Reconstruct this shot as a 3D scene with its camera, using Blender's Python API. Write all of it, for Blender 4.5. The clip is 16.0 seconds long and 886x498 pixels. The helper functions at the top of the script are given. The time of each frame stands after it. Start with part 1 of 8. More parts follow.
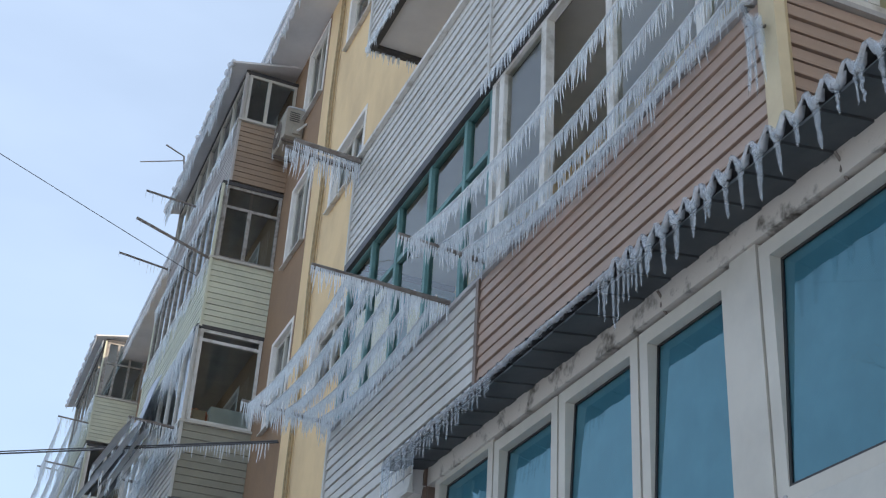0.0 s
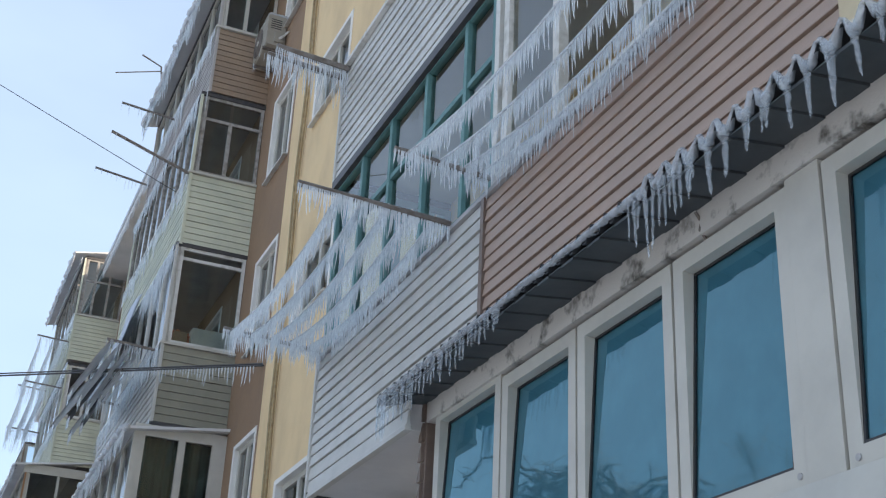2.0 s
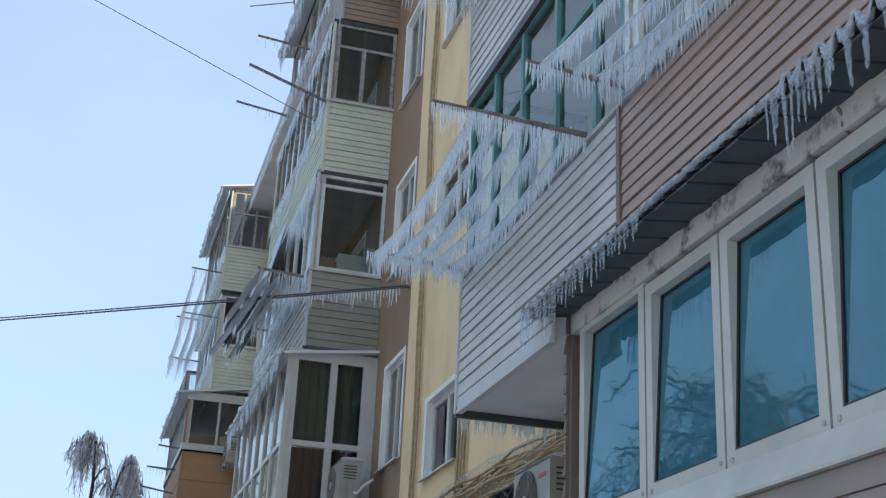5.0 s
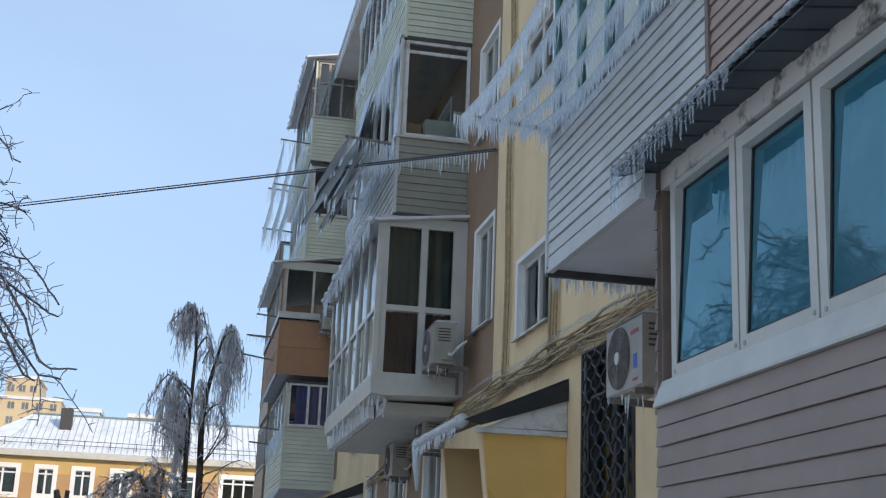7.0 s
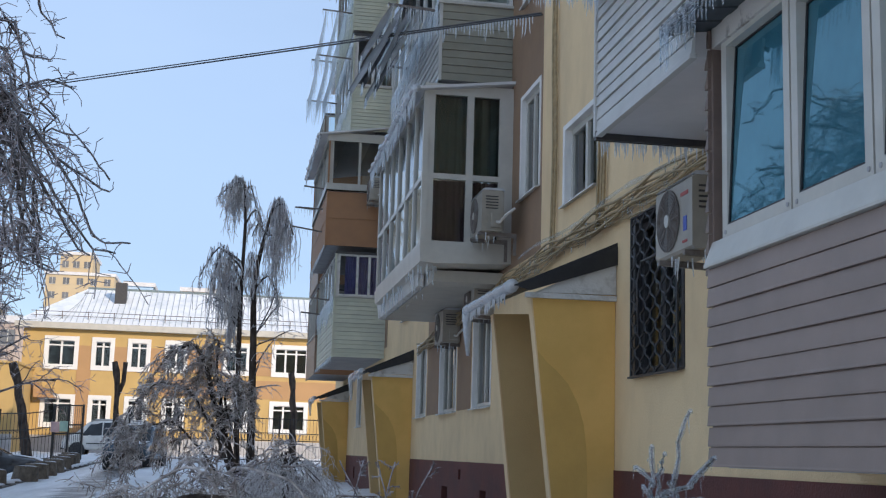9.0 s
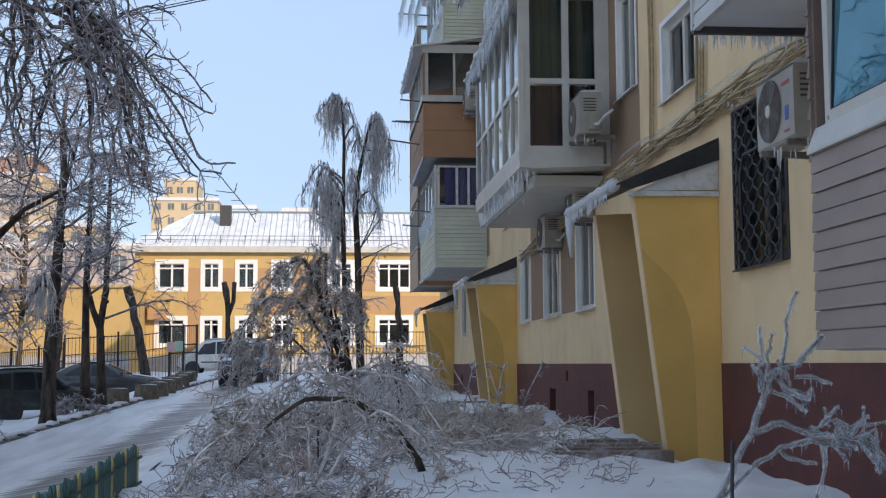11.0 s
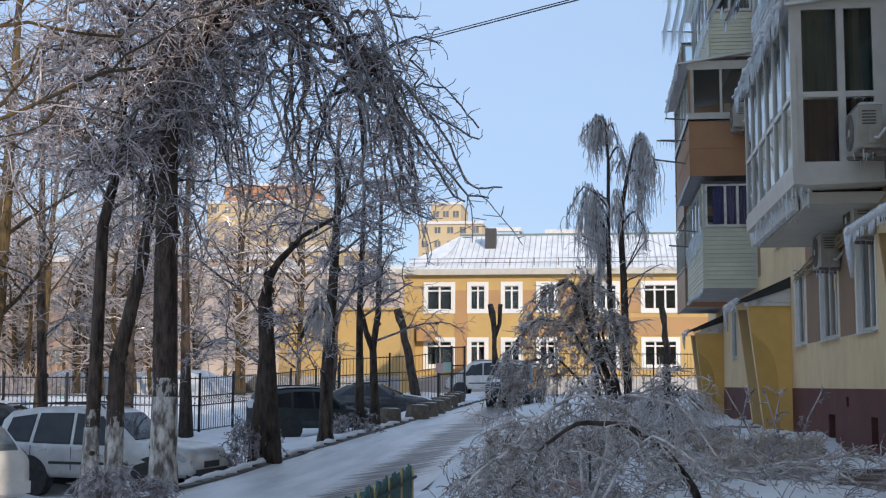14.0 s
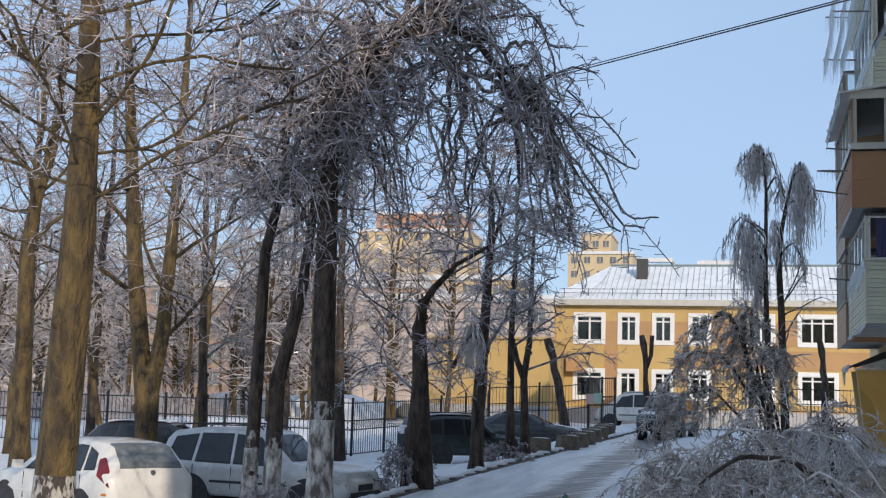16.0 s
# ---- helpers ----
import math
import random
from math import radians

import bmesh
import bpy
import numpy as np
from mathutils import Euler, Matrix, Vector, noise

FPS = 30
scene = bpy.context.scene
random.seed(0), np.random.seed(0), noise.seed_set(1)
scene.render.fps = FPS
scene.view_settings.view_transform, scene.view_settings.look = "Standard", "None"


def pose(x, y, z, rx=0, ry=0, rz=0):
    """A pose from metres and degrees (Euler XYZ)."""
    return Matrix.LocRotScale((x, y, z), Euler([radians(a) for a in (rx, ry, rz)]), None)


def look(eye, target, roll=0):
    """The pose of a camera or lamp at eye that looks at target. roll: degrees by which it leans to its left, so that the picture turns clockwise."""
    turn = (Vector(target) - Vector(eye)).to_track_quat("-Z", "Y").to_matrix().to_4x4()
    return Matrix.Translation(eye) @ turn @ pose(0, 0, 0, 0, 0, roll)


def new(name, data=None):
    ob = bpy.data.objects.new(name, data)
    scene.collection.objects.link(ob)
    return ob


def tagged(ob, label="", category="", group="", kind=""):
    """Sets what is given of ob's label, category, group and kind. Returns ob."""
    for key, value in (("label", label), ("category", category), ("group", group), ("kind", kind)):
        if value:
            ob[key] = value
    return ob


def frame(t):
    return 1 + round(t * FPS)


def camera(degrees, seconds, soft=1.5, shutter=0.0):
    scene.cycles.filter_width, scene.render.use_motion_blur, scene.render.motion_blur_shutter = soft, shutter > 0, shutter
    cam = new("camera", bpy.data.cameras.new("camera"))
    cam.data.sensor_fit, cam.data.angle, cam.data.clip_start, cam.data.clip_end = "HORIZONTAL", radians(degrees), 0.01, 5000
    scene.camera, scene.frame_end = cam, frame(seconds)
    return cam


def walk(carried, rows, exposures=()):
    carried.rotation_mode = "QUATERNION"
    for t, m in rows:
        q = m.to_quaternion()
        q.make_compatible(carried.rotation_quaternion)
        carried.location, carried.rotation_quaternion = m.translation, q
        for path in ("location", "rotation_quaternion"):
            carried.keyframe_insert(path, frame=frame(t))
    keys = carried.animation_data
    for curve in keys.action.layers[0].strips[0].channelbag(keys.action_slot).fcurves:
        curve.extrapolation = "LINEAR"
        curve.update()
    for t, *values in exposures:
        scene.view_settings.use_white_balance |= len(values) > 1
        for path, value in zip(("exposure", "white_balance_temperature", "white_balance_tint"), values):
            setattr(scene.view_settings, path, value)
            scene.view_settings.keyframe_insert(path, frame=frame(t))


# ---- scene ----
cam = camera(38.86, 16.0, soft=1.2)
# seconds, eye x y z, yaw, pitch, roll
PATH = [
    (0, -0.122, 6.227, 1.289, -21.06, 29.41, 3.50),
    (0.5, -0.090, 6.430, 1.420, -21.45, 28.90, 3.25),
    (1, -0.017, 6.670, 1.570, -21.75, 27.83, 3.05),
    (1.5, 0.021, 6.833, 1.662, -22.02, 26.65, 2.80),
    (2, 0.025, 6.905, 1.683, -22.16, 25.50, 2.80),
    (2.5, 0.028, 6.915, 1.687, -21.99, 24.59, 2.70),
    (3, 0.024, 6.904, 1.691, -21.45, 23.85, 2.50),
    (3.2, 0.028, 6.901, 1.699, -21.08, 23.64, 2.40),
    (5.3, 0.044, 6.875, 1.636, -14.53, 20.79, 2.90),
    (5.5, 0.037, 6.869, 1.631, -14.12, 20.12, 2.90),
    (6, 0.041, 6.874, 1.628, -13.03, 18.39, 2.50),
    (6.5, 0.046, 6.879, 1.618, -12.13, 16.92, 2.30),
    (7, 0.038, 6.866, 1.604, -11.36, 15.27, 2.30),
    (7.5, 0.027, 6.858, 1.593, -10.80, 13.65, 2.20),
    (8, 0.025, 6.866, 1.585, -10.28, 12.04, 2.10),
    (8.5, 0.028, 6.877, 1.585, -9.84, 10.66, 1.90),
    (8.7, 0.024, 6.873, 1.582, -9.68, 10.11, 1.80),
    (10.8, -0.052, 6.702, 1.476, -5.94, 5.42, -0.10),
    (11, -0.057, 6.681, 1.474, -4.98, 5.22, -0.30),
    (11.5, -0.063, 6.690, 1.475, -2.59, 5.13, -0.40),
    (12, -0.062, 6.715, 1.478, -0.49, 5.28, -0.10),
    (12.5, -0.061, 6.729, 1.477, 1.07, 5.42, 0.00),
    (13, -0.073, 6.714, 1.475, 2.79, 5.62, -0.00),
    (13.5, -0.088, 6.697, 1.485, 4.76, 5.85, -0.10),
    (14, -0.109, 6.704, 1.494, 7.05, 6.20, 0.20),
    (14.5, -0.135, 6.681, 1.490, 8.95, 6.61, 0.70),
    (15, -0.155, 6.665, 1.492, 10.77, 6.92, 1.00),
    (15.5, -0.189, 6.652, 1.487, 12.31, 7.18, 1.30),
    (16, -0.197, 6.576, 1.477, 13.89, 7.41, 1.70),
]


def eye_pose(x, y, z, yaw, pitch, roll):
    a, b = radians(yaw), radians(pitch)
    way = Vector((-math.sin(a) * math.cos(b), math.cos(a) * math.cos(b), math.sin(b)))
    return look((x, y, z), Vector((x, y, z)) + way, roll)


walk(cam, [(row[0], eye_pose(*row[1:])) for row in PATH], exposures=[(0.0, 0.42, 6800, 13), (3.0, 0.57, 6750, 13), (5.5, 0.28, 6350, 10), (8.5, 0.1, 6250, 13), (11.0, 0.17, 6450, 15), (13.0, 0.1, 6300, 14), (16.0, -0.1, 6250, 12)])

# ---- daylight: clear winter sky, low sun behind the houses on the camera's right ----
SUN_AZ, SUN_EL = radians(150.5), radians(21.5)
world = bpy.data.worlds.new("sky")
scene.world = world
world.use_nodes = True
wn = world.node_tree
wn.nodes.clear()
w_out = wn.nodes.new("ShaderNodeOutputWorld")
w_bg = wn.nodes.new("ShaderNodeBackground")
w_sky = wn.nodes.new("ShaderNodeTexSky")
w_sky.sky_type = "NISHITA"
w_sky.sun_disc = False
w_sky.sun_elevation, w_sky.sun_rotation = SUN_EL, SUN_AZ
w_sky.air_density, w_sky.dust_density, w_sky.ozone_density = 1.0, 0.6, 1.0
w_bg.inputs["Strength"].default_value = 0.14
# thin high cloud
w_co = wn.nodes.new("ShaderNodeTexCoord")
w_map = wn.nodes.new("ShaderNodeMapping")
w_map.inputs["Scale"].default_value = (1.0, 1.0, 3.0)
w_no = wn.nodes.new("ShaderNodeTexNoise")
w_no.inputs["Scale"].default_value, w_no.inputs["Detail"].default_value = 1.6, 5.0
w_ramp = wn.nodes.new("ShaderNodeMapRange")
w_ramp.inputs["From Min"].default_value, w_ramp.inputs["From Max"].default_value = 0.40, 0.75
w_ramp.inputs["To Min"].default_value, w_ramp.inputs["To Max"].default_value = 0.55, 0.85
w_mix = wn.nodes.new("ShaderNodeMix")
w_mix.data_type = "RGBA"
w_up = wn.nodes.new("ShaderNodeSeparateXYZ")
w_high = wn.nodes.new("ShaderNodeMapRange")
w_high.inputs["From Min"].default_value, w_high.inputs["From Max"].default_value = 0.05, 0.5
w_veil = wn.nodes.new("ShaderNodeMix")
w_veil.data_type = "RGBA"
w_veil.inputs["A"].default_value, w_veil.inputs["B"].default_value = (3.1, 4.4, 6.3, 1), (4.05, 5.3, 7.1, 1)
wn.links.new(w_co.outputs["Generated"], w_up.inputs["Vector"])
wn.links.new(w_up.outputs["Z"], w_high.inputs["Value"])
wn.links.new(w_high.outputs["Result"], w_veil.inputs["Factor"])
wn.links.new(w_veil.outputs["Result"], w_mix.inputs["B"])
wn.links.new(w_co.outputs["Generated"], w_map.inputs["Vector"])
wn.links.new(w_map.outputs["Vector"], w_no.inputs["Vector"])
wn.links.new(w_no.outputs["Fac"], w_ramp.inputs["Value"])
wn.links.new(w_ramp.outputs["Result"], w_mix.inputs["Factor"])
wn.links.new(w_sky.outputs["Color"], w_mix.inputs["A"])
wn.links.new(w_mix.outputs["Result"], w_bg.inputs["Color"])
wn.links.new(w_bg.outputs["Background"], w_out.inputs["Surface"])

sun_data = bpy.data.lights.new("sun", "SUN")
sun_data.energy, sun_data.angle, sun_data.color = 3.3, radians(0.5), (1.0, 0.85, 0.66)
sun = new("sun", sun_data)
sun_from = Vector((math.sin(SUN_AZ) * math.cos(SUN_EL), math.cos(SUN_AZ) * math.cos(SUN_EL), math.sin(SUN_EL)))
sun.matrix_world = look(sun_from * 100, (0, 0, 0))


# ---- materials ----
def mat(name, c1, c2=None, rough=0.6, scale=3.0, bump=0.0, bump_scale=40.0, metal=0.0, coat=0.0, spread=(0.35, 0.65), spec=0.5, per_piece=0.0, stretch=None, bump_dist=0.02):
    m = bpy.data.materials.new(name)
    m.use_nodes = True
    nt = m.node_tree
    b = nt.nodes["Principled BSDF"]
    b.inputs["Roughness"].default_value = rough
    b.inputs["Metallic"].default_value = metal
    b.inputs["Coat Weight"].default_value = coat
    b.inputs["Coat Roughness"].default_value = 0.08
    b.inputs["Specular IOR Level"].default_value = spec
    c2 = c2 or tuple(v * 0.78 for v in c1)
    g = nt.nodes.new("ShaderNodeNewGeometry")
    vec = g.outputs["Position"]
    if stretch:
        mp = nt.nodes.new("ShaderNodeMapping")
        mp.inputs["Scale"].default_value = stretch
        nt.links.new(vec, mp.inputs["Vector"])
        vec = mp.outputs["Vector"]
    n1 = nt.nodes.new("ShaderNodeTexNoise")
    n1.inputs["Scale"].default_value, n1.inputs["Detail"].default_value, n1.inputs["Roughness"].default_value = scale, 8.0, 0.62
    nt.links.new(vec, n1.inputs["Vector"])
    r = nt.nodes.new("ShaderNodeMapRange")
    r.inputs["From Min"].default_value, r.inputs["From Max"].default_value = spread
    nt.links.new(n1.outputs["Fac"], r.inputs["Value"])
    mx = nt.nodes.new("ShaderNodeMix")
    mx.data_type = "RGBA"
    mx.inputs["A"].default_value, mx.inputs["B"].default_value = (*c1, 1), (*c2, 1)
    nt.links.new(r.outputs["Result"], mx.inputs["Factor"])
    col = mx.outputs["Result"]
    if per_piece:
        oi = nt.nodes.new("ShaderNodeObjectInfo")
        pr = nt.nodes.new("ShaderNodeMapRange")
        pr.inputs["To Min"].default_value, pr.inputs["To Max"].default_value = 1 - per_piece, 1 + per_piece
        nt.links.new(oi.outputs["Random"], pr.inputs["Value"])
        hs = nt.nodes.new("ShaderNodeHueSaturation")
        nt.links.new(pr.outputs["Result"], hs.inputs["Value"])
        nt.links.new(col, hs.inputs["Color"])
        col = hs.outputs["Color"]
    nt.links.new(col, b.inputs["Base Color"])
    if bump:
        n2 = nt.nodes.new("ShaderNodeTexNoise")
        n2.inputs["Scale"].default_value, n2.inputs["Detail"].default_value = bump_scale, 6.0
        nt.links.new(vec, n2.inputs["Vector"])
        bp = nt.nodes.new("ShaderNodeBump")
        bp.inputs["Strength"].default_value, bp.inputs["Distance"].default_value = bump, bump_dist
        nt.links.new(n2.outputs["Fac"], bp.inputs["Height"])
        nt.links.new(bp.outputs["Normal"], b.inputs["Normal"])
    return m


def glass_mat(name, tint, ior=1.5, rough=0.02, shine=(1, 1, 1)):
    m = bpy.data.materials.new(name)
    m.use_nodes = True
    nt = m.node_tree
    nt.nodes.clear()
    out = nt.nodes.new("ShaderNodeOutputMaterial")
    mix = nt.nodes.new("ShaderNodeMixShader")
    tr = nt.nodes.new("ShaderNodeBsdfTransparent")
    gl = nt.nodes.new("ShaderNodeBsdfGlossy")
    fr = nt.nodes.new("ShaderNodeFresnel")
    tr.inputs["Color"].default_value = (*tint, 1)
    gl.inputs["Roughness"].default_value = rough
    gl.inputs["Color"].default_value = (*shine, 1)
    fr.inputs["IOR"].default_value = ior
    nt.links.new(fr.outputs["Fac"], mix.inputs["Fac"])
    nt.links.new(tr.outputs["BSDF"], mix.inputs[1])
    nt.links.new(gl.outputs["BSDF"], mix.inputs[2])
    nt.links.new(mix.outputs["Shader"], out.inputs["Surface"])
    return m


def ice_mat(name, clear, white):
    """Clear ice: mostly see-through, glossy, milky where it is thick."""
    m = bpy.data.materials.new(name)
    m.use_nodes = True
    nt = m.node_tree
    nt.nodes.clear()
    out = nt.nodes.new("ShaderNodeOutputMaterial")
    mix = nt.nodes.new("ShaderNodeMixShader")
    tr = nt.nodes.new("ShaderNodeBsdfTransparent")
    tr.inputs["Color"].default_value = (0.93, 0.96, 0.98, 1)
    b = nt.nodes.new("ShaderNodeBsdfPrincipled")
    b.inputs["Base Color"].default_value = (*white, 1)
    b.inputs["Roughness"].default_value = 0.12
    b.inputs["Specular IOR Level"].default_value = 0.9
    g = nt.nodes.new("ShaderNodeNewGeometry")
    n = nt.nodes.new("ShaderNodeTexNoise")
    n.inputs["Scale"].default_value, n.inputs["Detail"].default_value = 30.0, 3.0
    r = nt.nodes.new("ShaderNodeMapRange")
    r.inputs["To Min"].default_value, r.inputs["To Max"].default_value = 1 - clear - 0.2, 1 - clear + 0.2
    bp = nt.nodes.new("ShaderNodeBump")
    bp.inputs["Strength"].default_value, bp.inputs["Distance"].default_value = 0.5, 0.02
    nt.links.new(g.outputs["Position"], n.inputs["Vector"])
    nt.links.new(n.outputs["Fac"], r.inputs["Value"])
    nt.links.new(n.outputs["Fac"], bp.inputs["Height"])
    nt.links.new(bp.outputs["Normal"], b.inputs["Normal"])
    nt.links.new(r.outputs["Result"], mix.inputs["Fac"])
    nt.links.new(tr.outputs["BSDF"], mix.inputs[1])
    nt.links.new(b.outputs["BSDF"], mix.inputs[2])
    nt.links.new(mix.outputs["Shader"], out.inputs["Surface"])
    return m


M_YELLOW = mat("yellow_plaster", (0.76, 0.56, 0.315), (0.61, 0.44, 0.25), 0.85, 1.3, 0.3, 60, spread=(0.42, 0.76), stretch=(1, 1, 0.7))
M_BROWN = mat("brown_plaster", (0.30, 0.19, 0.11), (0.25, 0.16, 0.10), 0.85, 1.2, 0.25, 60)
M_MUSTARD = mat("mustard_plaster", (0.78, 0.48, 0.14), (0.70, 0.425, 0.115), 0.8, 0.9, 0.2, 70, spread=(0.42, 0.58))
M_CHEEK = mat("tan_plaster", (0.62, 0.435, 0.20), (0.53, 0.365, 0.16), 0.85, 0.9, 0.2, 70)
M_MUSTARD_DK = mat("dark_mustard_plaster", (0.63, 0.385, 0.10), (0.53, 0.32, 0.08), 0.7, 1.2, 0.2, 70)
M_MAROON = mat("maroon_plinth", (0.135, 0.036, 0.025), (0.085, 0.028, 0.024), 0.75, 2.0, 0.35, 50)
M_WHITE = mat("white_plastic", (0.52, 0.497, 0.435), (0.41, 0.392, 0.345), 0.4, 2.5, spread=(0.4, 0.8))
M_REVEAL = mat("white_reveal_plaster", (0.80, 0.775, 0.72), (0.70, 0.68, 0.64), 0.7, 3.0, 0.2, 60)
M_WHITE_WORN = mat("worn_white_paint", (0.62, 0.61, 0.57), (0.30, 0.27, 0.22), 0.7, 5.0, 0.3, 40, spread=(0.5, 0.75))
M_SID_N = mat("grey_pink_siding", (0.285, 0.215, 0.18), (0.24, 0.185, 0.155), 0.5, 2.0, 0.05, 90, per_piece=0.05)
M_SID_BR = mat("brown_siding", (0.40, 0.285, 0.225), (0.34, 0.25, 0.2), 0.5, 2.0, 0.05, 90, per_piece=0.05)
M_SID_W = mat("white_siding", (0.56, 0.55, 0.515), (0.46, 0.455, 0.425), 0.5, 2.0, 0.05, 90, per_piece=0.05)
M_SID_G = mat("pale_green_siding", (0.60, 0.60, 0.46), (0.50, 0.51, 0.40), 0.5, 2.0, 0.05, 90, per_piece=0.05)
M_SID_OL = mat("olive_siding", (0.30, 0.285, 0.22), (0.25, 0.24, 0.19), 0.5, 2.0, 0.05, 90, per_piece=0.06)
M_SID_DK = mat("dark_brown_siding", (0.33, 0.235, 0.16), (0.27, 0.195, 0.14), 0.5, 2.0, 0.05, 90, per_piece=0.06)
M_FASCIA = mat("pale_grey_panel", (0.44, 0.41, 0.385), (0.35, 0.325, 0.305), 0.6, 3.0, 0.1, 40)
M_PANEL_OR = mat("orange_brown_panel", (0.36, 0.185, 0.085), (0.31, 0.16, 0.08), 0.6, 2.0, 0.1, 40)
M_TRIM_BR = mat("brown_trim", (0.20, 0.145, 0.115), (0.15, 0.11, 0.09), 0.5, 6.0)
M_OLD = mat("old_grey_window_paint", (0.36, 0.34, 0.31), (0.17, 0.15, 0.13), 0.75, 14.0, 0.4, 40, spread=(0.42, 0.7))
M_TEAL = mat("teal_painted_wood", (0.115, 0.255, 0.25), (0.075, 0.18, 0.18), 0.55, 6.0, 0.2, 80)
M_SLAB = mat("grey_concrete", (0.42, 0.41, 0.40), (0.34, 0.33, 0.33), 0.85, 2.5, 0.3, 40)
M_SOFFIT = mat("grey_sheet", (0.66, 0.645, 0.63), (0.56, 0.55, 0.54), 0.6, 1.5)
M_DARK = mat("dark_metal", (0.035, 0.035, 0.04), (0.06, 0.055, 0.05), 0.5, 8.0)
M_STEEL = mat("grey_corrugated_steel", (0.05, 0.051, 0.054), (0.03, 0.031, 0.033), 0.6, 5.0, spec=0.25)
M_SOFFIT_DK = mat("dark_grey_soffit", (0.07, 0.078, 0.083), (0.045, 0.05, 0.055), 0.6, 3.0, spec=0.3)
M_RUST = mat("weathered_steel_bar", (0.23, 0.21, 0.19), (0.15, 0.12, 0.10), 0.6, 15.0, metal=0.3)
M_CABLE = mat("beige_cable", (0.42, 0.31, 0.16), (0.26, 0.19, 0.10), 0.6, 12.0)
M_BLACK = mat("black_paint", (0.02, 0.02, 0.022), (0.03, 0.03, 0.03), 0.45, 10.0)
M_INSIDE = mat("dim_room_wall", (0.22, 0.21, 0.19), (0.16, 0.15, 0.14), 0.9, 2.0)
M_CURT_G = mat("green_curtain", (0.085, 0.12, 0.09), (0.05, 0.075, 0.06), 0.9, 3.0)
M_CURT_R = mat("maroon_curtain", (0.10, 0.04, 0.042), (0.06, 0.028, 0.03), 0.9, 3.0)
M_CURT_P = mat("purple_curtain", (0.25, 0.20, 0.42), (0.18, 0.14, 0.32), 0.9, 3.0)
M_GLASS = glass_mat("window_glass", (0.72, 0.82, 0.84), 1.55)
M_GLASS_N = glass_mat("blue_tinted_glass", (0.5, 0.72, 0.78), 1.85, 0.02, (0.58, 0.88, 0.96))
M_ICE = ice_mat("clear_ice", 0.48, (0.84, 0.88, 0.90))
M_ICE_W = ice_mat("milky_ice", 0.32, (0.68, 0.70, 0.715))
M_SNOW = mat("snow", (0.80, 0.80, 0.805), (0.66, 0.67, 0.685), 0.8, 0.8, 0.5, 9.0, spec=0.3)
M_SNOW_ROAD = mat("packed_icy_snow", (0.76, 0.765, 0.77), (0.54, 0.54, 0.54), 0.4, 1.1, 0.5, 14.0, spread=(0.40, 0.68), stretch=(1.7, 0.3, 1))


def icy_track(m):
    """Bare icy asphalt showing in streaks along the right-hand wheel tracks of the road."""
    nt = m.node_tree
    b = nt.nodes["Principled BSDF"]
    snow = b.inputs["Base Color"].links[0].from_socket
    g = nt.nodes.new("ShaderNodeNewGeometry")
    sp = nt.nodes.new("ShaderNodeSeparateXYZ")
    nt.links.new(g.outputs["Position"], sp.inputs["Vector"])
    mp = nt.nodes.new("ShaderNodeMapping")
    mp.inputs["Scale"].default_value = (0.45, 3.2, 1.0)
    mp.inputs["Rotation"].default_value = (0, 0, 0.03)
    nt.links.new(g.outputs["Position"], mp.inputs["Vector"])
    n = nt.nodes.new("ShaderNodeTexNoise")
    n.inputs["Scale"].default_value, n.inputs["Detail"].default_value = 1.7, 8.0
    nt.links.new(mp.outputs["Vector"], n.inputs["Vector"])
    off = nt.nodes.new("ShaderNodeMath")
    off.operation = "ADD"
    off.inputs[1].default_value = 3.75
    nt.links.new(sp.outputs["X"], off.inputs[0])
    ab = nt.nodes.new("ShaderNodeMath")
    ab.operation = "ABSOLUTE"
    nt.links.new(off.outputs[0], ab.inputs[0])
    near = nt.nodes.new("ShaderNodeMapRange")
    near.inputs["From Min"].default_value, near.inputs["From Max"].default_value = 0.35, 1.15
    near.inputs["To Min"].default_value, near.inputs["To Max"].default_value = 0.17, -0.25
    nt.links.new(ab.outputs[0], near.inputs["Value"])
    s = nt.nodes.new("ShaderNodeMath")
    s.operation = "ADD"
    nt.links.new(n.outputs["Fac"], s.inputs[0])
    nt.links.new(near.outputs["Result"], s.inputs[1])
    k = nt.nodes.new("ShaderNodeMapRange")
    k.inputs["From Min"].default_value, k.inputs["From Max"].default_value = 0.46, 0.66
    nt.links.new(s.outputs[0], k.inputs["Value"])
    mx = nt.nodes.new("ShaderNodeMix")
    mx.data_type = "RGBA"
    mx.inputs["B"].default_value = (0.085, 0.075, 0.067, 1)
    nt.links.new(k.outputs["Result"], mx.inputs["Factor"])
    nt.links.new(snow, mx.inputs["A"])
    nt.links.new(mx.outputs["Result"], b.inputs["Base Color"])


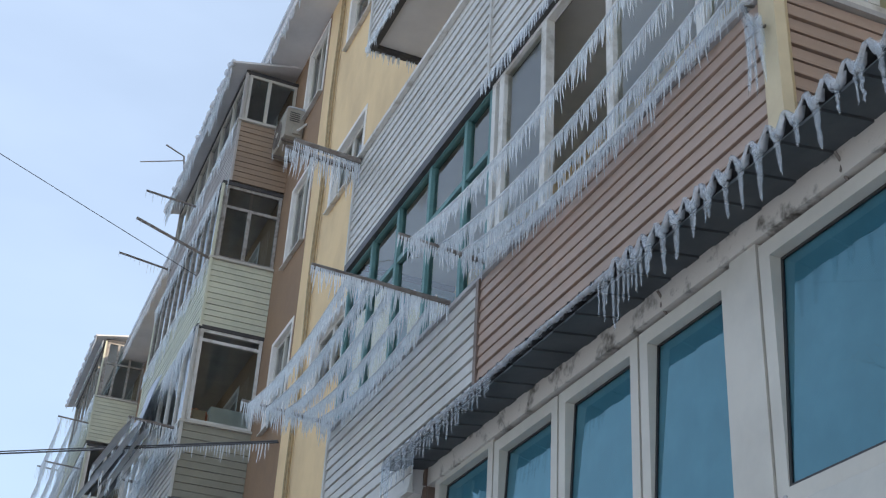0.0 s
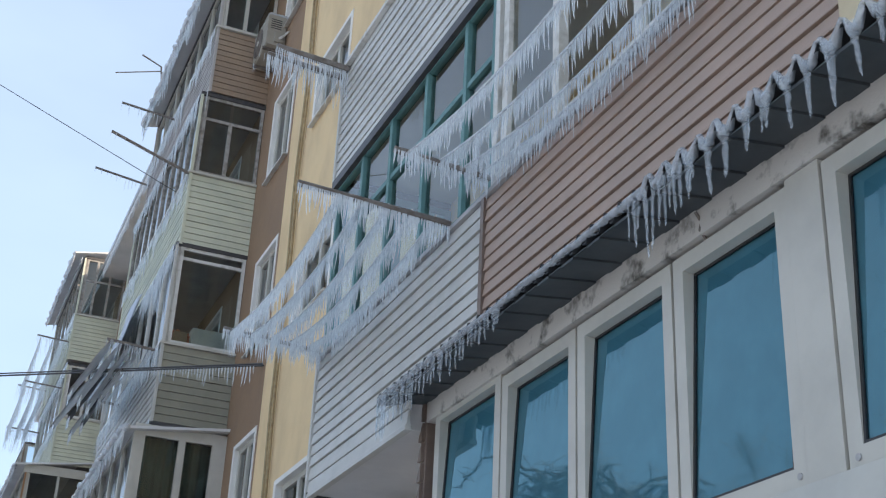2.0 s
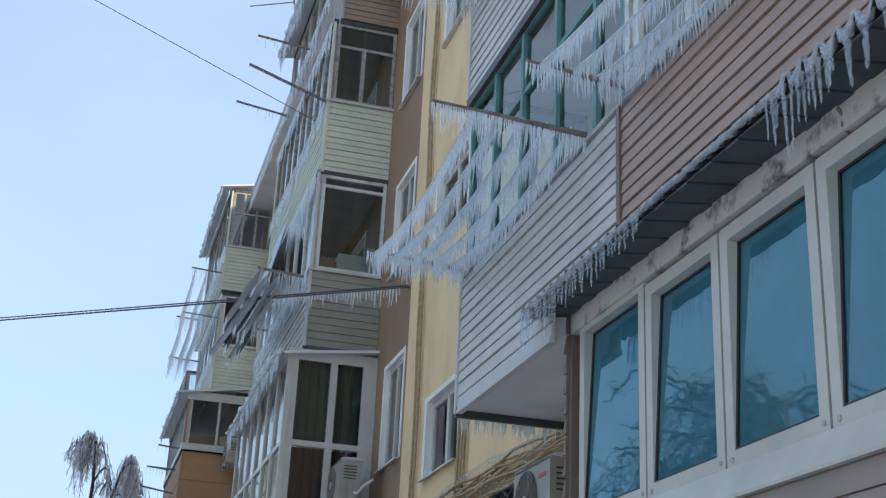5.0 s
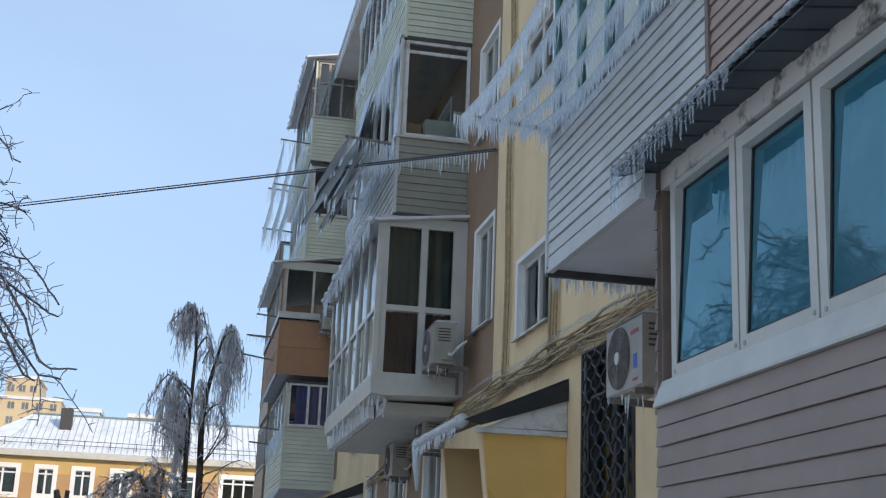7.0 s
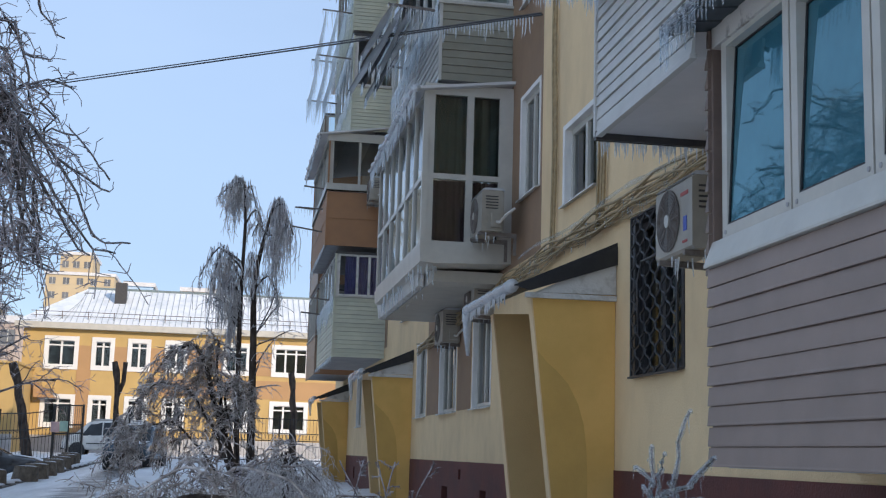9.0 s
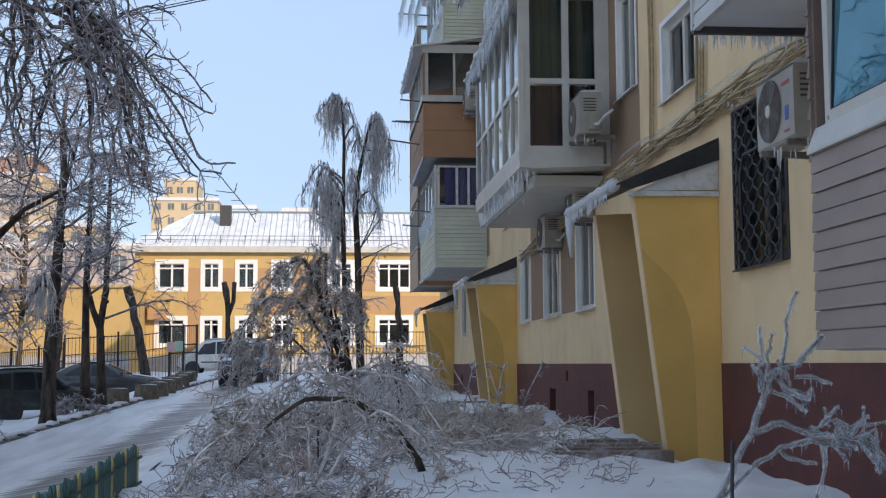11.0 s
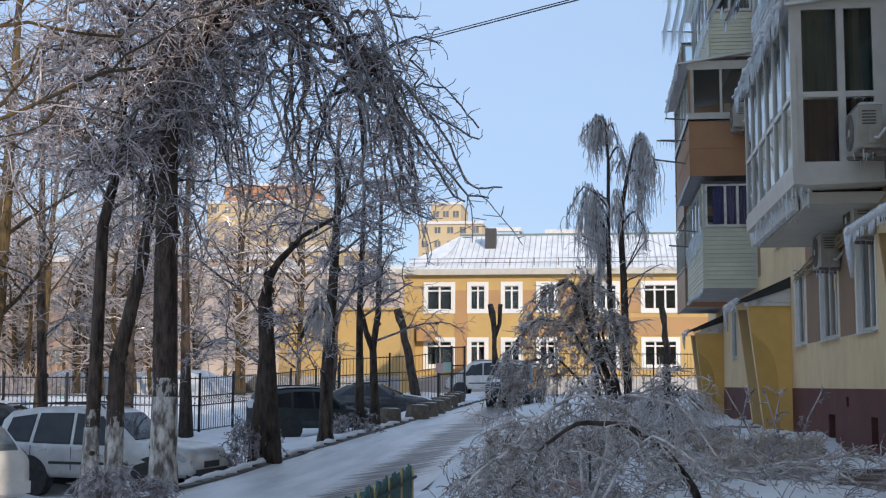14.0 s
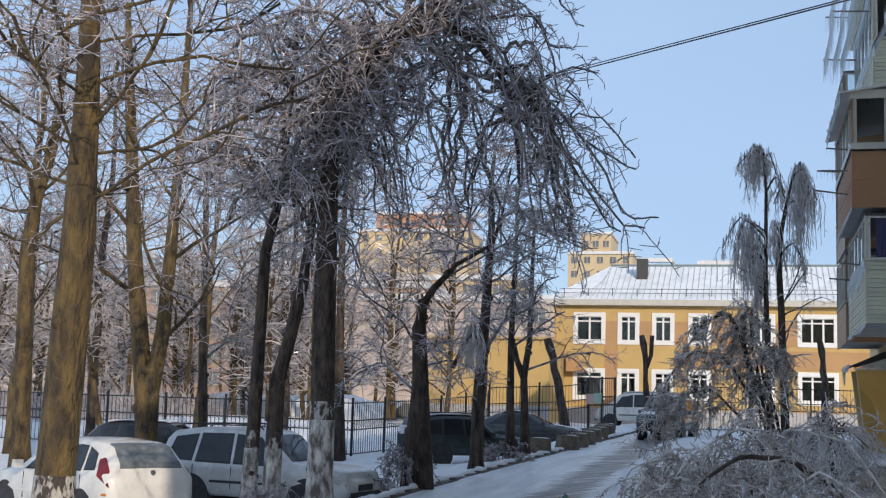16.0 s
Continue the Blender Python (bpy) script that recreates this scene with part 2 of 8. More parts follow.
icy_track(M_SNOW_ROAD)
M_BARK = mat("dark_wet_bark", (0.115, 0.085, 0.066), (0.022, 0.017, 0.014), 0.75, 8.0, 1.0, 26, bump_dist=0.07, spec=0.25, stretch=(1, 1, 0.3))
M_BARK_TAN = mat("tan_bark", (0.145, 0.097, 0.034), (0.043, 0.031, 0.019), 0.85, 6.0, 1.0, 24, bump_dist=0.08, spread=(0.4, 0.62), stretch=(1, 1, 0.35))
M_HEADER = mat("mouldy_white_board", (0.54, 0.51, 0.46), (0.09, 0.08, 0.065), 0.6, 5.5, 0.2, 50, spread=(0.53, 0.66))
M_TWIG_FAR = mat("far_frosted_twigs", (0.56, 0.51, 0.50), (0.26, 0.22, 0.21), 0.3, 5.0, coat=0.3)
M_LIME_WORN = mat("worn_limewash", (0.055, 0.043, 0.034), (0.44, 0.41, 0.37), 0.85, 9.0, 1.0, 25, spread=(0.50, 0.56), bump_dist=0.05, stretch=(1, 1, 0.5))
# frosted pane whose pale teal also stands in for sky reflected in the glass
M_FROST_SKY = mat("frosted_pane_sky_teal", (0.25, 0.405, 0.44), (0.31, 0.485, 0.525), 0.6, 3.0, spread=(0.4, 0.7))
M_LIME = mat("limewashed_bark", (0.60, 0.565, 0.51), (0.12, 0.10, 0.085), 0.85, 7.0, 1.0, 25, spread=(0.42, 0.6), stretch=(1, 1, 0.4))
M_TWIG = mat("ice_glazed_twigs", (0.58, 0.53, 0.545), (0.17, 0.135, 0.13), 0.18, 7.0, coat=0.8, spread=(0.38, 0.62))
M_TWIG_LT = mat("thickly_iced_twigs", (0.80, 0.735, 0.69), (0.21, 0.16, 0.135), 0.16, 7.0, coat=0.8, spread=(0.37, 0.63))
M_BRANCH = mat("ice_glazed_branches", (0.18, 0.16, 0.16), (0.05, 0.04, 0.036), 0.25, 6.0, coat=0.7, spread=(0.4, 0.62))
M_DRY = mat("dry_brown_stalks", (0.42, 0.32, 0.22), (0.68, 0.61, 0.55), 0.5, 8.0, coat=0.5)
M_ICE_CLEAR = ice_mat("very_clear_ice", 0.82, (0.74, 0.77, 0.79))
M_ICE_SHEATH = ice_mat("glassy_ice_sheath", 0.72, (0.80, 0.79, 0.78))
M_ICE_LIP = ice_mat("ice_lip", 0.55, (0.60, 0.63, 0.66))
M_ICE_DRIP = ice_mat("knobbly_clear_ice", 0.8, (0.80, 0.83, 0.85))
M_TWIG_PALE = mat("pale_iced_birch_twigs", (0.82, 0.79, 0.78), (0.46, 0.41, 0.39), 0.2, 7.0, coat=0.6, spread=(0.4, 0.68))


# ---- mesh helpers ----
class Build:
    """Collects vertices and faces of one mesh."""

    def __init__(self):
        self.v, self.f = [], []

    def box(self, x0, y0, z0, x1, y1, z1):
        n = len(self.v)
        self.v += [(x0, y0, z0), (x1, y0, z0), (x1, y1, z0), (x0, y1, z0), (x0, y0, z1), (x1, y0, z1), (x1, y1, z1), (x0, y1, z1)]
        self.f += [(n, n + 3, n + 2, n + 1), (n + 4, n + 5, n + 6, n + 7), (n, n + 1, n + 5, n + 4), (n + 1, n + 2, n + 6, n + 5), (n + 2, n + 3, n + 7, n + 6), (n + 3, n, n + 4, n + 7)]
        return self

    def prism(self, outline, a, b, axis):
        """A flat outline of (u, w) pushed from a to b along the axis."""
        n, k = len(self.v), len(outline)
        place = {"x": lambda u, w, s: (s, u, w), "y": lambda u, w, s: (u, s, w), "z": lambda u, w, s: (u, w, s)}[axis]
        for s in (a, b):
            self.v += [place(u, w, s) for u, w in outline]
        self.f += [tuple(range(n, n + k)), tuple(range(n + 2 * k - 1, n + k - 1, -1))]
        self.f += [(n + i, n + (i + 1) % k, n + k + (i + 1) % k, n + k + i) for i in range(k)]
        return self

    def tube(self, pts, radii, sides=6, caps=True):
        pts = [Vector(p) for p in pts]
        n, last = len(self.v), len(pts) - 1
        up = Vector((0.3, 0.2, 1.0))
        for i, p in enumerate(pts):
            way = (pts[min(i + 1, last)] - pts[max(i - 1, 0)]).normalized()
            a = way.cross(up)
            if a.length < 0.05:
                a = way.cross(Vector((1, 0, 0)))
            a.normalize()
            b = way.cross(a)
            r = radii[i] if isinstance(radii, (list, tuple)) else radii
            for k in range(sides):
                t = 2 * math.pi * k / sides
                q = p + (a * math.cos(t) + b * math.sin(t)) * r
                self.v.append((q.x, q.y, q.z))
        for i in range(last):
            for k in range(sides):
                k2 = (k + 1) % sides
                self.f.append((n + i * sides + k, n + i * sides + k2, n + (i + 1) * sides + k2, n + (i + 1) * sides + k))
        if caps:
            self.f.append(tuple(n + k for k in range(sides - 1, -1, -1)))
            self.f.append(tuple(n + last * sides + k for k in range(sides)))
        return self

    def icicle(self, x, y, z, length, r, rng, sides=5, lumpy=0.2):
        """A wavering tapered spike that hangs from (x, y, z)."""
        pts, rad = [], []
        dx, dy = rng.uniform(-0.08, 0.08) * length, rng.uniform(-0.08, 0.08) * length
        for k, (s, w) in enumerate(((0, 1.0), (0.3, 0.86), (0.62, 0.66), (0.85, 0.42), (1.0, 0.08))):
            pts.append((x + dx * s * s, y + dy * s * s, z - length * s))
            rad.append(r * w * (rng.uniform(1 - lumpy, 1 + lumpy) if 0 < k < 4 else 1))
        return self.tube(pts, rad, sides, caps=False)

    def mesh(self, name, smooth=False):
        me = bpy.data.meshes.new(name)
        me.from_pydata(self.v, [], self.f)
        if smooth:
            me.polygons.foreach_set("use_smooth", [True] * len(me.polygons))
        me.update()
        return me


def part(name, build, material, parent=None, label="", smooth=False):
    me = build.mesh(name, smooth) if isinstance(build, Build) else build
    if not me.materials:
        me.materials.append(material)
    ob = new(name, me)
    ob.parent = parent
    if label:
        ob["label"] = label
    return ob


def thing(name, label, category, group="", kind="", at=(0, 0, 0)):
    ob = new(name)
    ob.empty_display_size = 0.2
    ob.location = at
    return tagged(ob, label, category, group, kind)


def recalc(me):
    bm = bmesh.new()
    bm.from_mesh(me)
    bmesh.ops.recalc_face_normals(bm, faces=bm.faces)
    bm.to_mesh(me)
    bm.free()


def welded(ob):
    bm = bmesh.new()
    bm.from_mesh(ob.data)
    bmesh.ops.remove_doubles(bm, verts=bm.verts, dist=0.0005)
    bm.to_mesh(ob.data)
    bm.free()
    return ob


def sheet(at, u0, u1, z0, z1, facing, lean=0.0):
    """A pane of glass whose outer side looks to -x or -y, leaning back by a few centimetres."""
    b = Build()
    if facing == "-x":
        b.v += [(at, u0, z0), (at + lean, u0, z1), (at + lean, u1, z1), (at, u1, z0)]
    else:
        b.v += [(u0, at, z0), (u1, at, z0), (u1, at, z1), (u0, at, z1)]
    b.f.append((0, 1, 2, 3))
    return b


def wall_boxes(b, u0, u1, z0, z1, t0, t1, holes, axis):
    """A wall along axis u with real openings: holes are (u0, u1, z0, z1)."""
    us = sorted({u0, u1, *[h[0] for h in holes], *[h[1] for h in holes]})
    us = [u for u in us if u0 <= u <= u1]
    for ua, ub in zip(us, us[1:]):
        mid = (ua + ub) / 2
        cut = sorted((h[2], h[3]) for h in holes if h[0] < mid < h[1])
        z = z0
        spans = []
        for ca, cb in cut:
            if ca > z:
                spans.append((z, ca))
            z = max(z, cb)
        if z < z1:
            spans.append((z, z1))
        for za, zb in spans:
            if axis == "y":
                b.box(t0, ua, za, t1, ub, zb)
            else:
                b.box(ua, t0, za, ub, t1, zb)
    return b


BOARDS = {}


def siding(parent, x, y, z0, z1, length, pitch, material, facing, name="siding_board"):
    """Lapped boards, each an object. facing '-x': runs from y towards lower y; '-y': runs from x towards higher x."""
    count = max(1, round((z1 - z0) / (2 * pitch)))
    p = (z1 - z0) / count
    h = p / 2
    key = (round(length, 3), round(p, 4), material.name)
    if key not in BOARDS:
        b = Build()
        b.prism([(-0.021, 0.0), (-0.022, 0.006), (-0.020, 0.016), (-0.011, h - 0.008), (0.0, h - 0.008), (0.0, h - 0.001), (-0.018, h - 0.001), (-0.0185, h + 0.012), (-0.009, p - 0.009), (0.004, p - 0.009), (0.004, 0.0)], 0, length, "x")
        BOARDS[key] = b.mesh("siding_board")
        BOARDS[key].materials.append(material)
        recalc(BOARDS[key])
    for i in range(count):
        ob = new(name, BOARDS[key])
        ob.parent = parent
        ob.location = (x, y, z0 + i * p)
        if facing == "-x":
            ob.rotation_euler = (0, 0, -math.pi / 2)


XF = 3.8       # facade
STOREY = 2.75


def ground_z(x, y):
    """The yard: level by the house, lower on the far side of the road, rising ahead."""
    left = float(np.interp(y, [-20, 20, 30, 38, 50, 62, 80, 200], [-0.5, -0.45, -0.3, 0.05, 0.5, 0.88, 1.05, 1.2]))
    right = float(np.interp(y, [-20, 7, 15, 20, 45, 62, 80, 200], [0.05, 0.1, 0.45, 0.58, 0.6, 0.9, 1.05, 1.2]))
    s = min(1.0, max(0.0, (x + 6.5) / 8.0))
    edge = float(np.interp(y, [40, 48], [-7.4, -6.7]))
    dip = min(1.0, max(0.0, (edge - x) / 1.3)) * float(np.interp(y, [20, 40, 46, 54, 62], [0.42, 0.44, 0.46, 0.44, 0.1]))
    left -= dip
    return left + (right - left) * s * s * (3 - 2 * s)


# ---- ground ----
def build_ground():
    b = Build()
    xs = [-900, -300, -120, -70, -45] + [-30 + i * 0.8 for i in range(34)] + [-3 + i * 0.22 for i in range(32)] + [4.1 + i * 0.9 for i in range(13)] + [25, 60, 150, 400, 900]
    ys = [-400, -100, -30, -10, 0] + [4 + i * 0.7 for i in range(7)] + [8.9 + i * 0.26 for i in range(70)] + [27.3 + i * 0.8 for i in range(71)] + [90, 105, 130, 180, 300, 600, 1500]
    for y in ys:
        for x in xs:
            z = ground_z(x, y)
            on_road = road_left(y) < x < road_right(y)
            if 4 < y < 84 and -32 < x < 16 and not on_road:
                z += 0.16 * (noise.noise((x * 0.45, y * 0.45, 3.0)) + 0.5) + 0.07 * noise.noise((x * 1.7, y * 1.7, 8.0))
                if -3 < x < 4 and 8 < y < 28:
                    z += 0.045 * noise.noise((x * 3.6, y * 3.6, 5.0)) + 0.03 * noise.noise((x * 8, y * 8, 2.0)) - 0.02
                if x > XF - 0.6:
                    z -= 0.1
            edge = road_left(y) - x
            if 0 <= edge < 0.9 and 4 < y < 84:
                z = ground_z(x, y) + (z - ground_z(x, y)) * 0.3 + 0.05 * edge
            if on_road and y < 84:
                z -= 0.08
            b.v.append((x, y, z))
    w = len(xs)
    for j in range(len(ys) - 1):
        for i in range(w - 1):
            b.f.append((j * w + i, j * w + i + 1, (j + 1) * w + i + 1, (j + 1) * w + i))
    tagged(part("ground", b, M_SNOW, smooth=True), "snow-covered yard ground, uneven and trampled", "ground", kind="structure")


def road_left(y):
    return float(np.interp(y, [0, 30, 40, 48, 60, 84], [-8.6, -7.2, -6.4, -5.8, -5.0, -4.2]))


def road_right(y):
    return float(np.interp(y, [0, 28, 39, 51, 60, 84], [-1.6, -2.6, -3.2, -3.4, -2.6, -1.5]))


def build_road():
    b = Build()
    for i in range(102):
        y = 2 + i * 0.8
        a, c = road_left(y), road_right(y)
        for k in range(9):
            x = a + (c - a) * k / 8
            b.v.append((x, y, ground_z(x, y) + 0.012 + 0.015 * noise.noise((x * 2, y * 0.5, 1))))
    for j in range(101):
        for i in range(8):
            b.f.append((j * 9 + i, j * 9 + i + 1, (j + 1) * 9 + i + 1, (j + 1) * 9 + i))
    tagged(part("road", b, M_SNOW_ROAD, smooth=True), "courtyard road of packed grey snow with icy wheel tracks", "road", kind="structure")
    k = Build()
    for i in range(70):
        y = 14 + i * 1.0
        for s in (0,):
            x0, x1 = road_left(y) - 0.12, road_left(y + 0.98) - 0.12
            z = ground_z(x0, y)
            n = len(k.v)
            k.v += [(x0, y, z - 0.1), (x0 + 0.16, y, z - 0.1), (x1 + 0.16, y + 0.98, z - 0.1), (x1, y + 0.98, z - 0.1),
                    (x0, y, z + 0.08), (x0 + 0.15, y, z + 0.075), (x1 + 0.15, y + 0.98, z + 0.075), (x1, y + 0.98, z + 0.08)]
            k.f += [(n + 4, n + 5, n + 6, n + 7), (n, n + 1, n + 5, n + 4), (n + 1, n + 2, n + 6, n + 5), (n + 2, n + 3, n + 7, n + 6), (n + 3, n, n + 4, n + 7)]
    # kerb colour is darkened to carry the shade on its road-facing side
    tagged(part("kerb", k, mat("shade_dark_concrete", (0.13, 0.12, 0.11), (0.07, 0.065, 0.06), 0.6, 3.0, 0.4, 30)), "concrete kerb half buried in snow", "kerb", kind="structure")
    rng = random.Random(8)
    ridge, y = Build(), 14.0
    pts, rad = [], []
    while y < 83:
        x = road_left(y) - 0.2 + rng.gauss(0, 0.04)
        pts.append((x, y, ground_z(x, y) + 0.03 + rng.uniform(-0.02, 0.01)))
        rad.append(rng.uniform(0.07, 0.13))
        y += rng.uniform(0.12, 0.35)
    ridge.tube(pts, rad, 8)
    tagged(part("snow_ridge", ridge, M_SNOW, smooth=True), "uneven ridge of snow lying over the kerb", "snow", kind="stuff")


build_ground()
build_road()


# ---- the five-storey house ----
win_b = [(22.25, 23.25, 5.02 + STOREY * k, 6.42 + STOREY * k) for k in range(4)]       # narrow windows beside the glazed bay
win_s = [(19.62, 20.95, 4.5 + 2.9 * k, 5.42 + 2.9 * k) for k in range(4)]               # stair windows above the porch
win_g = [(25.05, 26.35, 2.3, 3.72), (27.9, 29.5, 2.3, 3.72), (31.2, 32.35, 2.3, 3.72), (17.05, 18.3, 2.36, 3.82), (36.5, 37.8, 2.3, 3.72), (39.2, 40.8, 2.3, 3.72), (43.2, 44.4, 2.3, 3.72)]
win_far = [(35.9, 37.0, 5.02 + STOREY * k, 6.42 + STOREY * k) for k in range(4)] + [(33.6, 34.8, 4.5 + 2.9 * k, 5.45 + 2.9 * k) for k in range(4)]
doors_bal = [(y, y + 1.6, 4.4 + STOREY * k, 6.5 + STOREY * k) for k in range(4) for y in (25.4, 12.2, 39.8)]
HOLES = win_b + win_s + win_g + win_far + doors_bal
# START_Y: unseen near end, placed so sun passing it lights the left yard
END_Y, START_Y = 52.0, 3.0


def build_house_walls():
    runs = ((START_Y, 22.1, 15.0, [h for h in HOLES if h[1] < 22.2]), (30.4, 37.6, 15.0, [h for h in HOLES if 30.4 < h[0] < 37.6]),
            (22.1, 30.4, 4.15, [h for h in win_g if 22.1 < h[0] < 30.4]), (37.6, END_Y, 4.15, [h for h in win_g if h[0] > 37.6]))
    for k, (ya, yb, top, holes) in enumerate(runs):
        b = Build()
        wall_boxes(b, ya, yb, 1.465, top, XF, XF + 0.4, holes, "y")
        tagged(welded(part("wall_facade_%d" % (k + 1), b, M_YELLOW)), "pale yellow plastered wall of a five-storey apartment house", "wall", kind="structure")
    for name, box in (("wall_gable_far", (XF, END_Y, 1.465, XF + 11, END_Y + 0.4, 15.0)), ("wall_gable_near", (XF, START_Y - 0.4, 0.0, XF + 11, START_Y, 15.0)), ("wall_back", (XF + 10.6, START_Y, 1.0, XF + 11, END_Y, 15.0))):
        b = Build()
        b.box(*box)
        tagged(part(name, b, M_YELLOW), "pale yellow plastered outer wall of the house", "wall", kind="structure")
    c = Build()
    wall_boxes(c, 22.1, 30.4, 4.15, 15.0, XF, XF + 0.4, [h for h in HOLES if 22.1 < h[0] < 30.4 and h[2] > 4.15], "y")
    wall_boxes(c, 37.6, END_Y, 4.15, 15.0, XF, XF + 0.4, [h for h in HOLES if h[0] > 37.6 and h[2] > 4.15], "y")
    tagged(welded(part("wall_brown_band", c, M_BROWN)), "brown plastered band of wall behind the balconies", "wall", kind="structure")
    p = Build()
    vents = [(25.15, 25.6, 0.62, 1.06), (28.4, 29.0, 0.58, 1.03), (27.2, 27.4, 1.18, 1.34), (44.3, 44.7, 0.8, 1.15)]
    wall_boxes(p, START_Y, 19.05, 0.0, 1.465, XF - 0.012, XF + 0.4, [], "y")
    wall_boxes(p, 20.95, 33.05, 0.0, 1.465, XF - 0.012, XF + 0.4, vents, "y")
    wall_boxes(p, 35.05, 47.1, 0.0, 1.465, XF - 0.012, XF + 0.4, vents, "y")
    wall_boxes(p, 49.1, END_Y, 0.0, 1.465, XF - 0.012, XF + 0.4, [], "y")
    tagged(welded(part("plinth", p, M_MAROON)), "dark maroon painted plinth of the house", "wall", kind="structure")
    # black sheet whose colour stands in for the darkness behind the openings
    q = Build()
    q.box(XF + 0.25, START_Y, 0.0, XF + 0.3, END_Y, 1.4)
    for y in (19.05, 33.05, 47.1):
        q.box(XF + 0.3, y, 0.5, XF + 0.4, y + 2, 1.465)
    tagged(part("cellar_dark", q, M_BLACK), "black sheet standing in for cellar darkness behind the plinth vents", "wall", kind="structure")
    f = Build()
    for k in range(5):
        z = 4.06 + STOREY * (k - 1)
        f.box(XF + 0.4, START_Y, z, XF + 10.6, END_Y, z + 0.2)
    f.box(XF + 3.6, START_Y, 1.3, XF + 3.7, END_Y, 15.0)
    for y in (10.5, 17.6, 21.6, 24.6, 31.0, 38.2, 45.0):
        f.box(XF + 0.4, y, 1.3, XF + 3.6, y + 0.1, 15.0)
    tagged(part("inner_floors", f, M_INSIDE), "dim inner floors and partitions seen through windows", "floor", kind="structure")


def build_house_roof():
    b = Build()
    b.prism([(XF - 0.62, 14.8), (XF + 11.4, 14.8), (XF + 11.4, 15.0), (XF + 5.5, 16.9), (XF - 0.62, 15.0)], START_Y - 0.5, END_Y + 0.6, "y")
    recalc_b = part("roof", b, M_SOFFIT)
    recalc(recalc_b.data)
    tagged(recalc_b, "grey sheet-metal roof with a boxed eave", "roof", kind="structure")
    s = Build()
    rng = random.Random(4)
    s.box(XF - 0.66, START_Y, 14.98, XF - 0.2, END_Y + 0.6, 15.06)
    y = 5.0
    while y < END_Y:
        s.icicle(XF - 0.62, y, 14.82, rng.uniform(0.08, 0.35), 0.02, rng)
        y += rng.uniform(0.06, 0.2)
    tagged(part("roof_ice", s, M_ICE_W), "ice crust and icicles along the eave", "ice", kind="stuff")


build_house_walls()
build_house_roof()


def window(y0, y1, z0, z1, name_no, mullions=1, depth=0.05, curtain=None, frame_mat=None):
    """A wall window set back in its opening, with sill and reveal lining."""
    frame_mat = frame_mat or M_WHITE
    ob = thing("window_%d" % name_no, "white-framed plastic window set deep in the plastered wall", "window", "house windows", "structure", (XF, y0, z0))
    x = XF + depth
    w, h = y1 - y0, z1 - z0
    b = Build()
    for (ya, yb, za, zb) in ((0, w, 0, 0.07), (0, w, h - 0.07, h), (0, 0.07, 0.07, h - 0.07), (w - 0.07, w, 0.07, h - 0.07)):
        b.box(depth, ya, za, depth + 0.07, yb, zb)
    for m in range(mullions):
        ym = w * (m + 1) / (mullions + 1)
        b.box(depth - 0.004, ym - 0.045, 0.07, depth + 0.066, ym + 0.045, h - 0.07)
    part("window_frame", b, frame_mat, ob)
    s = Build()
    s.prism([(-0.07, -0.035), (depth, 0.0), (depth, 0.02), (-0.07, -0.015)], -0.05, w + 0.05, "y")
    part("window_sill", s, frame_mat if frame_mat is M_DARK else M_WHITE_WORN, ob)
    r = Build()
    r.box(-0.012, -0.06, 0.0, depth, 0.003, h + 0.06)
    r.box(-0.012, w - 0.003, 0.0, depth, w + 0.09, h + 0.06)
    r.box(-0.012, 0.003, h - 0.003, depth, w - 0.003, h + 0.06)
    part("reveal_lining", r, M_REVEAL if frame_mat is M_WHITE else frame_mat, ob)
    edges = [0.07] + [w * (m + 1) / (mullions + 1) for m in range(mullions)] + [w - 0.07]
    for a, c in zip(edges, edges[1:]):
        part("pane", sheet(depth + 0.03, a, c, 0.07, h - 0.07, "-x"), M_GLASS, ob).visible_shadow = False
    if curtain:
        part("curtain", curtain_build(0.05, w - 0.05, 0.1, h - 0.05, depth + 0.16), curtain, ob)
    return ob


def curtain_build(y0, y1, z0, z1, x, fold=0.03, step=0.035, wavy=0.0):
    b = Build()
    n = int((y1 - y0) / step)
    for i in range(n + 1):
        y = y0 + (y1 - y0) * i / n
        dx = fold * math.sin(i * 1.05) * (0.7 + 0.3 * math.sin(i * 0.37))
        top = z1 - wavy * (0.5 + 0.5 * math.sin(i * 0.55))
        b.v += [(x + dx, y, z0), (x + dx * 0.6, y, top), (x + dx + 0.01, y, z0), (x + dx * 0.6 + 0.01, y, top)]
    for i in range(n):
        k = i * 4
        b.f += [(k, k + 4, k + 5, k + 1), (k + 2, k + 3, k + 7, k + 6)]
    return b


for ya, yb in ((26.55, 27.75), (29.65, 31.0)):
    strip = Build()
    strip.box(XF - 0.006, ya, 2.3, XF - 0.001, yb, 4.14)
    tagged(part("trim", strip, M_BROWN), "brown painted strip between ground-floor windows", "wall", kind="structure")
no = 1
for h in win_b:
    window(*h, no, 1)
    no += 1
for h in win_s:
    window(*h, no, 1, 0.07)
    no += 1
for i, h in enumerate(win_g):
    if i != 3:
        window(*h, no, 1 if i != 1 else 2, 0.06)
        no += 1
for h in win_far:
    window(*h, no, 1)
    no += 1
window(*win_g[3], no, 1, 0.06, M_INSIDE, M_DARK)
no += 1
for h in doors_bal:
    window(*h, no, 1)
    no += 1


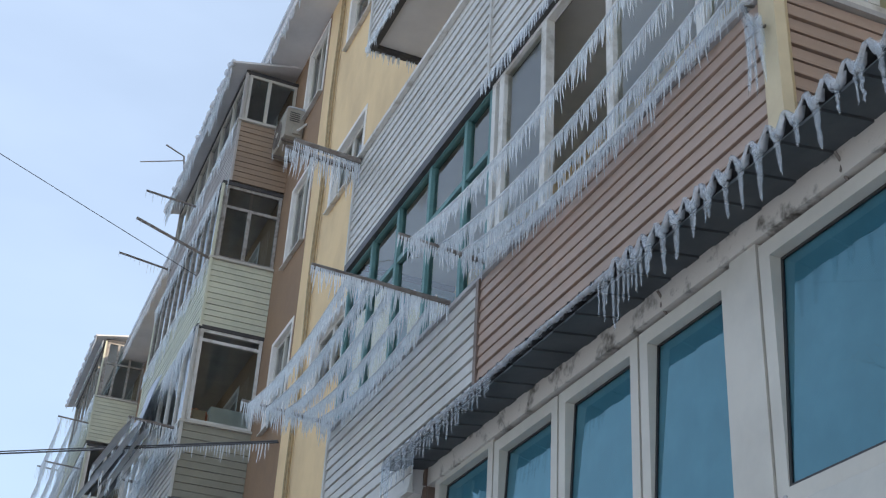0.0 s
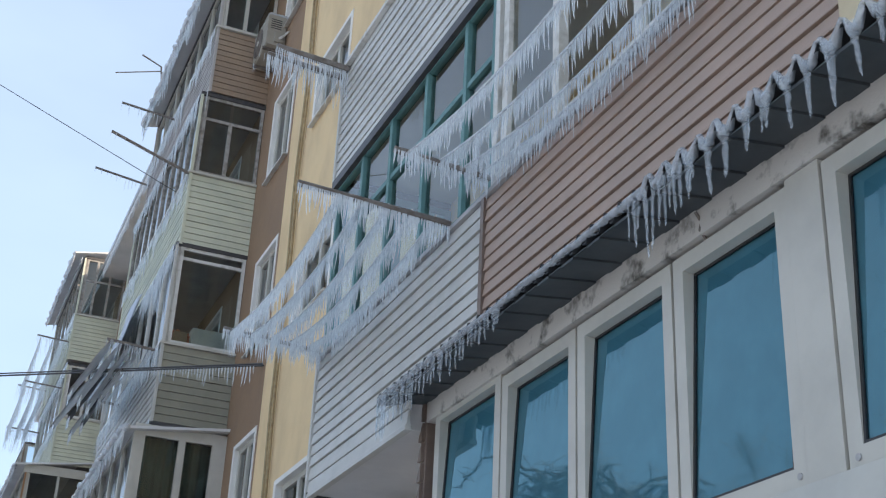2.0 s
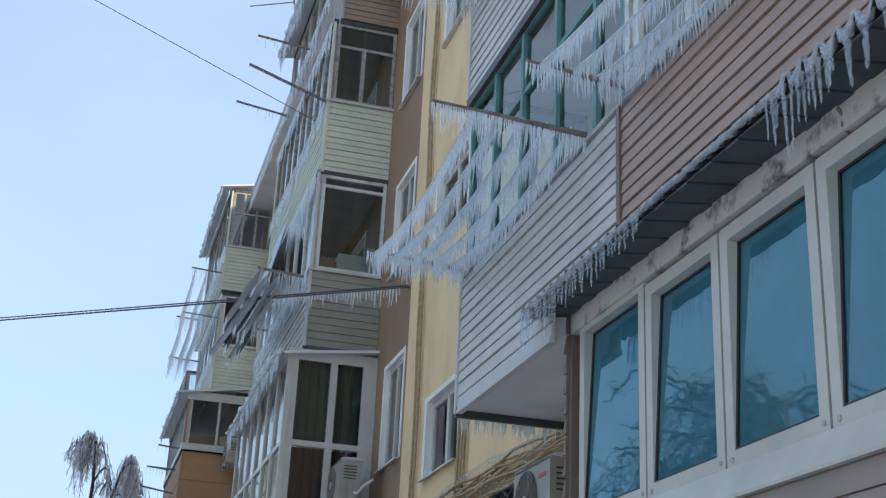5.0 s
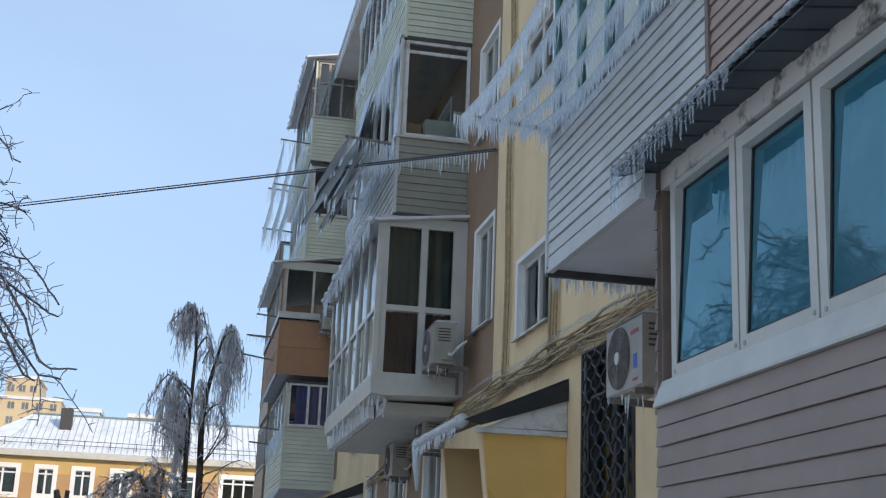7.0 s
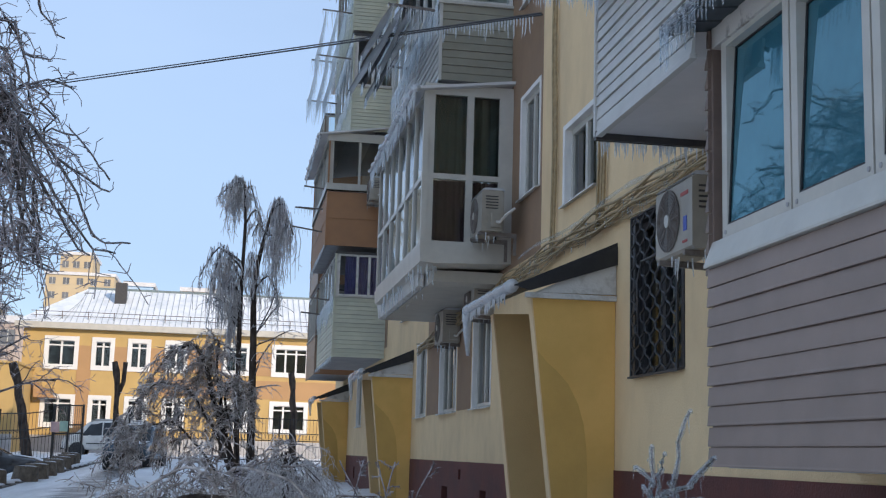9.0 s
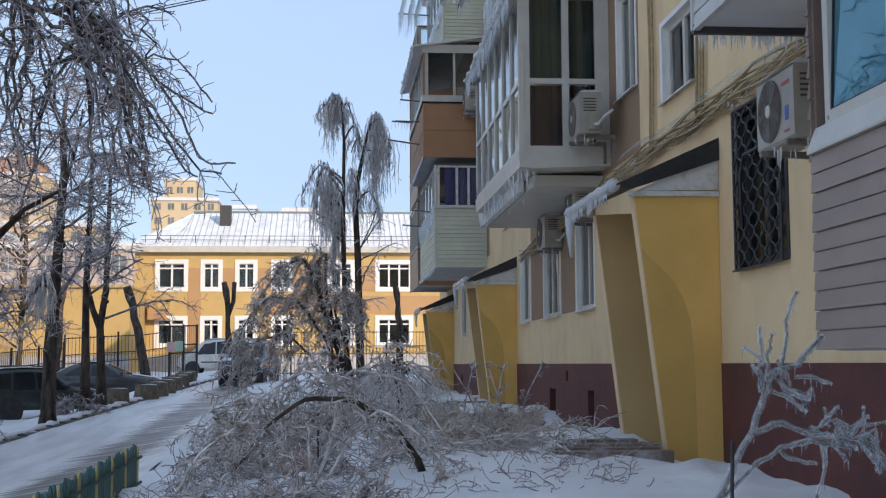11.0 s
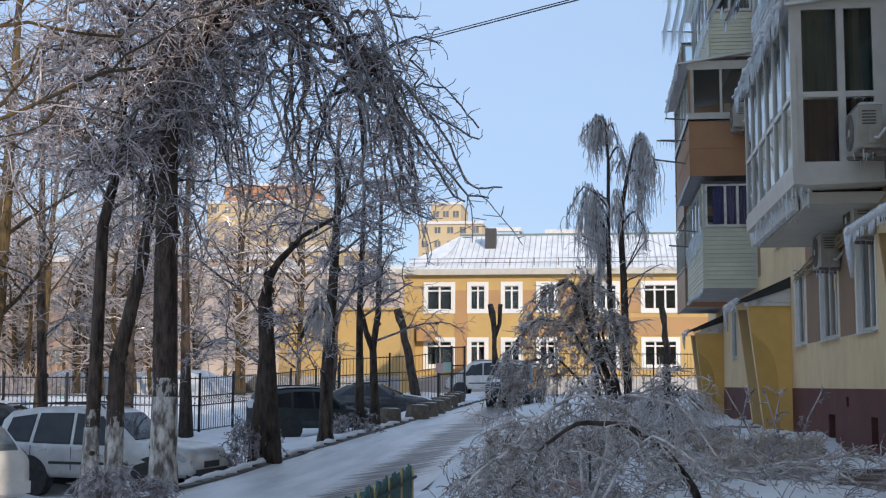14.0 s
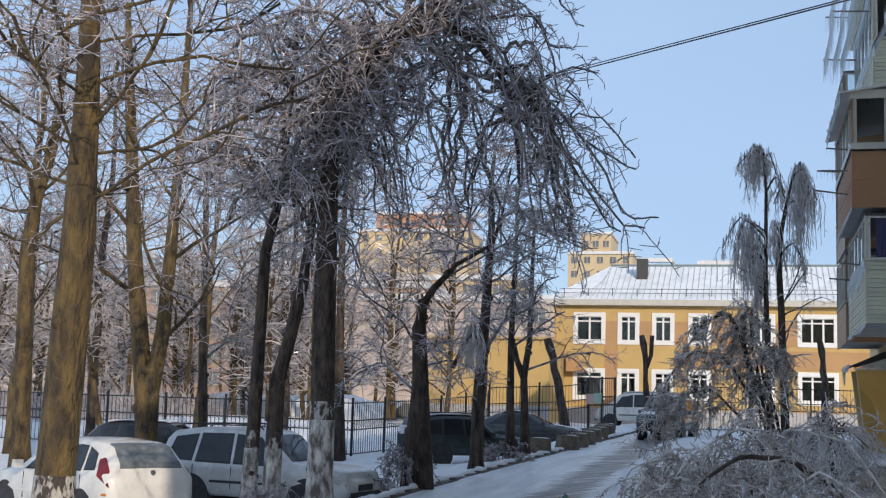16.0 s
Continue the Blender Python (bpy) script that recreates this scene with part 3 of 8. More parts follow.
# ---- glazed balconies ----
def glazing(ob, u0, u1, z0, z1, at, facing, posts, material, bar=0.05, transom=None, glass=None, low_posts=False, open_pane=-1):
    """Framed panes between u0 and u1 at depth 'at'. facing '-x': u is y; '-y': u is x."""
    glass = glass or M_GLASS

    def put(b, ua, ub, za, zb, d0, d1):
        if facing == "-x":
            b.box(at + d0, ua, za, at + d1, ub, zb)
        else:
            b.box(ua, at + d0, za, ub, at + d1, zb)
    f = Build()
    put(f, u0, u1, z0, z0 + bar, 0, 0.06)
    put(f, u0, u1, z1 - bar, z1, 0, 0.06)
    put(f, u0, u0 + bar, z0 + bar, z1 - bar, 0, 0.06)
    put(f, u1 - bar, u1, z0 + bar, z1 - bar, 0, 0.06)
    for p in posts:
        put(f, p - bar * 0.6, p + bar * 0.6, z0 + bar, (transom if low_posts else z1) - bar * 0.6, -0.004, 0.056)
    if transom:
        put(f, u0 + bar, u1 - bar, transom - bar * 0.5, transom + bar * 0.5, 0.003, 0.057)
    part("window_frame", f, material, ob)
    edges = [u0] + list(posts) + [u1]
    for i, (a, c) in enumerate(zip(edges, edges[1:])):
        if i == open_pane:
            continue
        for za, zb in (((z0, transom), (transom, z1)) if transom else ((z0, z1),)):
            ua, ub, wa, wb = a + bar * 0.5, c - bar * 0.5, za + bar * 0.5, zb - bar * 0.5
            part("pane", sheet(at + 0.028, ua, ub, wa, wb, facing), glass, ob).visible_shadow = False


def balcony(label, y0, y1, xo, z0, zr, zt, front, end, posts, frame_mat, end_posts=(), cap=M_WHITE, roof=None, pitch=0.105, end_transom=None, slab=0.14, group="balconies", transom=None, low_posts=False):
    ob = thing("balcony", label, "balcony", group, "", (0, 0, 0))
    s = Build()
    s.box(xo + 0.05, y0 + 0.03, z0 + 0.02, XF, y1 - 0.03, z0 + slab)
    part("slab", s, M_SLAB, ob)
    k = Build()
    k.box(xo + 0.03, y0 + 0.026, z0 + slab, xo + 0.08, y1 - 0.03, zr)
    k.box(xo + 0.08, y0 + 0.026, z0 + slab, XF, y0 + 0.07, zr)
    k.box(xo + 0.08, y1 - 0.07, z0 + slab, XF, y1 - 0.03, zr)
    part("parapet", k, M_SLAB, ob)
    siding(ob, xo + 0.026, y1 - 0.03, z0, zr, y1 - y0 - 0.06, pitch, front, "-x")
    siding(ob, xo + 0.03, y0 + 0.022, z0, zr, XF - xo - 0.03, pitch, end, "-y")
    for ya, yb in ((y0 - 0.006, y0 + 0.04), (y1 - 0.04, y1)):
        t = Build()
        t.box(xo - 0.004, ya, z0 - 0.01, xo + 0.04, yb, zt)
        part("corner_trim", t, front, ob)
    c = Build()
    c.box(xo - 0.03, y0 - 0.03, zr, xo + 0.1, y1, zr + 0.035)
    c.box(xo + 0.1, y0 - 0.03, zr, XF, y0 + 0.1, zr + 0.035)
    part("rail_cap", c, cap, ob)
    glazing(ob, y0 + 0.04, y1 - 0.04, zr + 0.035, zt, xo + 0.02, "-x", posts, frame_mat, transom=transom)
    glazing(ob, xo + 0.08, XF - 0.01, zr + 0.035, zt, y0 + 0.02, "-y", end_posts, frame_mat, transom=end_transom, low_posts=low_posts)
    h = Build()
    h.box(xo, y0, zt, XF, y0 + 0.08, zt + 0.06)
    h.box(xo, y0 + 0.08, zt, xo + 0.1, y1, zt + 0.06)
    part("head_rail", h, M_DARK, ob)
    if roof:
        r = Build()
        r.prism([(xo - 0.28, zt + 0.02), (XF, zt + 0.3), (XF, zt + 0.34), (xo - 0.28, zt + 0.06)], y0 - 0.15, y1 + 0.1, "y")
        part("balcony_roof", r, roof, ob)
        recalc(ob.children[-1].data)
    return ob


def even(a, b, n):
    return [a + (b - a) * (i + 1) / n for i in range(n - 1)]


def front_ice(xo, y0, y1, z, rng, low=0.05, high=0.22, gap=0.05, r=0.012, name="icicles"):
    b = Build()
    y = y0
    while y < y1:
        b.icicle(xo + rng.uniform(-0.01, 0.01), y, z, rng.uniform(low, high) * (0.6 + 0.8 * abs(noise.noise((y * 1.3, z, 2)))), r * rng.uniform(0.7, 1.3), rng)
        y += gap * rng.uniform(0.5, 1.5)
    return tagged(part(name, b, M_ICE), "row of clear icicles hanging from a balcony edge", "icicles", kind="stuff")


ice_rng = random.Random(11)
# second glazed column, balconies three to five
A_Y0, A_Y1 = 23.96, 29.4
balcony("third-floor balcony clad in olive siding, silver glazing", A_Y0, A_Y1, 2.72, 6.86, 8.0, 9.56, M_SID_W, M_SID_OL, even(A_Y0, A_Y1, 6), M_WHITE_WORN, (), end_transom=9.38)
balcony("fourth-floor balcony clad in pale green siding, old metal glazing", A_Y0, A_Y1, 2.76, 9.6, 10.79, 12.2, M_SID_G, M_SID_G, even(A_Y0, A_Y1, 8), M_OLD, (3.28,), end_transom=11.8, low_posts=True)
balcony("fifth-floor balcony clad in brown siding under a sheet roof", A_Y0, A_Y1, 2.86, 12.3, 13.5, 14.5, M_FASCIA, M_SID_DK, even(A_Y0, A_Y1, 6), M_WHITE, (3.3,), roof=M_SOFFIT)
for xo, z in ((2.7, 6.86), (2.74, 9.6), (2.84, 12.3), (2.6, 14.54)):
    front_ice(xo, A_Y0, A_Y1, z, ice_rng, 0.1, 0.55, 0.03)
for xo, z in ((2.7, 8.05), (2.74, 10.84), (2.83, 13.5), (2.7, 9.6), (2.74, 12.25)):
    front_ice(xo, A_Y0 + 0.1, A_Y1, z, ice_rng, 0.12, 0.7, 0.045, 0.01)


def eave_ice(x, y0, y1, z, seed):
    """Lumpy ice that has run over a sheet-metal eave."""
    rng = random.Random(seed)
    b = Build()
    n = int((y1 - y0) / 0.09)
    b.tube([(x + rng.uniform(-0.03, 0.02), y0 + (y1 - y0) * k / n, z + rng.uniform(-0.03, 0.03)) for k in range(n + 1)], [rng.uniform(0.02, 0.065) for k in range(n + 1)], 7)
    for k in range(n * 2):
        b.icicle(x, rng.uniform(y0, y1), z - 0.02, rng.uniform(0.05, 0.3) * rng.random() + 0.04, 0.012, rng)
    tagged(part("eave_ice", b, M_ICE_W, smooth=True), "lumpy ice and icicles over a balcony roof edge", "ice", kind="stuff")


eave_ice(2.58, A_Y0 - 0.15, A_Y1 + 0.1, 14.56, 61)
eave_ice(2.36, 23.71, 29.3, 6.65, 62)
eave_ice(1.94, 38.0, 43.7, 9.54, 63)
eave_ice(2.4, 38.0, 43.7, 15.24, 64)

# far column
B_Y0, B_Y1 = 38.15, 43.6
balcony("second-floor balcony of pale green siding with purple curtains", B_Y0, B_Y1, 2.48, 3.9, 5.4, 6.5, M_SID_G, M_SID_G, even(B_Y0, B_Y1, 5), M_WHITE_WORN, (3.05, 3.35))
third = balcony("third-floor balcony with orange-brown panels and white windows", B_Y0, B_Y1, 2.2, 6.7, 8.1, 9.5, M_PANEL_OR, M_PANEL_OR, even(B_Y0, B_Y1, 5), M_WHITE, (3.0,), pitch=1.8, roof=M_SOFFIT)
for name, za, zb in (("white_band", 8.1, 8.3), ("white_fascia", 9.4, 9.62)):
    band = Build()
    band.box(2.17, B_Y0 - 0.03, za, XF, B_Y0 - 0.008, zb)
    band.box(2.17, B_Y0 - 0.008, za, 2.195, B_Y1, zb)
    part(name, band, M_WHITE, third)
purple = Build()
for i in range(30):
    xa = 2.75 + i * 0.033
    n = len(purple.v)
    ya, yb = B_Y0 + 0.16 + 0.02 * (i % 2), B_Y0 + 0.16 + 0.02 * ((i + 1) % 2)
    purple.v += [(xa, ya, 5.45), (xa + 0.033, yb, 5.45), (xa + 0.033, yb, 6.47), (xa, ya, 6.47)]
    purple.f.append((n, n + 1, n + 2, n + 3))
part("curtain", purple, M_CURT_P, bpy.data.objects["balcony.003"])
balcony("fourth-floor balcony of pale green siding with sliding panes", B_Y0, B_Y1, 2.72, 9.72, 10.88, 12.25, M_SID_G, M_SID_G, even(B_Y0, B_Y1, 5), M_WHITE_WORN, (3.25,))
balcony("fifth-floor balcony of pale green siding with an old sheet roof", B_Y0, B_Y1, 2.68, 12.4, 13.6, 15.2, M_SID_G, M_SID_G, even(B_Y0, B_Y1, 5), M_OLD, (3.05, 3.4), roof=M_SOFFIT, end_transom=14.6)
for xo, z in ((2.46, 3.9), (2.18, 6.7), (2.7, 9.72), (2.6, 15.2)):
    front_ice(xo, B_Y0, B_Y1, z, ice_rng)
for xo, z in ((2.45, 5.45), (2.7, 10.9), (2.66, 13.6), (2.7, 12.3)):
    front_ice(xo, B_Y0, B_Y1, z, ice_rng, 0.15, 0.8, 0.04)
for (y0, z) in ((B_Y1 + 2.0, 3.9), (B_Y1 + 2.0, 6.7), (B_Y1 + 2.0, 9.5)):
    balcony("far balcony with tan panels and white windows", y0, y0 + 4.0, 2.55, z, z + 1.2, z + 2.6, M_SID_DK, M_PANEL_OR, even(y0, y0 + 4.0, 4), M_WHITE, (3.2,), pitch=0.6)


def glazed_bay():
    """White plastic bay glazed from floor to ceiling on the second floor."""
    y0, y1, xo = 23.83, 29.2, 2.52
    ob = thing("glazed_bay", "white plastic glazed bay with full-height windows and dark curtains", "glazed bay", at=(0, 0, 0))
    s = Build()
    s.prism([(xo - 0.02, 4.42), (XF, 4.42), (XF, 4.22), (xo + 0.2, 4.18), (xo, 4.2)], y0 - 0.02, y1, "y")
    recalc(part("skirting_panel", s, M_WHITE, ob).data)
    t = Build()
    t.box(xo + 0.26, y0 + 0.5, 4.0, XF, y1 + 0.7, 4.16)
    part("slab", t, M_WHITE, ob)
    u = Build()
    u.prism([(xo + 0.16, 4.02), (xo + 0.24, 4.0), (xo + 0.24, 4.3), (xo + 0.12, 4.3)], y0 + 1.2, y1 + 0.75, "y")
    recalc(part("old_parapet_board", u, M_WHITE_WORN, ob).data)
    glazing(ob, y0 + 0.06, y1 - 0.02, 4.42, 6.68, xo, "-x", even(y0, y1, 6), M_WHITE, 0.07, transom=5.42)
    glazing(ob, xo + 0.07, XF - 0.12, 4.42, 6.68, y0, "-y", (3.18,), M_WHITE, 0.08, transom=5.42)
    c = Build()
    c.box(XF - 0.12, y0, 4.42, XF, y0 + 0.07, 6.68)
    c.box(xo - 0.01, y0 - 0.012, 4.42, xo + 0.07, y0 + 0.06, 6.68)
    part("corner_post", c, M_WHITE, ob)
    r = Build()
    r.prism([(xo - 0.16, 6.62), (XF, 6.8), (XF, 6.84), (xo - 0.16, 6.66)], y0 - 0.12, y1 + 0.1, "y")
    recalc(part("bay_roof", r, M_SOFFIT, ob).data)
    h = Build()
    h.box(xo, y0 + 0.001, 6.68, XF, y0 + 0.05, 6.76)
    h.box(xo, y0 + 0.05, 6.68, xo + 0.05, y1, 6.72)
    part("head_rail", h, M_WHITE, ob)
    f = Build()
    f.box(xo + 0.07, y0 + 0.07, 4.36, XF, y1, 4.425)
    part("bay_floor", f, M_SLAB, ob)
    for za, zb, m in ((4.45, 5.4, M_CURT_R), (5.45, 6.66, M_CURT_G)):
        b = Build()
        n = 44
        for i in range(n + 1):
            x = xo + 0.12 + (XF - xo - 0.26) * i / n
            d = 0.025 * math.sin(i * 1.2)
            b.v += [(x, y0 + 0.22 + d, za), (x, y0 + 0.22 + d, zb)]
        b.f += [(2 * i, 2 * i + 2, 2 * i + 3, 2 * i + 1) for i in range(n)]
        part("curtain", b, m, ob)
    e = Build()
    rng = random.Random(5)
    for i in range(70):
        e.icicle(rng.uniform(xo, xo + 0.35), rng.uniform(y0, y1), 4.2, rng.uniform(0.06, 0.3), 0.014, rng)
    for i in range(60):
        e.icicle(xo - 0.15, rng.uniform(y0 - 0.1, y1), 6.64, rng.uniform(0.08, 0.4), 0.016, rng)
    tagged(part("icicles", e, M_ICE), "icicles hanging below a glazed bay and its roof", "icicles", kind="stuff")


glazed_bay()


# ---- near column ----
LEAN = 0.055   # panes lean back in upright sashes, added to lift their reflections above the trees


def near_bay():
    """Ground-floor bay with white windows above lapped grey-pink siding and a corrugated canopy."""
    xo, y0, y1 = 2.9, 5.0, 14.08
    ob = thing("ground_floor_bay", "ground-floor bay with grey-pink lapped siding and white plastic windows", "bay window")
    siding(ob, xo - 0.03, y1, 1.545, 2.735, y1 - y0, 0.119, M_SID_N, "-x")
    b = Build()
    b.box(xo - 0.025, y0, 1.56, xo + 0.05, y1 - 0.02, 2.735)
    b.box(xo + 0.05, y1 - 0.08, 1.56, XF, y1 - 0.02, 4.3)
    b.box(xo, y0 - 0.05, 1.56, XF, y0, 4.3)
    part("bay_wall", b, M_SID_N, ob)
    f = Build()
    f.box(xo + 0.05, y0, 1.54, XF, y1 - 0.08, 1.62)
    part("bay_floor", f, M_SLAB, ob)
    # corner trim with stepped board ends
    c = Build()
    c.box(xo - 0.012, y1 - 0.03, 2.64, xo + 0.06, y1 + 0.02, 4.28)
    part("corner_trim", c, M_TRIM_BR, ob)
    for i in range(12):
        e = Build()
        z = 2.70 + i * 0.131
        e.prism([(y1 + 0.0, z), (y1 + 0.055, z), (y1 + 0.055, z + 0.02), (y1 + 0.0, z + 0.118)], xo - 0.035, xo + 0.7, "x")
        recalc(part("siding_board", e, M_TRIM_BR, ob).data)
    s = Build()
    s.prism([(xo - 0.07, 2.735), (xo - 0.07, 2.75), (xo - 0.012, 2.9), (xo + 0.05, 2.9), (xo + 0.05, 2.735)], y0, y1 + 0.0, "y")
    recalc(part("sill_board", s, M_WHITE, ob).data)
    # sashes: (far y, near y), each its own frame
    for far, near, top in ((13.945, 13.0, 4.165), (12.98, 12.13, 4.1), (12.11, 11.25, 4.1), (11.23, 10.425, 4.1), (10.205, 9.3, 4.1), (9.25, 8.3, 4.1), (8.1, 7.1, 4.1), (7.05, 6.1, 4.1)):
        sash = Build()
        z0 = 2.9
        for (ya, yb, za, zb) in ((near, far, z0, z0 + 0.075), (near, far, top - 0.075, top), (near, near + 0.075, z0 + 0.075, top - 0.075), (far - 0.075, far, z0 + 0.075, top - 0.075)):
            sash.box(xo, ya, za, xo + 0.07, yb, zb)
        fr = part("sash", sash, M_WHITE, ob)
        part("pane", sheet(xo + 0.012, near + 0.07, far - 0.07, z0 + 0.07, top - 0.07, "-x", LEAN), M_GLASS_N, fr).visible_shadow = False
        g0, g1, h0, h1 = near + 0.075, far - 0.075, z0 + 0.075, top - 0.075
        gk = Build()
        for (ya, yb, za, zb) in ((g0, g1, h0, h0 + 0.012), (g0, g1, h1 - 0.012, h1), (g0, g0 + 0.012, h0 + 0.012, h1 - 0.012), (g1 - 0.012, g1, h0 + 0.012, h1 - 0.012)):
            k0 = len(gk.v)
            gk.box(xo + 0.004, ya, za, xo + 0.015, yb, zb)
            gk.v[k0:] = [(x + LEAN * (z - z0 - 0.07) / (top - z0 - 0.14), y, z) for x, y, z in gk.v[k0:]]
        part("gasket", gk, M_BLACK, fr)
        # frosted sheet, its teal painted to fill in the sky reflection
        part("inner_pane", sheet(xo + 0.018, near + 0.07, far - 0.07, z0 + 0.07, top - 0.07, "-x", LEAN), M_FROST_SKY, fr)
        for (ya, za) in ((near + 0.04, z0 + 0.04), (far - 0.05, z0 + 0.035)):
            k = Build()
            k.tube([(xo - 0.006, ya, za), (xo + 0.002, ya, za)], 0.014, 8)
            part("drain_cap", k, M_SLAB, fr)
    for ya, yb in ((10.215, 10.415), (8.11, 8.29)):
        p = Build()
        p.box(xo - 0.008, ya, 2.9, xo + 0.07, yb, 4.12)
        part("mullion", p, M_WHITE, ob)
    h = Build()
    h.box(xo - 0.02, y0, 4.125, xo + 0.09, y1 - 0.03, 4.3)
    part("header_board", h, M_HEADER, ob)
    t = Build()
    t.box(xo + 0.09, y0, 4.28, XF, y1 - 0.1, 4.33)
    part("bay_ceiling", t, M_SOFFIT, ob)
    return ob


near_bay()


def canopy():
    """Corrugated steel strip over a flat soffit, its troughs dark, its edge under ice."""
    xa, xb, za, zb = 2.6, 2.93, 4.235, 4.275
    y0, y1, pitch, rise = 5.0, 14.2, 0.125, 0.07
    ob = thing("canopy", "dark corrugated steel canopy over the ground-floor windows", "canopy")
    rows, y = [], y0
    while y < y1:
        rows += [(y, 0.0), (y + 0.014, 0.0), (y + 0.058, rise), (y + 0.069, rise), (y + 0.113, 0.0)]
        y += pitch
    b = Build()
    for yy, w in rows:
        for dz in (0.0, 0.006):
            b.v += [(xa, yy, za + w + dz), (xb, yy, zb + w + 0.04 + dz)]
    for i in range(len(rows) - 1):
        k = i * 4
        b.f += [(k, k + 4, k + 5, k + 1), (k + 2, k + 3, k + 7, k + 6), (k, k + 2, k + 6, k + 4)]
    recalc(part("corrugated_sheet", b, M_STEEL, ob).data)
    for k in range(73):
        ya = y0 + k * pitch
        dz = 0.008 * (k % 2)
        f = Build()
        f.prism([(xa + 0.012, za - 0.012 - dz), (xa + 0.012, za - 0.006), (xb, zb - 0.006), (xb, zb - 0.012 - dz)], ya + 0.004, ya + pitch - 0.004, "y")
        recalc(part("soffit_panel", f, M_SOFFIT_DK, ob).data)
    for yb in (10.98, 9.6):
        w = Build()
        w.tube([(xb - 0.02, yb, 4.11), (xb - 0.05, yb, 4.15), (xb - 0.04, yb, 4.19), (xb - 0.07, yb, 4.23)], 0.008, 5)
        part("hook", w, M_RUST, ob)
    rng = random.Random(21)
    cap = Build()
    # a lumpy crust that lies on the ribs and sags into the valleys between them
    lip, rad = [], []
    for yy, w in rows:
        if yy > 11.0:
            break
        for q in (0.0, 0.5):
            up = w / rise
            lip.append((xa + 0.006 + rng.uniform(-0.006, 0.006), yy + q * 0.02, za + 0.016 + (w + 0.004) * 0.98 + rng.uniform(-0.004, 0.005)))
            rad.append(rng.uniform(0.018, 0.027) * (1 - up) + rng.uniform(0.010, 0.016) * up)
    cap.tube(lip, rad, 8)
    # farther along only a thin pale edge remains
    n = 60
    cap.tube([(xa + 0.004 + rng.uniform(-0.003, 0.003), 11.0 + (y1 - 11.0) * k / n, za + rise * 0.6 + rng.uniform(-0.006, 0.004)) for k in range(n + 1)], [rng.uniform(0.018, 0.024) for k in range(n + 1)], 8)
    tagged(part("ice_crust", cap, M_ICE_LIP, smooth=True), "lumpy ice lip along the canopy edge", "ice", kind="stuff")

    def drop(y, length, r, flare=1.0):
        """A straight knobbly icicle, its root flared where it leaves the valley."""
        i = Build()
        n = 13
        sway, pts, rr = rng.uniform(-0.07, 0.07) * length, [], []
        for k in range(n + 1):
            q = k / n
            pts.append((xa - 0.004 + rng.gauss(0, 0.0018), y + sway * q * q + rng.gauss(0, 0.0018), za + 0.03 - (length + 0.03) * q))
            rr.append((r * (1.0 - 0.62 * q) + (flare - 1.0) * r * max(0.0, 1 - q * 3.2)) * rng.uniform(0.78, 1.2) * (0.25 if k == n else 1.0))
        i.tube(pts, rr, 7, caps=False)
        tagged(part("icicle", i, M_ICE_DRIP, None, smooth=True), "knobbly clear icicle hanging from the corrugated canopy edge", "icicle", "canopy icicles")

    y = y0
    while y < 10.65:
        drop(y + rng.uniform(-0.008, 0.008), rng.uniform(0.11, 0.24), rng.uniform(0.013, 0.018), 2.0)
        if rng.random() < 0.35:
            drop(y + rng.choice((-1, 1)) * 0.022, rng.uniform(0.06, 0.16), 0.009)
        y += pitch
    y = 10.62
    while y < 11.12:
        drop(y, rng.uniform(0.1, 0.22) + 0.12 * (10.9 < y < 11.0), rng.uniform(0.007, 0.012))
        y += rng.uniform(0.03, 0.06)
    y = 12.42
    while y < y1:
        drop(y, rng.uniform(0.05, 0.12) + min(0.13, max(0.0, y - 12.5) * 0.12) * rng.uniform(0.3, 1.0), rng.uniform(0.008, 0.014))
        y += rng.uniform(0.035, 0.075)
    for k in range(9):
        drop(y1 - 0.02 + rng.uniform(-0.12, 0.03), rng.uniform(0.14, 0.32), rng.uniform(0.007, 0.011))


canopy()


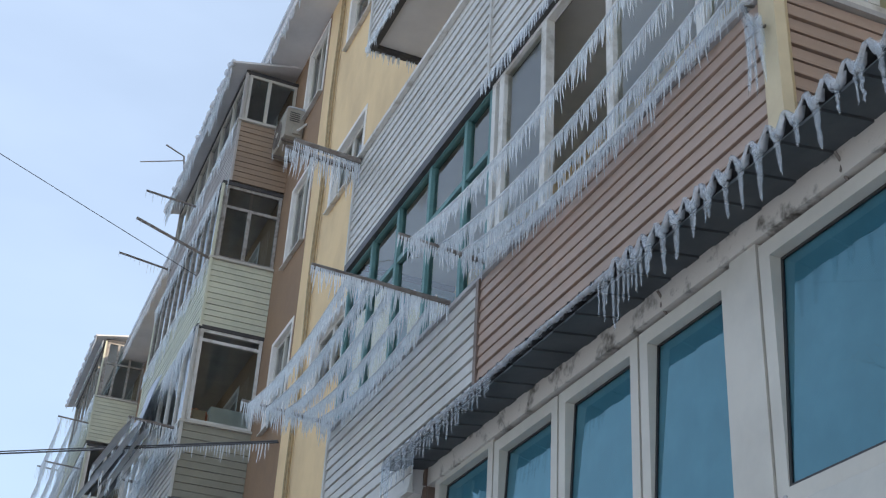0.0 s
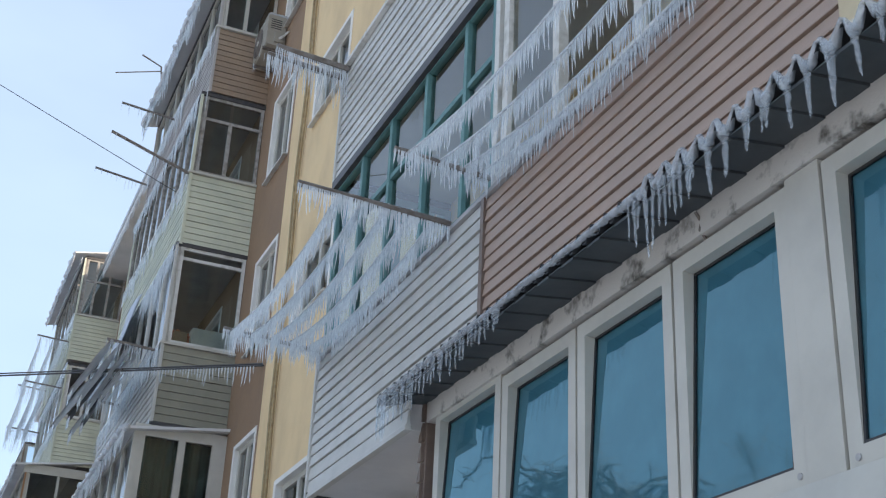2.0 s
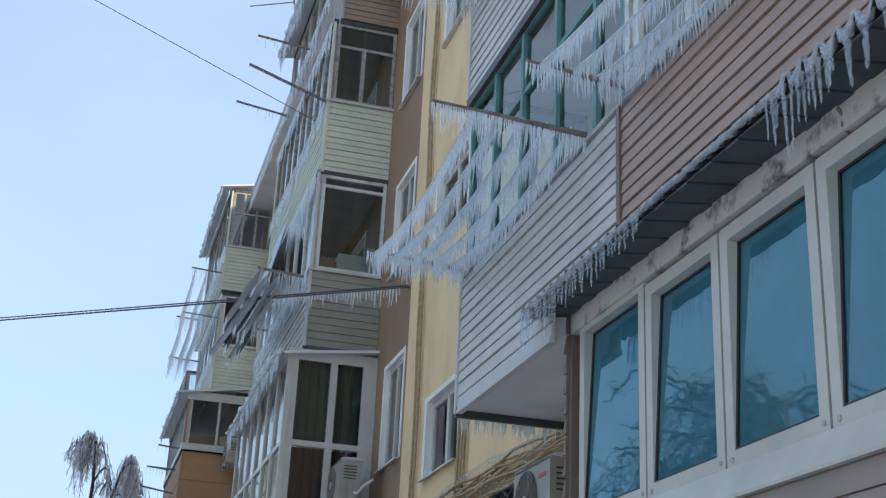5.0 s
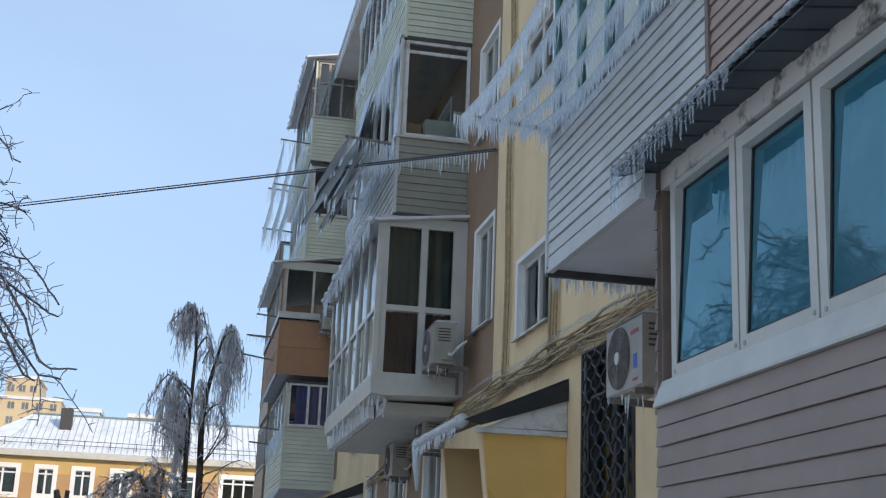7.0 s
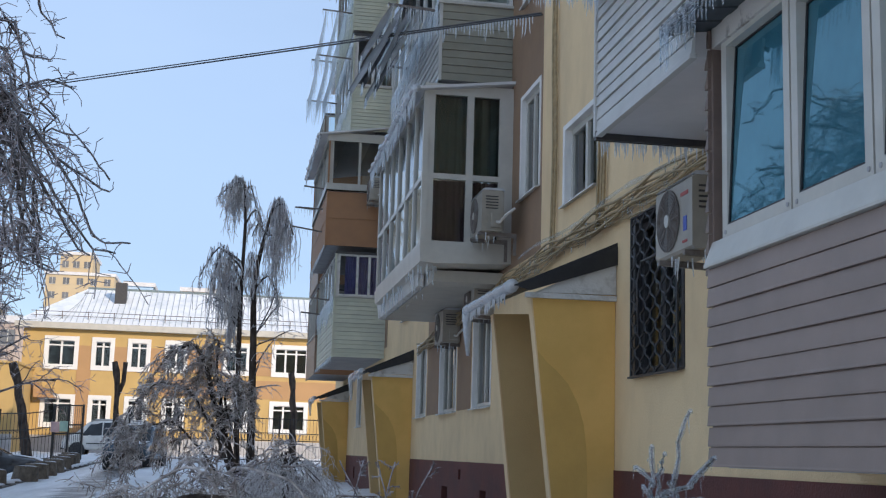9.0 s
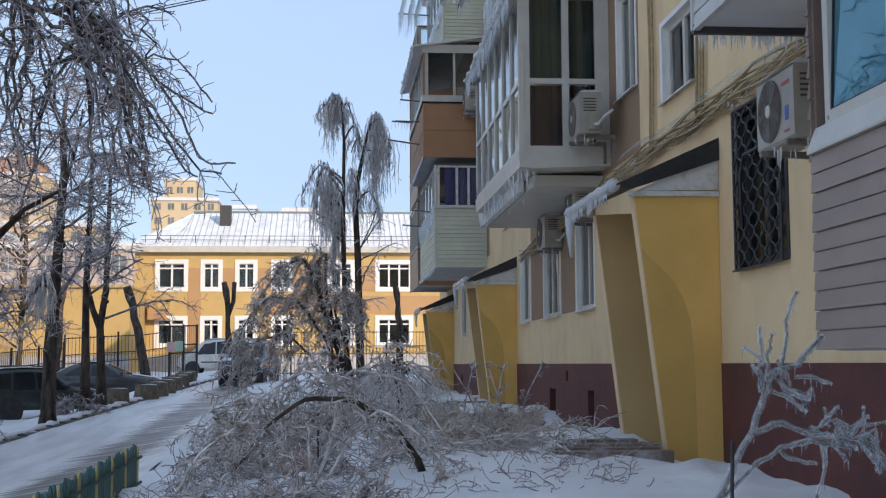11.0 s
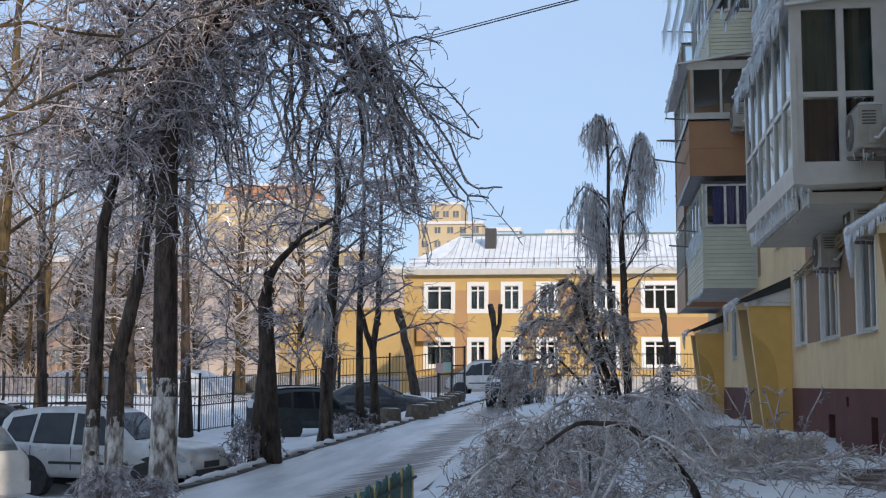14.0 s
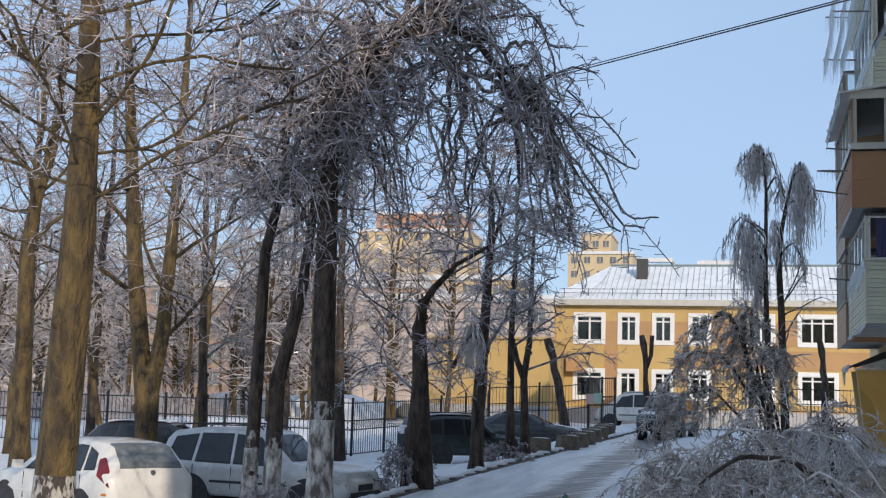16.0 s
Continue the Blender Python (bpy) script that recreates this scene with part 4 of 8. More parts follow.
def near_balcony_two():
    """Second-floor balcony: white siding and teal wooden frames, then brown siding and plastic frames."""
    ya, yj, yb, xo = 9.7, 12.93, 16.08, 2.72
    zr, zt = 5.17, 6.75
    ob = thing("balcony", "second-floor balcony part white part brown siding, teal and white frames", "balcony", "balconies")
    s = Build()
    s.box(xo + 0.05, ya + 0.05, 4.33, XF, yb - 0.05, 4.45)
    s.box(xo + 0.05, 14.1, 4.075, XF, yb - 0.05, 4.33)
    part("slab", s, M_SOFFIT, ob)
    d = Build()
    d.box(xo + 0.0, yb - 0.05, 4.02, XF, yb + 0.004, 4.09)
    part("edge_angle", d, M_DARK, ob)
    jt = Build()
    jt.box(xo - 0.004, 14.0, 4.04, xo + 0.045, yb - 0.05, 4.07)
    part("edge_trim", jt, M_SID_W, ob)
    k = Build()
    k.box(xo + 0.03, ya + 0.03, 4.36, xo + 0.07, yb - 0.03, zr)
    k.box(xo + 0.07, ya + 0.03, 4.45, XF, ya + 0.07, zr)
    k.box(xo + 0.07, yb - 0.07, 4.45, XF, yb - 0.03, zr)
    part("parapet", k, M_SLAB, ob)
    siding(ob, xo + 0.026, yb - 0.02, 4.07, 4.29, yb - 14.02, 0.088, M_SID_W, "-x")
    siding(ob, xo + 0.026, yb - 0.02, 4.29, zr, yb - yj - 0.04, 0.088, M_SID_W, "-x")
    siding(ob, xo + 0.026, yj - 0.02, 4.37, zr, yj - ya - 0.07, 0.0825, M_SID_BR, "-x")
    siding(ob, xo + 0.05, ya + 0.026, 4.37, zr, XF - xo - 0.05, 0.0825, M_SID_BR, "-y")
    for y_a, y_b, z_a in ((yj - 0.025, yj + 0.02, 4.33), (yb - 0.025, yb + 0.012, 4.05)):
        t = Build()
        t.box(xo - 0.006, y_a, z_a, xo + 0.03, y_b, zr)
        part("join_trim", t, M_TRIM_BR if z_a > 4.2 else M_SID_W, ob)
    c = Build()
    c.prism([(xo - 0.03, ya - 0.02), (xo + 0.02, ya - 0.03), (xo + 0.06, ya + 0.0), (xo + 0.06, ya + 0.09), (xo - 0.03, ya + 0.09)], 4.36, 6.8, "z")
    recalc(part("corner_post", c, mat("cream_post", (0.62, 0.52, 0.34), (0.52, 0.43, 0.28), 0.6, 3.0), ob).data)
    r = Build()
    r.box(xo - 0.006, ya - 0.01, zr, xo + 0.09, yb + 0.005, zr + 0.03)
    r.box(xo + 0.09, ya - 0.01, zr, XF, ya + 0.1, zr + 0.03)
    part("rail_cap", r, M_SLAB, ob)
    glazing(ob, yj - 0.04, yb - 0.03, zr + 0.04, zt, xo + 0.03, "-x", (13.35, 14.05, 14.75, 15.4), M_TEAL, 0.042, transom=6.2)
    glazing(ob, ya + 0.1, yj - 0.06, zr + 0.04, zt, xo + 0.02, "-x", (10.3, 11.2, 12.05, 12.7), M_WHITE_WORN, 0.06, open_pane=2)
    glazing(ob, xo + 0.07, XF - 0.01, zr + 0.04, zt, ya + 0.02, "-y", (3.3,), M_WHITE_WORN, 0.06)
    glazing(ob, xo + 0.07, XF - 0.01, zr + 0.04, zt, yb - 0.08, "-y", (3.3,), M_TEAL, 0.06)
    h = Build()
    h.box(xo - 0.012, ya, zt - 0.03, xo + 0.1, yb, zt + 0.05)
    part("head_rail", h, M_DARK, ob)
    return ob


near_balcony_two()


def near_balcony_upper(z0, zr, zt, label):
    ya, yb, xo = 9.7, 16.1, 2.72
    ob = thing("balcony", label, "balcony", "balconies")
    s = Build()
    s.box(xo + 0.06, ya + 0.05, z0 + 0.03, XF, yb - 0.04, z0 + 0.17)
    part("slab", s, M_SOFFIT, ob)
    d = Build()
    d.box(xo + 0.03, yb - 0.07, z0 - 0.02, XF, yb - 0.0, z0 + 0.03)
    d.box(xo + 0.02, ya, z0 - 0.02, xo + 0.08, yb - 0.07, z0 + 0.02)
    part("edge_angle", d, M_DARK, ob)
    k = Build()
    k.box(xo + 0.03, ya + 0.03, z0 + 0.03, xo + 0.06, yb - 0.03, zr)
    k.box(xo + 0.06, yb - 0.06, z0 + 0.17, XF, yb - 0.03, zr)
    k.box(xo + 0.06, ya + 0.03, z0 + 0.17, XF, ya + 0.07, zr)
    part("parapet", k, M_SLAB, ob)
    siding(ob, xo + 0.026, yb - 0.02, z0, zr, yb - 12.93 - 0.03, 0.088, M_SID_W, "-x")
    siding(ob, xo + 0.026, 12.9, z0, zr, 12.9 - ya - 0.04, 0.088, M_SID_W, "-x")
    siding(ob, xo + 0.05, ya + 0.026, z0, zr, XF - xo - 0.05, 0.088, M_SID_W, "-y")
    for y_a, y_b in ((12.9, 12.93), (yb - 0.03, yb + 0.01)):
        t = Build()
        t.box(xo - 0.006, y_a, z0, xo + 0.03, y_b, zr)
        part("join_trim", t, M_SID_W, ob)
    r = Build()
    r.box(xo - 0.03, ya - 0.02, zr, xo + 0.09, yb + 0.01, zr + 0.04)
    part("rail_cap", r, M_WHITE_WORN, ob)
    return ob


near_balcony_upper(6.81, 7.92, 9.5, "third-floor balcony clad in white lapped siding")
near_balcony_upper(9.36, 10.5, 12.2, "fourth-floor balcony with white siding, grey soffit below")
for z, far in ((6.8, 13.0), (9.36, 16.1)):
    front_ice(2.7, 9.8, far, z, ice_rng, 0.06, 0.2, 0.018, 0.007)
end_ice = Build()
for z, x0 in ((4.03, 2.75), (9.35, 2.7), (6.8, 2.7)):
    for i in range(70):
        end_ice.icicle(ice_rng.uniform(x0, 3.75), 16.08, z, ice_rng.uniform(0.03, 0.16), 0.008, ice_rng)
tagged(part("icicles", end_ice, M_ICE), "fringe of small icicles under a balcony slab", "icicles", kind="stuff")


M_PLANK = mat("wet_brown_plank", (0.17, 0.12, 0.095), (0.42, 0.40, 0.39), 0.6, 3.0, 0.5, 30, spread=(0.5, 0.7), per_piece=0.15, stretch=(1, 3, 1))


# ---- porches ----
def porch(y0, w, snow_seed):
    """Entrance porch: two leaning mustard cheeks under a lean-to canopy."""
    ob = thing("porch", "mustard plastered entrance porch with leaning cheek walls", "porch", "entrance porches")
    gz = 0.45
    for yc in (y0, y0 + w - 0.14):
        b = Build()
        b.prism([(2.93, 3.16), (XF - 0.004, 3.2), (XF - 0.004, gz), (3.24, gz)], yc, yc + 0.14, "y")
        recalc(part("cheek_wall", b, M_MUSTARD if yc == y0 else M_CHEEK, ob).data)
        e = Build()
        e.prism([(2.922, 3.16), (2.936, 3.16), (3.246, gz), (3.232, gz)], yc - 0.004, yc + 0.144, "y")
        recalc(part("cheek_edge", e, M_YELLOW, ob).data)
    # darker mustard patch with an arched edge on the near cheek
    arched = Build()
    arched.prism([(2.995, 2.62), (3.1, 2.5), (3.2, 2.42), (3.32, 2.29), (3.42, 2.1), (3.48, 1.9), (3.51, 1.65), (3.52, 1.4), (3.53, 0.5), (3.235, 0.5)], y0 - 0.003, y0 + 0.001, "y")
    recalc(part("damp_patch", arched, M_MUSTARD_DK, ob, "darker arched patch on the plaster").data)
    d = Build()
    d.box(XF - 0.06, y0 + 0.45, gz + 0.15, XF - 0.002, y0 + w - 0.5, 2.7)
    door = part("door", d, mat("dark_brown_door", (0.09, 0.06, 0.045), None, 0.5, 5), ob)
    hd = Build()
    hd.tube([(XF - 0.1, y0 + 0.6, 1.6), (XF - 0.1, y0 + 0.6, 1.8)], 0.015, 6)
    part("door_handle", hd, M_RUST, door)
    bk = Build()
    bk.box(XF - 0.045, y0 + 0.14, gz, XF - 0.003, y0 + 0.45, 3.2)
    bk.box(XF - 0.045, y0 + w - 0.5, gz, XF - 0.003, y0 + w - 0.14, 3.2)
    bk.box(XF - 0.045, y0 + 0.45, 2.7, XF - 0.003, y0 + w - 0.5, 3.2)
    part("back_wall", bk, M_MUSTARD, ob)
    s = Build()
    s.box(2.45, y0 + 0.16, gz - 0.2, XF - 0.06, y0 + w - 0.16, gz + 0.12)
    part("step", s, M_SLAB, ob)
    for q in range(7):
        pl = Build()
        ya = y0 - 0.62 + q * 0.23
        pl.box(2.12 + 0.09 * (q % 3), ya, gz + 0.0, 3.12 - 0.06 * (q % 2), ya + 0.215, gz + 0.2 + 0.02 * (q % 3))
        part("plank", pl, M_PLANK, ob)
    r = Build()
    r.prism([(2.74, 3.2), (XF, 3.68), (XF, 3.73), (2.74, 3.25)], y0 - 0.06, y0 + w + 0.35, "y")
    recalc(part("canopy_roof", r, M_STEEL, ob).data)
    k = Build()
    k.prism([(2.9, 3.2), (XF - 0.003, 3.5), (XF - 0.003, 3.69), (2.78, 3.23)], y0 - 0.075, y0 - 0.062, "y")
    recalc(part("black_edge", k, M_BLACK, ob).data)
    g = Build()
    g.prism([(2.96, 3.19), (XF - 0.005, 3.2), (XF - 0.005, 3.58)], y0 - 0.03, y0 - 0.005, "y")
    recalc(part("gable_panel", g, M_WHITE_WORN, ob).data)
    lg = Build()
    lg.box(2.86, y0 - 0.055, 3.135, XF - 0.005, y0 - 0.004, 3.185)
    part("ledge", lg, M_WHITE_WORN, ob)
    rng = random.Random(snow_seed)
    i = Build()
    n = 26
    i.tube([(2.72, y0 - 0.06 + (w + 0.45) * q / n, 3.24 + rng.uniform(-0.004, 0.004)) for q in range(n + 1)], [rng.uniform(0.06, 0.072) for q in range(n + 1)], 10)
    for q in range(60):
        i.icicle(2.69, y0 + (w + 0.3) * rng.random(), 3.2, rng.uniform(0.05, 0.15), 0.010, rng)
    i.tube([(2.72, y0 + w + 0.36, 3.25), (2.73, y0 + w + 0.4, 3.0), (2.75, y0 + w + 0.42, 2.72)], [0.065, 0.05, 0.02], 8)
    tagged(part("ice_crust", i, M_ICE_W, smooth=True), "thick ice rolled over the porch canopy edge", "ice", kind="stuff")


for i, yy in enumerate((18.95, 33.0, 47.1)):
    porch(yy, 1.95, 30 + i)


# ---- air conditioners ----
def air_conditioner(x, y, z, label, group="air conditioners"):
    """Outdoor unit whose fan faces away from the wall."""
    ob = thing("air_conditioner", label, "air conditioner", group, "", (x, y, z))
    b = Build()
    b.prism([(0.0, 0.02), (0.02, 0.0), (0.28, 0.0), (0.3, 0.02), (0.3, 0.53), (0.28, 0.55), (0.02, 0.55), (0.0, 0.53)], 0, 0.8, "y")
    recalc(part("casing", b, M_AC, ob).data)
    f = Build()
    for k in range(9):
        r = 0.03 + k * 0.026
        pts = [(-0.012, 0.5 + r * math.cos(a * math.pi / 12), 0.28 + r * math.sin(a * math.pi / 12)) for a in range(25)]
        f.tube(pts, 0.005, 4, caps=False)
    for a in range(8):
        t = a * math.pi / 4
        f.tube([(-0.012, 0.5 + 0.03 * math.cos(t), 0.28 + 0.03 * math.sin(t)), (-0.012, 0.5 + 0.24 * math.cos(t), 0.28 + 0.24 * math.sin(t))], 0.004, 4)
    part("fan_grille", f, M_RUST, ob)
    d = Build()
    d.tube([(-0.002, 0.5, 0.28), (-0.006, 0.5, 0.28)], 0.24, 24)
    part("fan_opening", d, M_FAN, ob)
    h = Build()
    h.tube([(-0.016, 0.5, 0.28), (-0.024, 0.5, 0.28)], 0.05, 12)
    part("fan_hub", h, M_WHITE, ob)
    c = Build()
    c.box(0.12, -0.035, 0.05, 0.26, -0.001, 0.24)
    part("valve_cover", c, M_AC, ob)
    s = Build()
    for k in range(5):
        s.box(0.05, -0.006, 0.3 + k * 0.04, 0.22, -0.001, 0.315 + k * 0.04)
    part("side_vent", s, M_DARK, ob)
    for yy in (0.1, 0.66):
        g = Build()
        g.prism([(-0.02, -0.001), (0.5, -0.001), (0.5, -0.3), (0.46, -0.3), (0.46, -0.06), (-0.02, -0.04)], yy, yy + 0.04, "y")
        recalc(part("bracket", g, M_RUST, ob).data)
    p = Build()
    p.tube([(0.2, -0.03, 0.12), (0.22, -0.12, 0.1), (0.3, -0.14, 0.2), (0.42, -0.1, 0.3)], 0.02, 6)
    part("pipe", p, M_WHITE_WORN, ob)
    rng = random.Random(int(y * 10))
    w = Build()
    w.prism([(-0.01, 0.55), (0.31, 0.55), (0.28, 0.585), (0.03, 0.58)], -0.01, 0.81, "y")
    part("ice_cap", w, M_ICE_W, ob)
    w = Build()
    for k in range(12):
        w.icicle(rng.uniform(-0.02, 0.3), rng.uniform(0, 0.8), -0.01, rng.uniform(0.04, 0.16), 0.008, rng)
    tagged(part("icicle_fringe", w, M_ICE, ob), kind="stuff")
    return ob


M_FAN = mat("dark_grey_plastic", (0.20, 0.19, 0.175), (0.13, 0.125, 0.115), 0.6, 6.0)
M_AC = mat("ivory_enamel", (0.35, 0.32, 0.265), (0.25, 0.23, 0.19), 0.45, 4.0, spread=(0.4, 0.8))
near_ac = air_conditioner(3.3, 15.5, 3.12, "ivory outdoor air conditioner with icicles, beside the ground-floor bay")
lab = Build()
lab.box(-0.004, 0.11, 0.15, -0.001, 0.18, 0.26)
part("blue_badge", lab, mat("blue_badge", (0.05, 0.10, 0.45), None, 0.5), near_ac, "plain blue badge on the casing")
M_STRIPE = mat("red_stripe", (0.4, 0.06, 0.05), None, 0.5)
for ya, za, yb, zb in ((0.08, 0.42, 0.24, 0.45), (0.1, 0.06, 0.2, 0.08)):
    red = Build()
    red.box(-0.004, ya, za, -0.001, yb, zb)
    part("red_stripe", red, M_STRIPE, near_ac)
air_conditioner(3.2, 22.95, 4.52, "ivory outdoor air conditioner on brackets beside the glazed bay")
air_conditioner(3.5, 24.9, 3.62, "grey outdoor air conditioner under the glazed bay")
air_conditioner(3.48, 27.5, 3.42, "outdoor air conditioner above a ground-floor window")
air_conditioner(3.48, 23.1, 12.86, "iced outdoor air conditioner beside the top balcony")
air_conditioner(3.2, 37.2, 7.75, "outdoor air conditioner beside a far balcony")


# ---- window grille ----
def window_grille():
    y0, y1, z0, z1 = 17.05, 18.3, 2.34, 3.86
    ob = thing("window_grille", "black wrought window grille of interlaced wavy bars", "window grille")
    fr = Build()
    x = XF - 0.05
    for p, q in (((x, y0, z0), (x, y1, z0)), ((x, y0, z1), (x, y1, z1)), ((x, y0, z0), (x, y0, z1)), ((x, y1, z0), (x, y1, z1))):
        fr.tube([p, q], 0.014, 6)
    part("grille_frame", fr, M_BLACK, ob)
    n, rows = 9, 7
    for i in range(n):
        w = Build()
        yc = y0 + (y1 - y0) * (i + 0.5) / n
        amp = (y1 - y0) / n * 0.5
        sign = 1 if i % 2 else -1
        bend = [sign * amp * max(-0.82, min(0.82, 1.5 * math.cos(k * math.pi / 5))) for k in range(rows * 10 + 1)]
        w.tube([(x, yc + d, z0 + (z1 - z0) * k / (rows * 10)) for k, d in enumerate(bend)], 0.012, 5)
        part("wavy_bar", w, M_BLACK, ob)


window_grille()


# ---- cables and pipes along the facade ----
def wall_cables():
    ob = thing("cable_bundle", "tangled beige cable bundle along the wall, glazed with ice", "cables")
    rng = random.Random(8)
    for k in range(12):
        b = Build()
        pts = []
        for i in range(60):
            y = 14.2 + i * 0.3
            sag = 0.10 * math.sin(i * 0.9 + k) + 0.06 * math.sin(i * 0.37 + 2 * k)
            pts.append((XF - 0.05 - 0.05 * (k % 3) * 0.5, y, 4.02 + (k - 6) * 0.016 + sag * 0.34 + rng.uniform(-0.014, 0.014) - 0.035 * max(0, y - 21)))
        b.tube(pts, rng.uniform(0.009, 0.015), 5)
        part("cable", b, M_CABLE, ob)
    for y in (21.3, 21.42, 19.35, 19.47, 19.25):
        b = Build()
        top = 14.5 if y > 21 else 4.95
        b.tube([(XF - 0.04, y + 0.04 * math.sin(z * 2.1), z) for z in np.linspace(3.95, top, 24)], 0.02, 6)
        part("riser_cable", b, M_CABLE, ob)
    i = Build()
    for k in range(220):
        y = rng.uniform(14.3, 23)
        i.icicle(XF - 0.1, y, 4.08 + rng.uniform(-0.2, 0.05), rng.uniform(0.03, 0.1), 0.006, rng)
    i.tube([(XF - 0.1, 14.2 + q * 0.25, 4.16 + 0.03 * math.sin(q * 0.45)) for q in range(36)], [rng.uniform(0.012, 0.028) for q in range(36)], 6)
    part("ice_glaze", i, M_ICE_CLEAR, ob)


wall_cables()


# ---- drying racks loaded with icicles ----
def rack(label, arms, lines, x_wall, z, rng_seed, low, high, gap=0.012, sag=0.06, thick=0.022, lift=0.05):
    """arms: (y, x_tip); lines: x at which a cord runs from the first arm to the last."""
    ob = thing("drying_rack", label, "drying rack", "drying racks")
    rng = random.Random(rng_seed)
    for y, tip in arms:
        b = Build()
        b.tube([(x_wall, y, z), (tip, y + 0.02, z + lift)], thick, 6)
        part("arm", b, M_RUST, ob)
    ice = Build()
    ya, yb = arms[0][0], arms[-1][0]
    for x in lines:
        c = Build()
        pts = [(x, ya + (yb - ya) * k / 16, z + 0.04 - sag * 4 * (k / 16) * (1 - k / 16)) for k in range(17)]
        c.tube(pts, 0.008, 5)
        part("cord", c, M_ICE_W, ob)
        y = min(ya, yb)
        while y < max(ya, yb):
            k = (y - ya) / (yb - ya)
            ice.icicle(x, y, z + 0.04 - sag * 4 * k * (1 - k), rng.uniform(low, high), rng.uniform(0.0035, 0.007), rng, 4)
            y += gap * rng.uniform(0.5, 1.6)
    for y, tip in arms:
        x = tip
        while x < x_wall:
            ice.icicle(x, y, z - 0.01 + lift * (x_wall - x) / (x_wall - tip), rng.uniform(low * 0.6, high * 0.9), 0.008, rng, 4)
            x += gap * rng.uniform(0.7, 1.6)
    tagged(part("icicle_fringe", ice, M_ICE, ob), kind="stuff")
    return ob


rack("steel drying rack with cords hung full of icicles", ((16.0, 1.92), (13.42, 1.72)), (1.98, 2.14, 2.3, 2.46, 2.62), 2.72, 5.22, 3, 0.08, 0.25, gap=0.012, sag=0.12)
rack("drying rack with iced cords along the brown balcony", ((12.85, 2.12), (9.75, 2.3)), (2.2, 2.4, 2.56, 2.67), 2.72, 5.27, 4, 0.06, 0.2, gap=0.014, sag=0.17)
rack("dark drying bar with a fringe of icicles, third floor", ((16.1, 2.02), (15.95, 2.06)), (), 2.72, 7.88, 5, 0.18, 0.42, 0.014, thick=0.034)
rack("drying rack on the olive balcony hung with frozen cloths", ((24.3, 2.0), (27.2, 2.0)), (2.06, 2.2, 2.34, 2.48, 2.62), 2.72, 8.0, 6, 0.1, 0.4, 0.04)
rack("long drying bar slanting up from the fourth-floor balcony", ((24.0, 1.52), ), (), 2.75, 10.79, 7, 0.05, 0.2, 0.1, lift=0.42, thick=0.024)
rack("drying bar on the fifth-floor balcony with icicles", ((27.0, 1.87), ), (), 2.85, 13.4, 17, 0.08, 0.3, 0.06, lift=0.1)
rack("drying bar at the end of the top balcony with icicles", ((29.25, 1.8), ), (), 2.88, 13.12, 8, 0.1, 0.35, 0.08, lift=0.15)
rack("drying bars on a far balcony with icicles", ((39.5, 1.68), (42.5, 1.6)), (), 2.2, 8.42, 9, 0.1, 0.3, 0.08)
rack("lower drying bar on a far balcony with icicles", ((39.5, 1.55), ), (), 2.2, 7.87, 19, 0.1, 0.3, 0.08, lift=0.02)
rack("dark drying bar under a far balcony with icicles", ((39.5, 1.41), ), (), 2.2, 7.26, 20, 0.1, 0.3, 0.08, lift=0.12)
rack("far drying bars with icicles, second floor", ((39.0, 1.95), (42.5, 1.9)), (), 2.48, 5.4, 10, 0.1, 0.4, 0.1)
rack("far drying rack with iced cords, fifth floor", ((38.6, 1.9), (43.0, 1.9)), (2.0, 2.3, 2.5), 2.7, 13.0, 12, 0.2, 0.8, 0.03)
rack("far drying rack with iced cords, fourth floor", ((38.6, 1.82), (43.0, 1.82)), (1.85, 2.1, 2.3), 2.72, 11.75, 13, 0.2, 0.9, 0.025)


def antenna():
    ob = thing("antenna", "thin iced television antenna on the top balcony roof", "antenna")
    for name, pts, r in (("mast", [(2.9, 29.2, 14.5), (2.72, 29.3, 15.88), (2.31, 29.3, 16.05)], 0.018), ("boom", [(1.85, 29.3, 15.48), (2.72, 29.3, 15.77)], 0.012)):
        b = Build()
        b.tube(pts, r, 6)
        part(name, b, M_DARK, ob)


antenna()


# ---- overhead wires ----
def wire(label, a, b, sag, r=0.012, icicles=0.0, seed=1):
    w = Build()
    a, b = Vector(a), Vector(b)
    n = 40
    pts = [a.lerp(b, k / n) - Vector((0, 0, sag * 4 * (k / n) * (1 - k / n))) for k in range(n + 1)]
    w.tube(pts, r, 5)
    ob = tagged(part("overhead_wire", w, M_DARK), label, "wire", "overhead wires")
    if icicles:
        rng = random.Random(seed)
        i = Build()
        for k in range(60):
            p = a.lerp(b, 0.005 + 0.10 * k / 60)
            i.icicle(p.x, p.y, p.z - 0.01, rng.uniform(0.06, 0.3) * (1.1 - k / 90), 0.012, rng)
        tagged(part("icicle_fringe", i, M_ICE, ob), kind="stuff")
    return ob


wire("black overhead wire from the facade across the yard", (3.78, 22.15, 7.28), (-15.0, 49.8, 11.6), 0.0, 0.014, icicles=1.0)
wire("second black overhead wire from the facade across the yard", (3.78, 22.2, 7.32), (-15.0, 49.8, 11.70), 0.0, 0.011)
wire("thin overhead wire to the fourth floor", (2.6, 24.0, 10.43), (-12.0, 24.0, 16.3), 0.03, 0.006)


